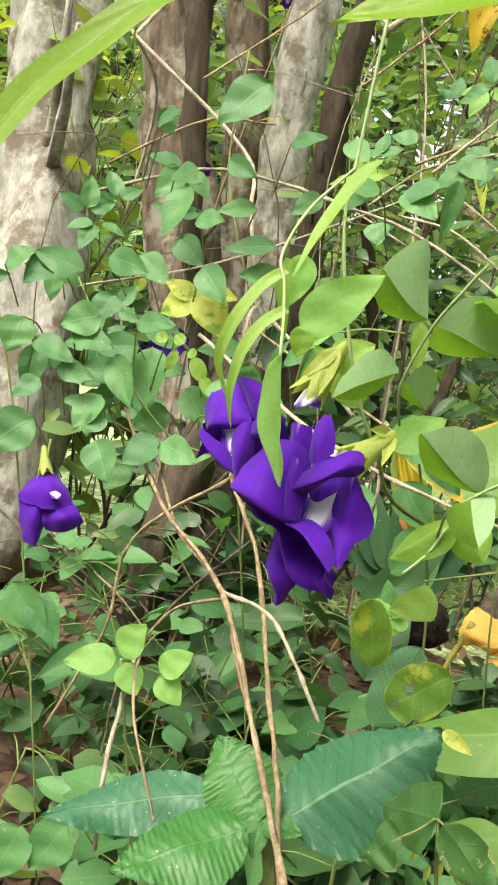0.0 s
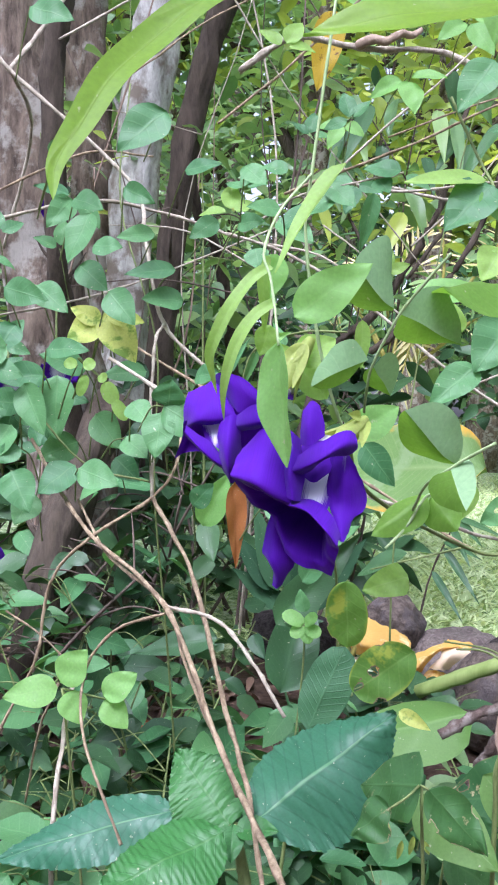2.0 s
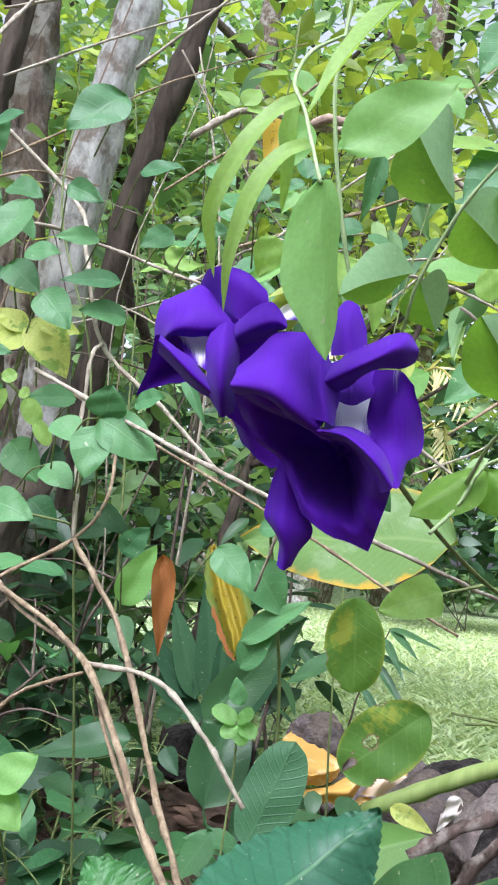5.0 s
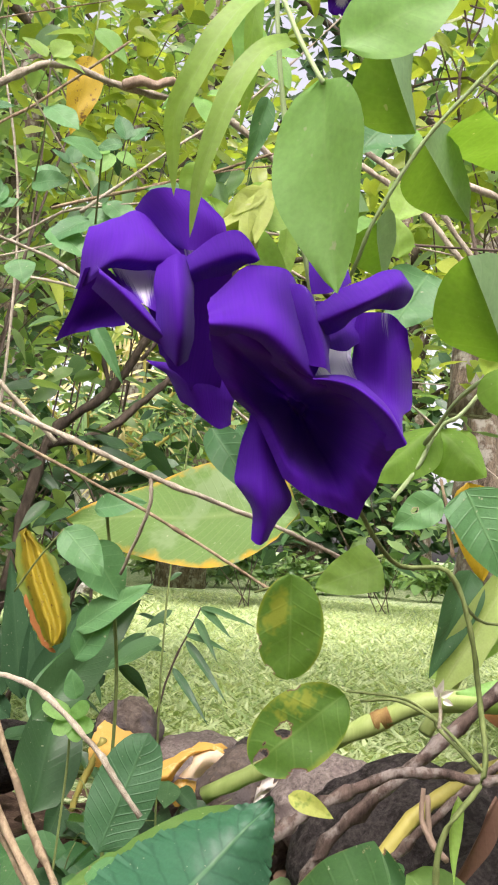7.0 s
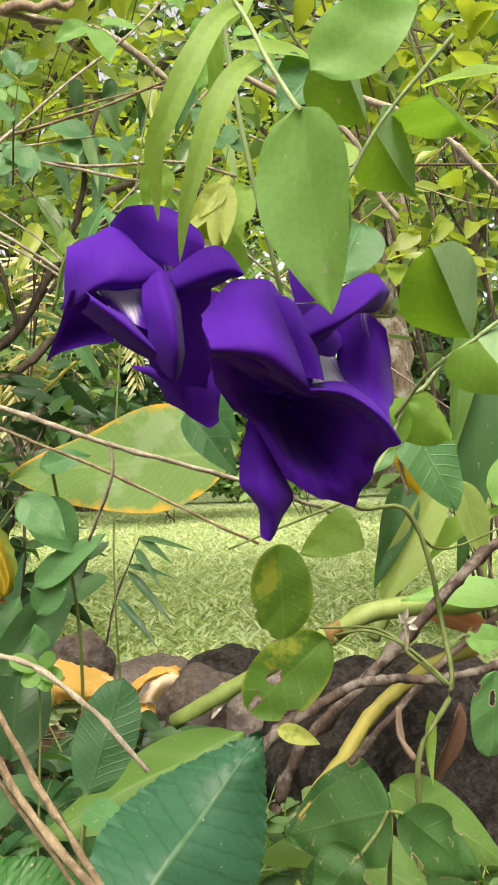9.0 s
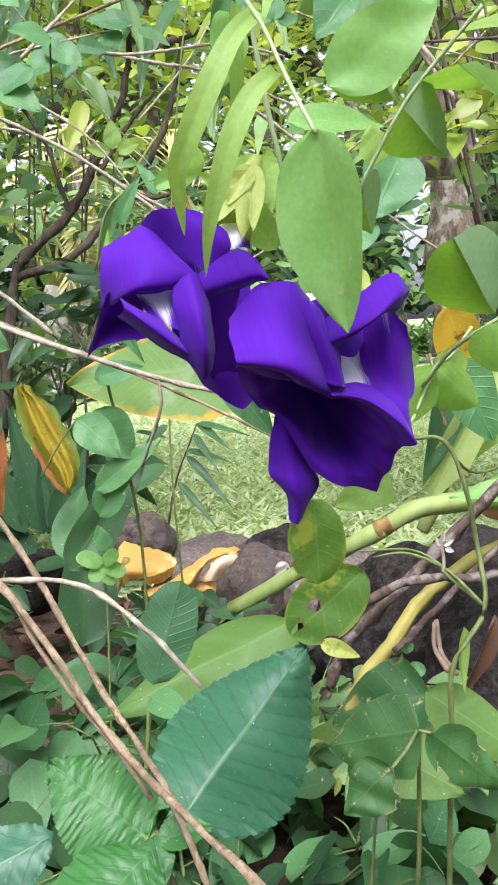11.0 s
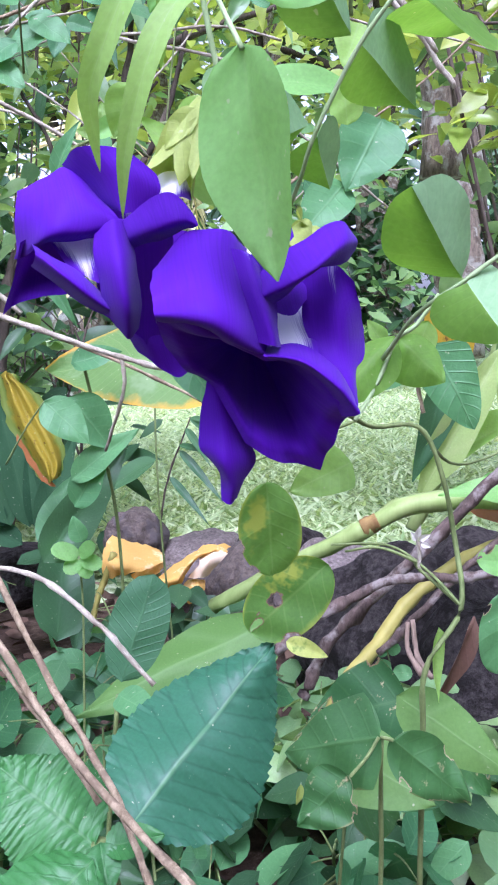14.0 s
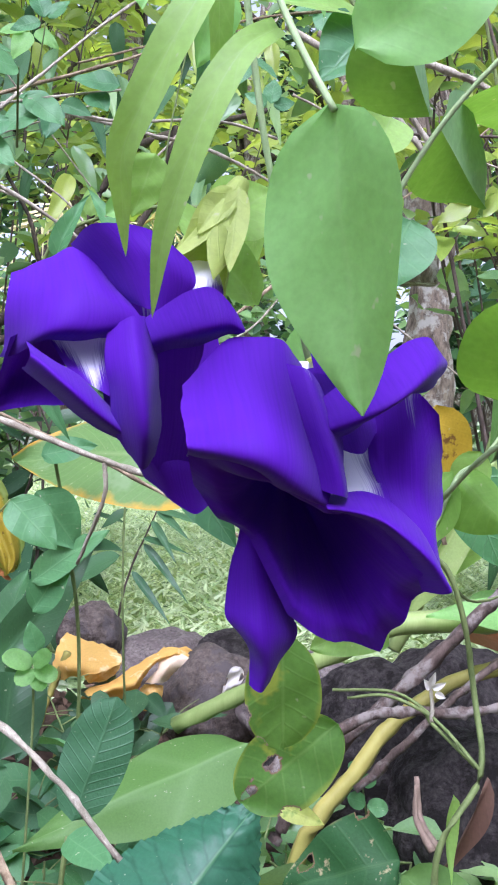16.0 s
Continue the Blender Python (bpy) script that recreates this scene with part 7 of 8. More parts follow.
# fine bare twigs crossing one another behind the vine
for k in range(16):
    q = Vector((rng.uniform(-0.16, 0.36), rng.uniform(0.52, 0.8), rng.uniform(0.34, 0.72)))
    a = rng.choice((-1, 1)) * rng.uniform(0.15, 0.9)
    e = q + Vector((math.cos(a), rng.uniform(-0.25, 0.25), math.sin(a))) * rng.uniform(0.18, 0.4)
    m = q.lerp(e, 0.5) + Vector((0, 0, rng.uniform(-0.03, 0.03)))
    twig = thing("dead_branch", q, "fine bare twig crossing the thicket", "branch", "dead branches")
    stem(twig, [q, q.lerp(m, 0.5) + Vector((0, 0, rng.uniform(-0.01, 0.01))), m, e], rng.uniform(0.0008, 0.0014), 0.0006, (TWIG_PALE, TWIG, TWIG_PALE)[k % 3])

# lone yellow leaf high in the thicket
yl = thing('climber_sprig', (0.179, 0.85, 0.742), 'climber sprig with one yellow leaf', 'plant')
stem(yl, [(0.189, 0.866, 0.838), (0.182, 0.849, 0.768), (0.179, 0.85, 0.739)], 0.001, 0.001, VINE, 'stem')
leaf(yl, (0.18, 0.85, 0.74), (0.166, 0.845, 0.659), 0.0349, (-0.11, -0.97, 0.2), YELLOW, 'ovate', 0.2, 0.12)
leaf(yl, (0.182, 0.849, 0.768), (0.21, 0.834, 0.737), 0.0233, (-0.11, -0.97, 0.2), PEA_LEAF, 'ovate', 0.25, 0.12)


# ---- the butterfly pea vine with its two open flowers
vine = thing('pea_vine', (0.031, 0.25, 0.34), 'twining butterfly pea vine with violet flowers, hanging before the thicket', 'vine')
stem(vine, [(0.028, 0.245, 0.498), (0.026, 0.234, 0.464), (0.023, 0.228, 0.443), (0.019, 0.227, 0.401), (0.018, 0.227, 0.386), (0.022, 0.227, 0.361), (0.028, 0.228, 0.341), (0.034, 0.231, 0.329)], 0.00045, 0.0005, PEA_STEM, 'stem')
stem(vine, [(0.034, 0.231, 0.329), (0.046, 0.243, 0.312), (0.1, 0.288, 0.289), (0.116, 0.283, 0.287), (0.122, 0.28, 0.273), (0.127, 0.28, 0.252), (0.122, 0.273, 0.234), (0.108, 0.273, 0.219), (0.109, 0.276, 0.192), (0.121, 0.295, 0.08)], 0.0006, 0.00095, VINE, 'stem')
stem(vine, [(0.097, 0.301, 0.252), (0.114, 0.295, 0.25), (0.121, 0.286, 0.243), (0.122, 0.273, 0.235)], 0.00038, 0.00052, VINE, 'stem')
stem(vine, [(0.068, 0.306, 0.278), (0.083, 0.294, 0.285), (0.098, 0.289, 0.29)], 0.0003, 0.00045, VINE, 'stem')
stem(vine, [(0.117, 0.282, 0.291), (0.118, 0.286, 0.304), (0.119, 0.29, 0.313)], 0.0006, 0.00045, TWIG, 'stem')
stem(vine, [(0.116, 0.283, 0.287), (0.141, 0.292, 0.272), (0.185, 0.297, 0.277)], 0.00052, 0.00038, VINE, 'stem')
leaf(vine, (0.024, 0.211, 0.4), (0.004, 0.203, 0.371), 0.0082, (-0.76, -0.5, 0.41), PEA_PALE, 'lance', 0.5, 0.1)
leaf(vine, (0.009, 0.219, 0.377), (0.006, 0.217, 0.364), 0.0084, (0.19, -0.93, 0.33), PEA_LEAF, 'ovate', 0.25, 0.12)
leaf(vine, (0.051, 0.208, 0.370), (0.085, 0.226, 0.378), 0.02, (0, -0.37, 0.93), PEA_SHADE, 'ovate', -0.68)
leaf(vine, (0.02, 0.236, 0.35), (0.031, 0.237, 0.358), 0.0116, (-0.04, -0.91, 0.4), PEA_PALE, 'ovate', 0.25, 0.12)
leaf(vine, (0.03, 0.24, 0.34), (0.015, 0.242, 0.356), 0.0109, (-0.04, -0.91, 0.4), PEA_PALE, 'ovate', 0.25, 0.12)
leaf(vine, (0.075, 0.234, 0.317), (0.072, 0.237, 0.306), 0.0079, (-0.69, -0.64, 0.34), PEA_PALE, 'ovate', 0.4, 0.12)
leaf(vine, (0.077, 0.233, 0.386), (0.078, 0.208, 0.382), 0.0091, (-0.42, -0.63, 0.66), PEA_PALE, 'ovate', 0.3, 0.12)
leaf(vine, (0.121, 0.282, 0.31), (0.128, 0.272, 0.286), 0.0190, (-0.48, -0.86, 0.15), HERB_VEINED, 'heart', 0.15, 0.12)
leaf(vine, (0.116, 0.286, 0.307), (0.105, 0.294, 0.298), 0.0117, (-0.45, -0.82, 0.34), HERB, 'ovate', 0.2, 0.1, holes=((.5, .2, .1),))
leaf(vine, (0.04, 0.244, 0.329), (0.056, 0.25, 0.34), 0.0119, (-0.05, -0.87, 0.49), PEA_LEAF, 'ovate', 0.25, 0.12)
leaf(vine, (0.041, 0.247, 0.285), (0.043, 0.249, 0.264), 0.0136, (-0.49, -0.87, 0.08), MOTTLED, 'oval', 0.12, 0.05, holes=((.62, 1, .1), (.9, .9, .08)))
leaf(vine, (0.073, 0.27, 0.257), (0.056, 0.282, 0.239), 0.0185, (-0.46, -0.84, 0.29), MOTTLED, 'oval', 0.15, 0.05, holes=((.6, .25, .12), (.92, .1, .16), (.72, -1, .12), (.3, 1, .08)))
leaf(vine, (0.058, 0.24, 0.288), (0.045, 0.244, 0.283), 0.0107, (-0.46, -0.84, 0.29), PEA_PALE, 'heart', 0.2, 0.12)
leaf(vine, (0.048, 0.268, 0.367), (0.049, 0.269, 0.351), 0.0060, (0.01, -0.99, 0.12), PEA_PALE, 'ovate', 0.25, 0.12)
leaf(vine, (0.061, 0.304, 0.418), (0.058, 0.308, 0.396), 0.0078, (0.01, -0.99, 0.12), HERB, 'lance', 0.4, 0.12)
leaf(vine, (0.026, 0.284, 0.358), (0.022, 0.287, 0.367), 0.0044, (0.01, -0.99, 0.12), HERB, 'lance', 0.4, 0.12)
leaf(vine, (0.018, 0.291, 0.357), (0.013, 0.296, 0.341), 0.0034, (0.01, -0.99, 0.12), HERB, 'lance', 0.4, 0.12)
leaf(vine, (0.067, 0.32, 0.325), (0.078, 0.313, 0.309), 0.0130, (-0.57, -0.8, 0.15), HERB, 'ovate', 0.2, 0.12)
stem(vine, [(0.013, 0.296, 0.341), (0.017, 0.291, 0.357), (0.031, 0.281, 0.363), (0.044, 0.271, 0.363)], 0.00038, 0.00038, VINE, 'stem')

long_blade(vine, [(0.004, 0.2025, 0.3711), (-0.0008, 0.2016, 0.3671), (-0.0054, 0.2011, 0.3603), (-0.0083, 0.2032, 0.3533), (-0.0092, 0.2064, 0.3485), (-0.008, 0.2088, 0.3442), (-0.0064, 0.2112, 0.3392)], 0.0043, (-0.72, -0.62, -0.31), PEA_PALE)
long_blade(vine, [(0.0051, 0.2003, 0.3621), (0.0004, 0.1993, 0.3585), (-0.0032, 0.1994, 0.3528), (-0.0051, 0.2011, 0.3464), (-0.0057, 0.2044, 0.3397), (-0.0047, 0.2084, 0.3326)], 0.0041, (-0.74, -0.62, -0.27), PEA_PALE)
long_blade(vine, [(0.0045, 0.2093, 0.3745), (0.0037, 0.2094, 0.3686), (0.0047, 0.2112, 0.3622), (0.0057, 0.2152, 0.3549)], 0.0035, (0.02, -0.89, -0.45), PEA_PALE)
stem(vine, [(0.019, 0.227, 0.401), (0.008, 0.214, 0.387), (0.0027, 0.2046, 0.3747), (0.0038, 0.2009, 0.3682), (0.0045, 0.1966, 0.3599), (0.0046, 0.1905, 0.3509)], 0.0004, 0.00035, PEA_STEM, 'stem')
leaf(vine, (0.0047, 0.1909, 0.3517), (0.0071, 0.1892, 0.3227), 0.0165, (-0.84, -0.32, -0.44), PEA_LEAF, 'ovate', 0.3, 0.04)
folded_leaf(vine, [(0.0266, 0.2069, 0.3744), (0.0319, 0.2091, 0.369), (0.0364, 0.2113, 0.3655), (0.0399, 0.2135, 0.3642)], [(0.0266, 0.2069, 0.3744), (0.0302, 0.2099, 0.3795), (0.035, 0.2117, 0.3824), (0.0377, 0.2128, 0.3816), (0.039, 0.2136, 0.3735), (0.0399, 0.2135, 0.3643)], [(0.0266, 0.2069, 0.3744), (0.0265, 0.2117, 0.3724), (0.027, 0.2158, 0.3676), (0.0301, 0.2171, 0.3646), (0.0346, 0.216, 0.3636), (0.0398, 0.2135, 0.364)])
folded_leaf(vine, [(0.0641, 0.2243, 0.3569), (0.0566, 0.2207, 0.3585), (0.0485, 0.217, 0.3614), (0.0414, 0.2132, 0.3629)], [(0.0641, 0.2243, 0.3569), (0.0627, 0.2234, 0.3631), (0.0582, 0.2221, 0.3707), (0.0535, 0.2199, 0.3721), (0.0475, 0.2167, 0.3699), (0.0416, 0.213, 0.3632)], [(0.0641, 0.2243, 0.3569), (0.0595, 0.2248, 0.3574), (0.0529, 0.2251, 0.3567), (0.0469, 0.2235, 0.3568), (0.0422, 0.2198, 0.3584), (0.0413, 0.2132, 0.3627)])
folded_leaf(vine, [(0.0197, 0.2176, 0.3426), (0.0249, 0.2184, 0.3459), (0.0304, 0.2193, 0.3485), (0.0357, 0.2203, 0.3508)], [(0.0197, 0.2176, 0.3426), (0.0219, 0.2197, 0.3484), (0.0257, 0.2206, 0.3536), (0.0307, 0.2204, 0.3559), (0.0337, 0.2204, 0.3541), (0.0357, 0.2203, 0.351)], [(0.0197, 0.2176, 0.3426), (0.0234, 0.2201, 0.3423), (0.0276, 0.2216, 0.3432), (0.0309, 0.222, 0.3455), (0.0336, 0.2214, 0.3485), (0.0356, 0.2204, 0.3506)])
folded_leaf(vine, [(0.0449, 0.2271, 0.3416), (0.0418, 0.2247, 0.3452), (0.0394, 0.2224, 0.3469), (0.0373, 0.22, 0.3488)], [(0.0449, 0.2271, 0.3416), (0.0462, 0.2268, 0.3455), (0.0467, 0.2258, 0.3495), (0.0449, 0.2243, 0.3525), (0.0415, 0.2221, 0.3532), (0.0373, 0.22, 0.3491)], [(0.0449, 0.2271, 0.3416), (0.0402, 0.2292, 0.3436), (0.0378, 0.2295, 0.3458), (0.0372, 0.2278, 0.3478), (0.0371, 0.2244, 0.3488), (0.0372, 0.2201, 0.3487)])
folded_leaf(vine, [(0.039, 0.1986, 0.3374), (0.0453, 0.2007, 0.3317), (0.0514, 0.2031, 0.3265), (0.0567, 0.2059, 0.324)], [(0.039, 0.1986, 0.3374), (0.0472, 0.2002, 0.34), (0.0537, 0.2017, 0.3375), (0.0566, 0.2037, 0.3321), (0.0573, 0.2051, 0.3271), (0.0568, 0.2058, 0.3241)], [(0.039, 0.1986, 0.3374), (0.0398, 0.2049, 0.3355), (0.0416, 0.2095, 0.3304), (0.0456, 0.2106, 0.3268), (0.0515, 0.2086, 0.3247), (0.0567, 0.2059, 0.324)])
folded_leaf(vine, [(0.0542, 0.1932, 0.3133), (0.0535, 0.196, 0.3166), (0.0532, 0.1986, 0.3198), (0.053, 0.2012, 0.323)], [(0.0542, 0.1932, 0.3133), (0.0573, 0.1952, 0.3186), (0.058, 0.1978, 0.3235), (0.057, 0.2, 0.3258), (0.0551, 0.201, 0.3251), (0.0531, 0.2011, 0.3232)], [(0.0542, 0.1932, 0.3133), (0.0535, 0.1981, 0.3128), (0.0508, 0.2033, 0.3142), (0.049, 0.206, 0.3173), (0.0498, 0.2049, 0.3207), (0.0529, 0.2013, 0.3228)])
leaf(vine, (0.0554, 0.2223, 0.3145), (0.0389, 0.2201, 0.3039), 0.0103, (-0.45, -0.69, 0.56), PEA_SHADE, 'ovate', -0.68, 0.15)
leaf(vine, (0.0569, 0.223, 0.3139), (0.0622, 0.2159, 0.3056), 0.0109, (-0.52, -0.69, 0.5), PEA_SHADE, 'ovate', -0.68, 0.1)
leaf(vine, (0.0794, 0.265, 0.3639), (0.0776, 0.2641, 0.374), 0.0085, (-0.51, -0.79, -0.35), PEA_PALE, 'ovate', 0.2, 0.1)
leaf(vine, (0.0123, 0.2409, 0.3606), (0.01, 0.2432, 0.3515), 0.0075, (-0.26, -0.89, -0.38), PEA_PALE, 'ovate', 0.2, 0.1)
stem(vine, [(0.0496, 0.2005, 0.3773), (0.0455, 0.2062, 0.3706), (0.041, 0.2123, 0.3625), (0.037, 0.22, 0.3499), (0.0373, 0.2252, 0.3434), (0.0399, 0.235, 0.3367)], 0.0004, 0.0004, PEA_STEM, 'stem')
stem(vine, [(0.0608, 0.1929, 0.3305), (0.056, 0.1989, 0.3261), (0.0531, 0.2024, 0.323), (0.0503, 0.2107, 0.3181), (0.0508, 0.2204, 0.3103)], 0.0004, 0.0004, PEA_STEM, 'stem')
stem(vine, [(0.0609, 0.216, 0.3218), (0.0571, 0.2182, 0.3163), (0.0537, 0.2198, 0.3137), (0.0493, 0.2205, 0.3058), (0.0431, 0.2193, 0.2997)], 0.0004, 0.0004, PEA_STEM, 'stem')
leaf(vine, (0.0081, 0.1916, 0.3577), (0.0243, 0.1848, 0.3706), 0.0116, (-0.12, -0.97, 0.22), PEA_LEAF, 'ovate', 0.15, 0.08)
leaf(vine, (0.0041, 0.2597, 0.3336), (0.0028, 0.2664, 0.3487), 0.0053, (-0.73, -0.65, -0.19), PEA_SHADE, 'lance', 0.5, 0.3)
leaf(vine, (0.0044, 0.2591, 0.3472), (0.0079, 0.2563, 0.3579), 0.0043, (-0.8, -0.55, -0.24), HERB, 'lance', 0.6, 0.3)
leaf(vine, (0.012, 0.2571, 0.3546), (0.0211, 0.2529, 0.3606), 0.0047, (-0.48, -0.87, 0.11), PEA_LEAF, 'lance', 0.6, 0.2)
leaf(vine, (0.0282, 0.2613, 0.3143), (0.034, 0.2513, 0.3003), 0.0090, (-0.38, -0.93, -0.03), HERB, 'ovate', 0.35, 0.1)
leaf(vine, (-0.0013, 0.2558, 0.3301), (0.0035, 0.2506, 0.3188), 0.0037, (-0.21, -0.96, -0.2), HERB, 'lance', 0.5, 0.2)

# the flowers
front = flower_at(vine, (0.027, 0.2233, 0.3378), 'large violet flower with a white throat')
cup(front, (0.0247, 0.2235, 0.3142), [(-0.0027, 0.2044, 0.3196), (0.0012, 0.199, 0.3183), (0.0054, 0.1978, 0.316), (0.011, 0.1984, 0.3136), (0.016, 0.1967, 0.3136), (0.0194, 0.1938, 0.3106), (0.0217, 0.1916, 0.3058), (0.0235, 0.1981, 0.3016), (0.024, 0.2016, 0.2982), (0.0241, 0.2043, 0.2948), (0.0179, 0.2051, 0.2964), (0.0121, 0.2066, 0.2999), (0.0094, 0.2105, 0.3085), (0.005, 0.2105, 0.3113), (0.0005, 0.2083, 0.3149)], 2)
patch(front, [[(0.0014, 0.2127, 0.3261), (0.0061, 0.2102, 0.3312), (0.0108, 0.2084, 0.3318), (0.0159, 0.2093, 0.3288)], [(-0.0015, 0.2078, 0.3227), (0.0037, 0.2044, 0.3258), (0.0082, 0.2028, 0.3258), (0.0156, 0.206, 0.3232)], [(-0.0029, 0.2044, 0.3203), (0.0013, 0.1986, 0.3206), (0.0058, 0.1973, 0.3189), (0.0131, 0.2004, 0.3167)], [(-0.003, 0.2035, 0.319), (0.001, 0.1981, 0.3177), (0.0052, 0.197, 0.3154), (0.0111, 0.1985, 0.3131)], [(-0.0009, 0.2083, 0.3182), (0.0034, 0.2037, 0.3174), (0.0078, 0.2025, 0.3149), (0.0127, 0.2022, 0.3128)]], 'hood_petal', -0.2, 1)
patch(front, [[(0.0119, 0.2001, 0.3143), (0.0171, 0.1983, 0.3142), (0.021, 0.1953, 0.311), (0.0229, 0.1932, 0.3061)], [(0.0107, 0.1975, 0.3132), (0.0145, 0.1932, 0.3118), (0.0178, 0.1904, 0.3085), (0.0207, 0.19, 0.3048)], [(0.0145, 0.2006, 0.3123), (0.0171, 0.1967, 0.3106), (0.0191, 0.1943, 0.3077), (0.0212, 0.1942, 0.3038)]], 'rolled_rim', -0.1, 2)
patch(front, [[(0.0096, 0.2123, 0.3102), (0.0109, 0.2127, 0.3111), (0.0121, 0.2105, 0.3088)], [(0.0081, 0.2131, 0.3018), (0.0098, 0.2092, 0.3018), (0.0143, 0.21, 0.3006)], [(0.008, 0.2125, 0.2988), (0.0093, 0.2079, 0.2976), (0.0153, 0.2091, 0.2972)], [(0.0103, 0.2123, 0.2949), (0.0109, 0.2091, 0.2933), (0.0142, 0.2101, 0.2936)], [(0.0106, 0.2119, 0.2903), (0.0115, 0.2105, 0.2901), (0.013, 0.211, 0.2906)]], 'fin_petal', -0.05, 3)
patch(front, [[(0.0228, 0.2051, 0.3264), (0.0253, 0.201, 0.3261), (0.0271, 0.1976, 0.3232)], [(0.0221, 0.2049, 0.3223), (0.0246, 0.199, 0.32), (0.0295, 0.1996, 0.3192)], [(0.0216, 0.2037, 0.3174), (0.025, 0.1989, 0.3134), (0.0316, 0.2017, 0.3149)], [(0.0217, 0.1992, 0.3118), (0.0236, 0.1958, 0.3089), (0.0276, 0.1985, 0.3101)], [(0.0218, 0.1949, 0.3051), (0.0227, 0.1936, 0.3047), (0.0241, 0.1949, 0.3067)]], 'side_petal', 0.05, 4)
patch(front, [[(0.0114, 0.2032, 0.3234), (0.0153, 0.2012, 0.3271), (0.0195, 0.1993, 0.3295), (0.0243, 0.1983, 0.3321), (0.0268, 0.1987, 0.3312)], [(0.0105, 0.1996, 0.3208), (0.0135, 0.195, 0.323), (0.0175, 0.1932, 0.3254), (0.0226, 0.1942, 0.3281), (0.0265, 0.197, 0.3288)], [(0.0139, 0.2017, 0.32), (0.0166, 0.1994, 0.3221), (0.0205, 0.1987, 0.3248), (0.0247, 0.1982, 0.3254), (0.0272, 0.1992, 0.3271)]], 'wing_petal', -0.1, 5)
patch(front, [[(0.0152, 0.2083, 0.3364), (0.0176, 0.2082, 0.3388), (0.0196, 0.2066, 0.3378)], [(0.0146, 0.207, 0.3328), (0.016, 0.2033, 0.3329), (0.0202, 0.2049, 0.3333)], [(0.0146, 0.2057, 0.3274), (0.016, 0.2019, 0.3276), (0.0203, 0.2032, 0.3303)]], 'wing_petal', -0.1, 6)
patch(front, [[(0.0104, 0.2069, 0.3292), (0.0118, 0.2034, 0.3279), (0.0141, 0.2039, 0.3259)], [(0.0094, 0.2019, 0.3221), (0.0105, 0.1975, 0.3205), (0.0149, 0.2013, 0.3203)], [(0.0095, 0.1986, 0.3157), (0.0112, 0.196, 0.3146), (0.0142, 0.1982, 0.3143)]], 'keel_petal', 0.0, 7)
patch(front, [[(0.0184, 0.219, 0.3292), (0.0235, 0.216, 0.3304), (0.0272, 0.2129, 0.328)], [(0.0175, 0.2142, 0.3216), (0.0218, 0.2116, 0.3213), (0.0254, 0.2093, 0.3211)], [(0.0128, 0.202, 0.314), (0.0167, 0.1996, 0.3135), (0.0207, 0.1975, 0.3113)]], 'throat', 0.86, 8)
patch(front, [[(0.0169, 0.2134, 0.3279), (0.0202, 0.2099, 0.3288), (0.0248, 0.2083, 0.3286)], [(0.0155, 0.2091, 0.3238), (0.0183, 0.204, 0.3231), (0.0232, 0.2053, 0.3243)], [(0.0152, 0.2045, 0.3201), (0.0175, 0.2007, 0.3186), (0.022, 0.2031, 0.3208)]], 'wing_fold', -0.2, 12)
calyx(front, (0.0371, 0.2241, 0.3348), (0.0239, 0.214, 0.3258))
leaf(front, (0.0361, 0.2223, 0.3344), (0.026, 0.2168, 0.3302), 0.0037, (-0.29, -0.93, 0.21), CALYX, 'lance', 0.5, -0.2, name='bract')
leaf(front, (0.0366, 0.2222, 0.3344), (0.0336, 0.2153, 0.3261), 0.0037, (-0.3, -0.93, 0.22), CALYX, 'lance', 0.5, -0.2, name='bract')
leaf(front, (0.0353, 0.2224, 0.3351), (0.0287, 0.2165, 0.3356), 0.0037, (-0.29, -0.94, 0.2), CALYX, 'lance', 0.5, -0.2, name='bract')
side = flower_at(vine, (0.0179, 0.2307, 0.3528), 'violet flower turned to its side')
patch(side, [[(-0.0118, 0.2333, 0.34), (-0.0077, 0.2305, 0.3419), (-0.0043, 0.2291, 0.3434), (-0.0002, 0.2263, 0.3382)], [(-0.0127, 0.2311, 0.3361), (-0.0089, 0.2253, 0.3371), (-0.0048, 0.2228, 0.3372), (-0.0005, 0.2216, 0.3351)], [(-0.0125, 0.2329, 0.3308), (-0.0102, 0.2232, 0.3325), (-0.0052, 0.2214, 0.3328), (-0.0001, 0.2206, 0.3333)], [(-0.0123, 0.2352, 0.329), (-0.0108, 0.2259, 0.3307), (-0.0068, 0.2233, 0.3311), (-0.0026, 0.2229, 0.3314)]], 'banner_petal', -0.2, 1)
patch(side, [[(-0.0129, 0.2286, 0.3316), (-0.0092, 0.2303, 0.3327), (-0.0056, 0.2294, 0.3304)], [(-0.0125, 0.2345, 0.3273), (-0.0091, 0.2375, 0.3281), (-0.0044, 0.2317, 0.3271)], [(-0.0145, 0.2374, 0.3203), (-0.0107, 0.2367, 0.3231), (-0.0053, 0.2283, 0.3236)]], 'banner_petal', -0.1, 2)
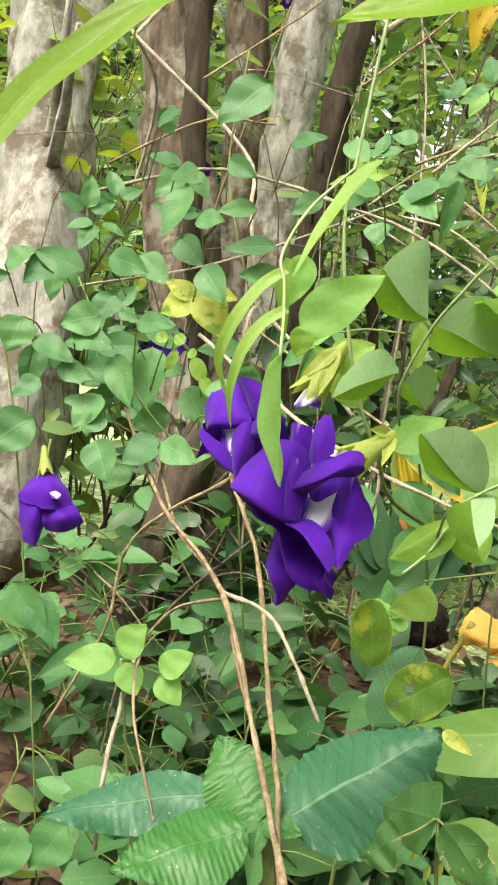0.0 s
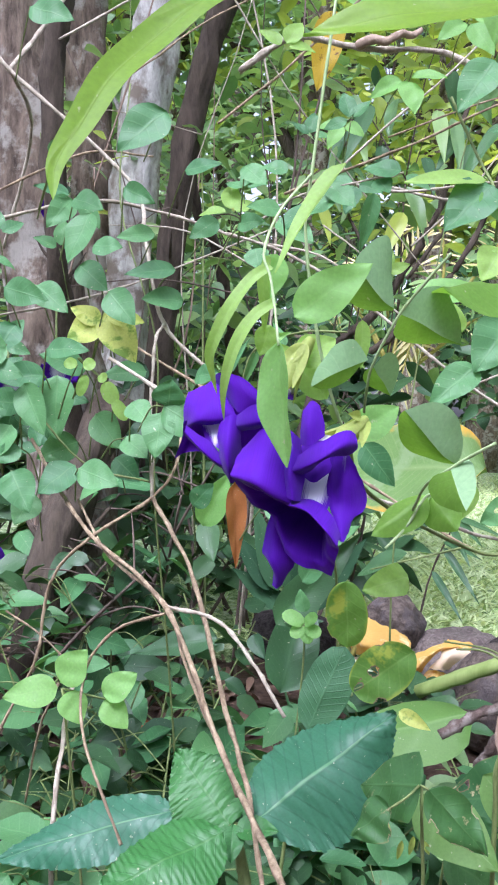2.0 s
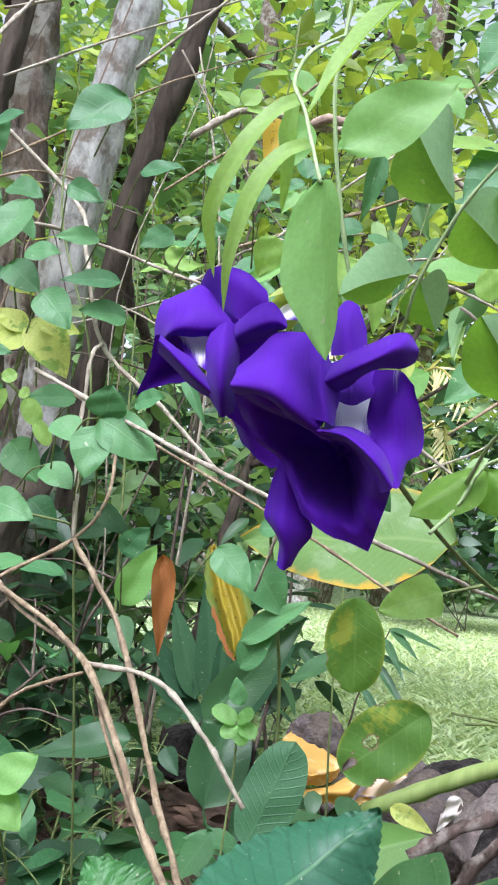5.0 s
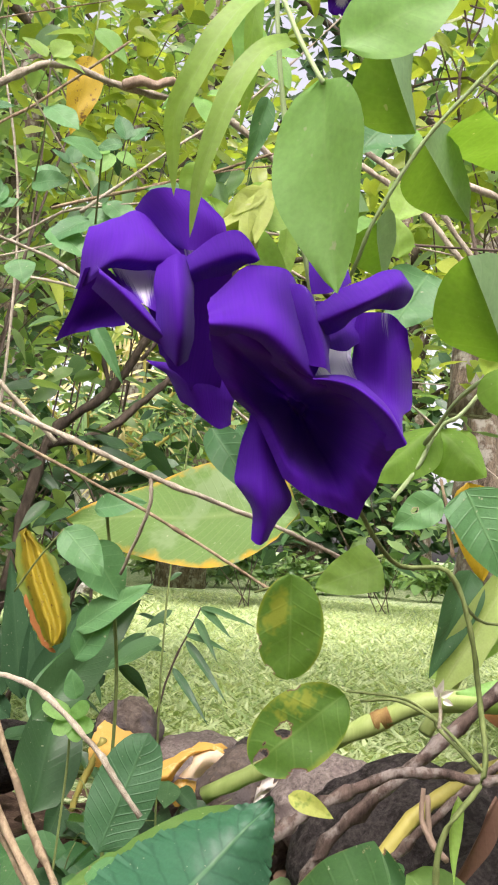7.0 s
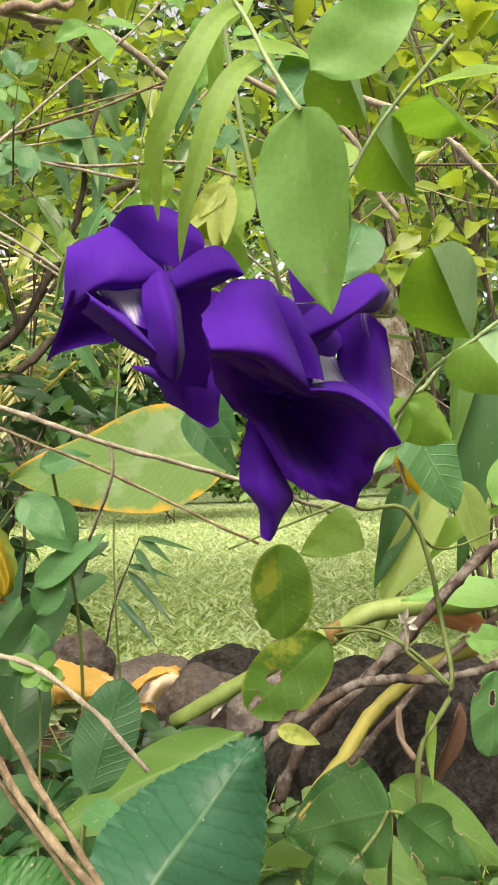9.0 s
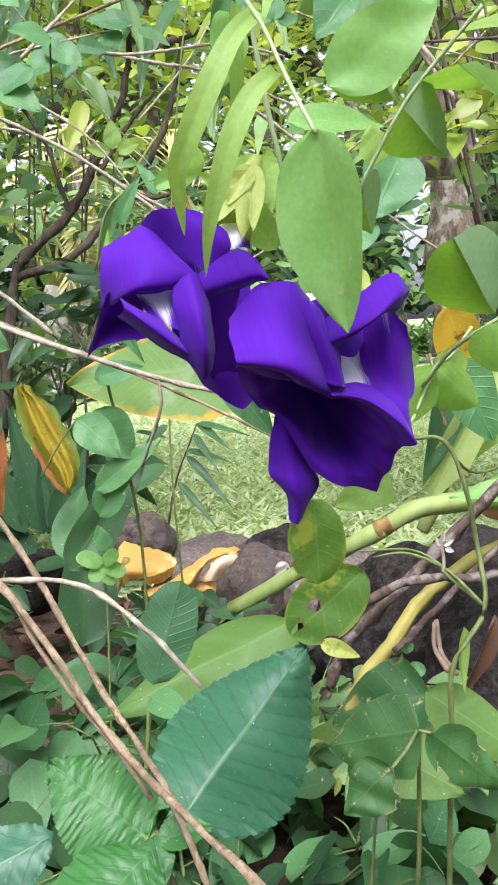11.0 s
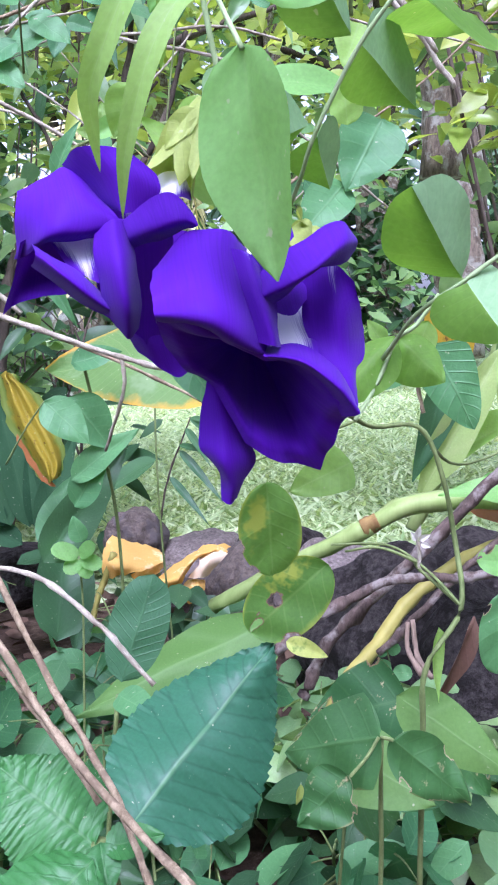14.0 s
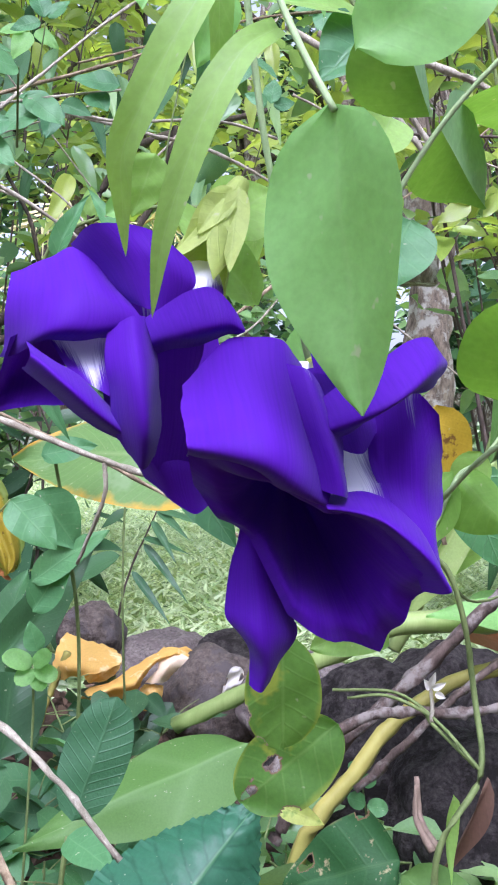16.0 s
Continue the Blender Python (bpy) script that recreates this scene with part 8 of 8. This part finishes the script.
patch(side, [[(-0.0131, 0.2245, 0.3312), (-0.0093, 0.2235, 0.329), (-0.0056, 0.2225, 0.3267), (-0.0023, 0.222, 0.3226)], [(-0.0128, 0.2215, 0.3289), (-0.0102, 0.2189, 0.3259), (-0.0065, 0.2181, 0.3227), (-0.0025, 0.2192, 0.3204)], [(-0.0127, 0.227, 0.3279), (-0.0095, 0.2251, 0.3255), (-0.0063, 0.2235, 0.3223), (-0.0019, 0.2203, 0.3192)]], 'rolled_rim', -0.05, 3)
patch(side, [[(-0.0037, 0.222, 0.3329), (-0.0015, 0.2199, 0.334), (0.0017, 0.221, 0.334)], [(-0.0045, 0.2199, 0.3272), (-0.0026, 0.215, 0.3268), (0.0019, 0.2186, 0.3282)], [(-0.0035, 0.2204, 0.322), (-0.0021, 0.2147, 0.3211), (0.0024, 0.2194, 0.3221)], [(-0.0017, 0.2204, 0.3178), (-0.0006, 0.2182, 0.3158), (0.0021, 0.2202, 0.3175)]], 'keel_petal', -0.1, 4)
patch(side, [[(-0.0054, 0.2305, 0.3436), (-0.0042, 0.2235, 0.3449), (-0.0002, 0.22, 0.3445), (0.0055, 0.2176, 0.3403)], [(-0.0028, 0.227, 0.3399), (-0.0014, 0.221, 0.3404), (0.0015, 0.218, 0.34), (0.0053, 0.2169, 0.338)], [(-0.0007, 0.2247, 0.3361), (0.0003, 0.2202, 0.3351), (0.0023, 0.2184, 0.3353), (0.0045, 0.2175, 0.3361)]], 'banner_petal', -0.1, 5)
patch(side, [[(0.0001, 0.2205, 0.3337), (0.0018, 0.2163, 0.3358), (0.0043, 0.2131, 0.3372), (0.0058, 0.2106, 0.3358), (0.0075, 0.2094, 0.3331)], [(-0, 0.2177, 0.3311), (0.0015, 0.2128, 0.3319), (0.0036, 0.2098, 0.3327), (0.0055, 0.2091, 0.3329), (0.0071, 0.2086, 0.3322)], [(0.0016, 0.2195, 0.3298), (0.0034, 0.2166, 0.3304), (0.0051, 0.2138, 0.331), (0.0064, 0.2111, 0.3317), (0.007, 0.2098, 0.3318)]], 'wing_petal', -0.1, 6)
patch(side, [[(-0.0102, 0.2274, 0.3335), (-0.0057, 0.2248, 0.333), (-0.0017, 0.2223, 0.3328)], [(-0.0078, 0.227, 0.3304), (-0.0047, 0.2259, 0.3305), (-0.0019, 0.2238, 0.3309)], [(-0.0071, 0.2241, 0.3272), (-0.0047, 0.2223, 0.3259), (-0.0027, 0.2209, 0.3239)]], 'throat', 0.68, 7)
patch(side, [[(-0.0026, 0.2262, 0.3377), (0.0027, 0.2231, 0.3388), (0.0089, 0.2192, 0.3361)], [(-0.0024, 0.2286, 0.3287), (0.0039, 0.2253, 0.329), (0.01, 0.223, 0.3296)], [(-0.0004, 0.2262, 0.319), (0.0057, 0.2298, 0.3167), (0.0152, 0.2331, 0.3083)]], 'keel_petal', 0.12, 11)
patch(side, [[(0.0033, 0.2408, 0.3217), (0.0077, 0.2352, 0.3209), (0.0122, 0.2319, 0.3214), (0.0171, 0.2308, 0.3238)], [(0.0053, 0.237, 0.319), (0.007, 0.2309, 0.3172), (0.0109, 0.2293, 0.3161), (0.016, 0.2293, 0.3161)], [(0.0082, 0.2351, 0.314), (0.0096, 0.2304, 0.3113), (0.0126, 0.2295, 0.3092), (0.0157, 0.2297, 0.3105)]], 'keel_petal', 0.0, 8)
patch(side, [[(0.0108, 0.2338, 0.3345), (0.0124, 0.2302, 0.3347), (0.0166, 0.2296, 0.3342)], [(0.0112, 0.2338, 0.3268), (0.0121, 0.2294, 0.3262), (0.0166, 0.2298, 0.3265)], [(0.0116, 0.2336, 0.3194), (0.0129, 0.2303, 0.3184), (0.0165, 0.2301, 0.3198)]], 'keel_petal', 0.05, 9)
patch(side, [[(0.0107, 0.2363, 0.3388), (0.014, 0.235, 0.3439), (0.0172, 0.2327, 0.3443), (0.0185, 0.2318, 0.3414)], [(0.012, 0.2341, 0.3377), (0.0121, 0.2291, 0.3385), (0.0146, 0.2285, 0.3392), (0.0176, 0.23, 0.339)]], 'throat', 0.66, 10)
calyx(side, (0.0231, 0.2343, 0.3569), (0.0132, 0.232, 0.3405))
leaf(side, (0.0205, 0.2325, 0.3553), (0.0115, 0.2318, 0.3448), 0.0048, (-0.54, -0.82, -0.19), CALYX, 'ovate', 0.4, -0.1, name='bract')
leaf(side, (0.0211, 0.232, 0.3552), (0.0171, 0.2279, 0.3416), 0.0044, (-0.56, -0.81, -0.18), CALYX, 'ovate', 0.4, -0.1, name='bract')
leaf(side, (0.0196, 0.2331, 0.3543), (0.0132, 0.2305, 0.3469), 0.0042, (-0.54, -0.82, -0.19), CALYX, 'ovate', 0.4, -0.1, name='bract')


# ---- torn and withered leaves on the vine's lower stem
stem(vine, [(0.102, 0.301, 0.249), (0.11, 0.295, 0.25), (0.118, 0.289, 0.246), (0.12, 0.288, 0.243), (0.125, 0.277, 0.234)], 0.0004, 0.0006, VINE, 'stem')
stem(vine, [(0.12, 0.288, 0.243), (0.12, 0.288, 0.248), (0.119, 0.288, 0.254)], 0.0006, 0.0004, TWIG_PALE, 'bud_stalk')
leaf(vine, (0.119, 0.288, 0.253), (0.119, 0.286, 0.257), 0.0021, (-0.47, -0.85, 0.25), FUZZ, 'ovate', 0.6, 0.1, name='bud')
leaf(vine, (0.12, 0.288, 0.252), (0.122, 0.285, 0.254), 0.0021, (-0.47, -0.85, 0.25), FUZZ, 'ovate', 0.6, 0.1, name='bud')
leaf(vine, (0.119, 0.288, 0.252), (0.117, 0.288, 0.255), 0.0021, (-0.47, -0.85, 0.25), FUZZ, 'ovate', 0.6, 0.1, name='bud')
leaf(vine, (0.12, 0.287, 0.251), (0.122, 0.285, 0.25), 0.0021, (-0.47, -0.85, 0.25), FUZZ, 'ovate', 0.6, 0.1, name='bud')
stem(vine, [(0.114, 0.287, 0.228), (0.113, 0.286, 0.22), (0.113, 0.28, 0.214)], 0.0006, 0.001, SPRIG, 'stem')
leaf(vine, (0.118, 0.278, 0.228), (0.115, 0.279, 0.207), 0.0053, (-0.07, -0.99, 0.13), PEA_PALE, 'lance', 0.6, -0.3)
leaf(vine, (0.136, 0.264, 0.247), (0.125, 0.269, 0.249), 0.0096, (-0.5, -0.73, 0.47), PEA_LEAF, 'oval', 0.2, 0.1, holes=((.75, .8, .2), (.3, -.9, .2), (.95, .3, .1)))
leaf(vine, (0.132, 0.265, 0.239), (0.13, 0.266, 0.214), 0.0148, (-0.5, -0.87, 0.03), HERB, 'oval', 0.15, 0.1, holes=((.3, .1, .12), (.2, .9, .1)))
leaf(vine, (0.082, 0.305, 0.224), (0.091, 0.296, 0.22), 0.0062, (-0.5, -0.73, 0.47), HERB_YELLOW, 'ovate', 0.4, 0.2)
leaf(vine, (0.077, 0.251, 0.312), (0.074, 0.253, 0.318), 0.0047, (-0.5, -0.73, 0.47), PEA_PALE, 'ovate', 0.4, 0.12)

# leaf sheaths of the ginger
leaf(ginger, (0.285, 0.467, 0.219), (0.327, 0.442, 0.302), 0.0242, (-0.41, -0.78, 0.46), SHEATH, 'strap', 0.5, 0.12)
leaf(ginger, (0.32, 0.437, 0.286), (0.335, 0.43, 0.228), 0.0223, (-0.38, -0.89, 0.24), SHEATH, 'lance', 0.4, 0.1, holes=((.7, .6, .1),))
leaf(ginger, (0.316, 0.407, 0.223), (0.272, 0.439, 0.226), 0.0269, (-0.32, -0.49, 0.81), PEA_LEAF, 'lance', 0.3, 0.1)
leaf(ginger, (0.321, 0.479, 0.209), (0.374, 0.455, 0.188), 0.0205, (-0.45, -0.66, 0.6), RUST, 'strap', 0.4, 0.1)
twig = thing('fallen_branch', (0.235, 0.448, 0.14), 'thin dark dead branch among the rocks', 'branch', 'dead branches')
stem(twig, [(0.235, 0.448, 0.14), (0.258, 0.429, 0.171), (0.289, 0.417, 0.197), (0.321, 0.404, 0.219)], 0.0022, 0.0018, BRANCH, 'stem')

# little seedling at the boulder's foot
tiny = thing('seedling', (0.287, 0.498, 0.108), 'tiny seedling with paired rounded leaflets', 'seedling')
stem(tiny, [(0.303, 0.515, 0.054), (0.287, 0.499, 0.096), (0.275, 0.493, 0.131)], 0.0006, 0.0004, VINE, 'stem')
leaf(tiny, (0.279, 0.497, 0.126), (0.271, 0.496, 0.126), 0.0068, (-0.49, -0.72, 0.49), HERB, 'oval', 0.1, 0.12)
leaf(tiny, (0.279, 0.497, 0.126), (0.281, 0.489, 0.129), 0.0068, (-0.49, -0.72, 0.49), HERB, 'oval', 0.1, 0.12)
leaf(tiny, (0.281, 0.496, 0.116), (0.271, 0.497, 0.119), 0.0086, (-0.49, -0.72, 0.49), HERB, 'oval', 0.1, 0.12)
leaf(tiny, (0.281, 0.496, 0.116), (0.284, 0.488, 0.12), 0.0080, (-0.49, -0.72, 0.49), HERB, 'oval', 0.1, 0.12)
leaf(tiny, (0.283, 0.495, 0.104), (0.272, 0.497, 0.109), 0.0098, (-0.49, -0.72, 0.49), HERB, 'oval', 0.1, 0.12)
leaf(tiny, (0.284, 0.495, 0.102), (0.29, 0.484, 0.103), 0.0105, (-0.49, -0.72, 0.49), HERB, 'oval', 0.1, 0.12)
leaf(tiny, (0.284, 0.495, 0.095), (0.278, 0.494, 0.091), 0.0105, (-0.49, -0.72, 0.49), HERB, 'oval', 0.1, 0.12)

# pale dry leaf stuck to the rock
dry = thing('fallen_leaf', (0.378, 0.781, 0.085), 'pale bleached leaf scrap lying on a rock', 'fallen leaf', 'fallen leaves')
leaf(dry, (0.385, 0.782, 0.096), (0.365, 0.781, 0.066), 0.0168, (-0.19, -0.84, 0.51), FUZZ, 'lance', 0.3, 0.1, wave=0.2, holes=((.5, .9, .15), (.2, -.8, .12)))

# rounded leaves of the climber hanging over the clearing
leaf(herb, (0.084, 0.598, 0.472), (0.105, 0.578, 0.455), 0.0233, (-0.35, -0.72, 0.6), HERB, 'ovate', 0.15, 0.12)
leaf(herb, (0.105, 0.588, 0.48), (0.081, 0.593, 0.463), 0.0194, (-0.35, -0.72, 0.6), HERB, 'ovate', 0.15, 0.12)
leaf(herb, (0.126, 0.602, 0.494), (0.104, 0.606, 0.478), 0.0202, (-0.35, -0.72, 0.6), HERB, 'ovate', 0.15, 0.12)
leaf(herb, (0.121, 0.606, 0.501), (0.137, 0.589, 0.484), 0.0202, (-0.35, -0.72, 0.6), HERB, 'ovate', 0.15, 0.12)
leaf(herb, (0.167, 0.582, 0.509), (0.141, 0.592, 0.512), 0.0202, (-0.35, -0.72, 0.6), HERB, 'ovate', 0.15, 0.12)
leaf(herb, (0.17, 0.58, 0.506), (0.183, 0.565, 0.494), 0.0101, (-0.35, -0.72, 0.6), HERB, 'ovate', 0.15, 0.12)
leaf(herb, (0.152, 0.59, 0.504), (0.158, 0.579, 0.493), 0.0168, (-0.35, -0.72, 0.6), HERB, 'ovate', 0.15, 0.12)
leaf(herb, (0.09, 0.602, 0.507), (0.072, 0.606, 0.511), 0.0162, (-0.35, -0.72, 0.6), HERB, 'ovate', 0.15, 0.12)
leaf(herb, (0.069, 0.603, 0.451), (0.071, 0.593, 0.435), 0.0194, (-0.35, -0.72, 0.6), HERB, 'ovate', 0.15, 0.12)
stem(herb, [(0.065, 0.631, 0.467), (0.096, 0.618, 0.491), (0.124, 0.604, 0.499), (0.172, 0.592, 0.511)], 0.0009, 0.0007, TWIG_PALE, 'stem')

# dead fronds hanging from the palm
dead_frond(palm, [(1.68, 4.601, 0.627), (1.79, 4.512, 1.113), (1.713, 4.494, 1.423), (1.477, 4.483, 1.278)], 0.2, 0)
dead_frond(palm, [(1.67, 4.601, 0.597), (1.675, 4.47, 0.849), (1.64, 4.441, 0.904), (1.513, 4.377, 0.475)], 0.17, 1)
dead_frond(palm, [(1.68, 4.601, 0.627), (1.972, 4.424, 1.182), (2.118, 4.263, 1.377), (2.209, 4.054, 1.137)], 0.2, 2)
dead_frond(palm, [(1.68, 4.601, 0.627), (2.047, 4.349, 0.994), (2.141, 4.192, 1.052), (2.086, 4.042, 0.692)], 0.16, 3)
dead_frond(palm, [(1.68, 4.601, 0.627), (1.538, 4.759, 1.072), (1.342, 4.773, 1.195), (1.211, 4.789, 0.88)], 0.18, 4)
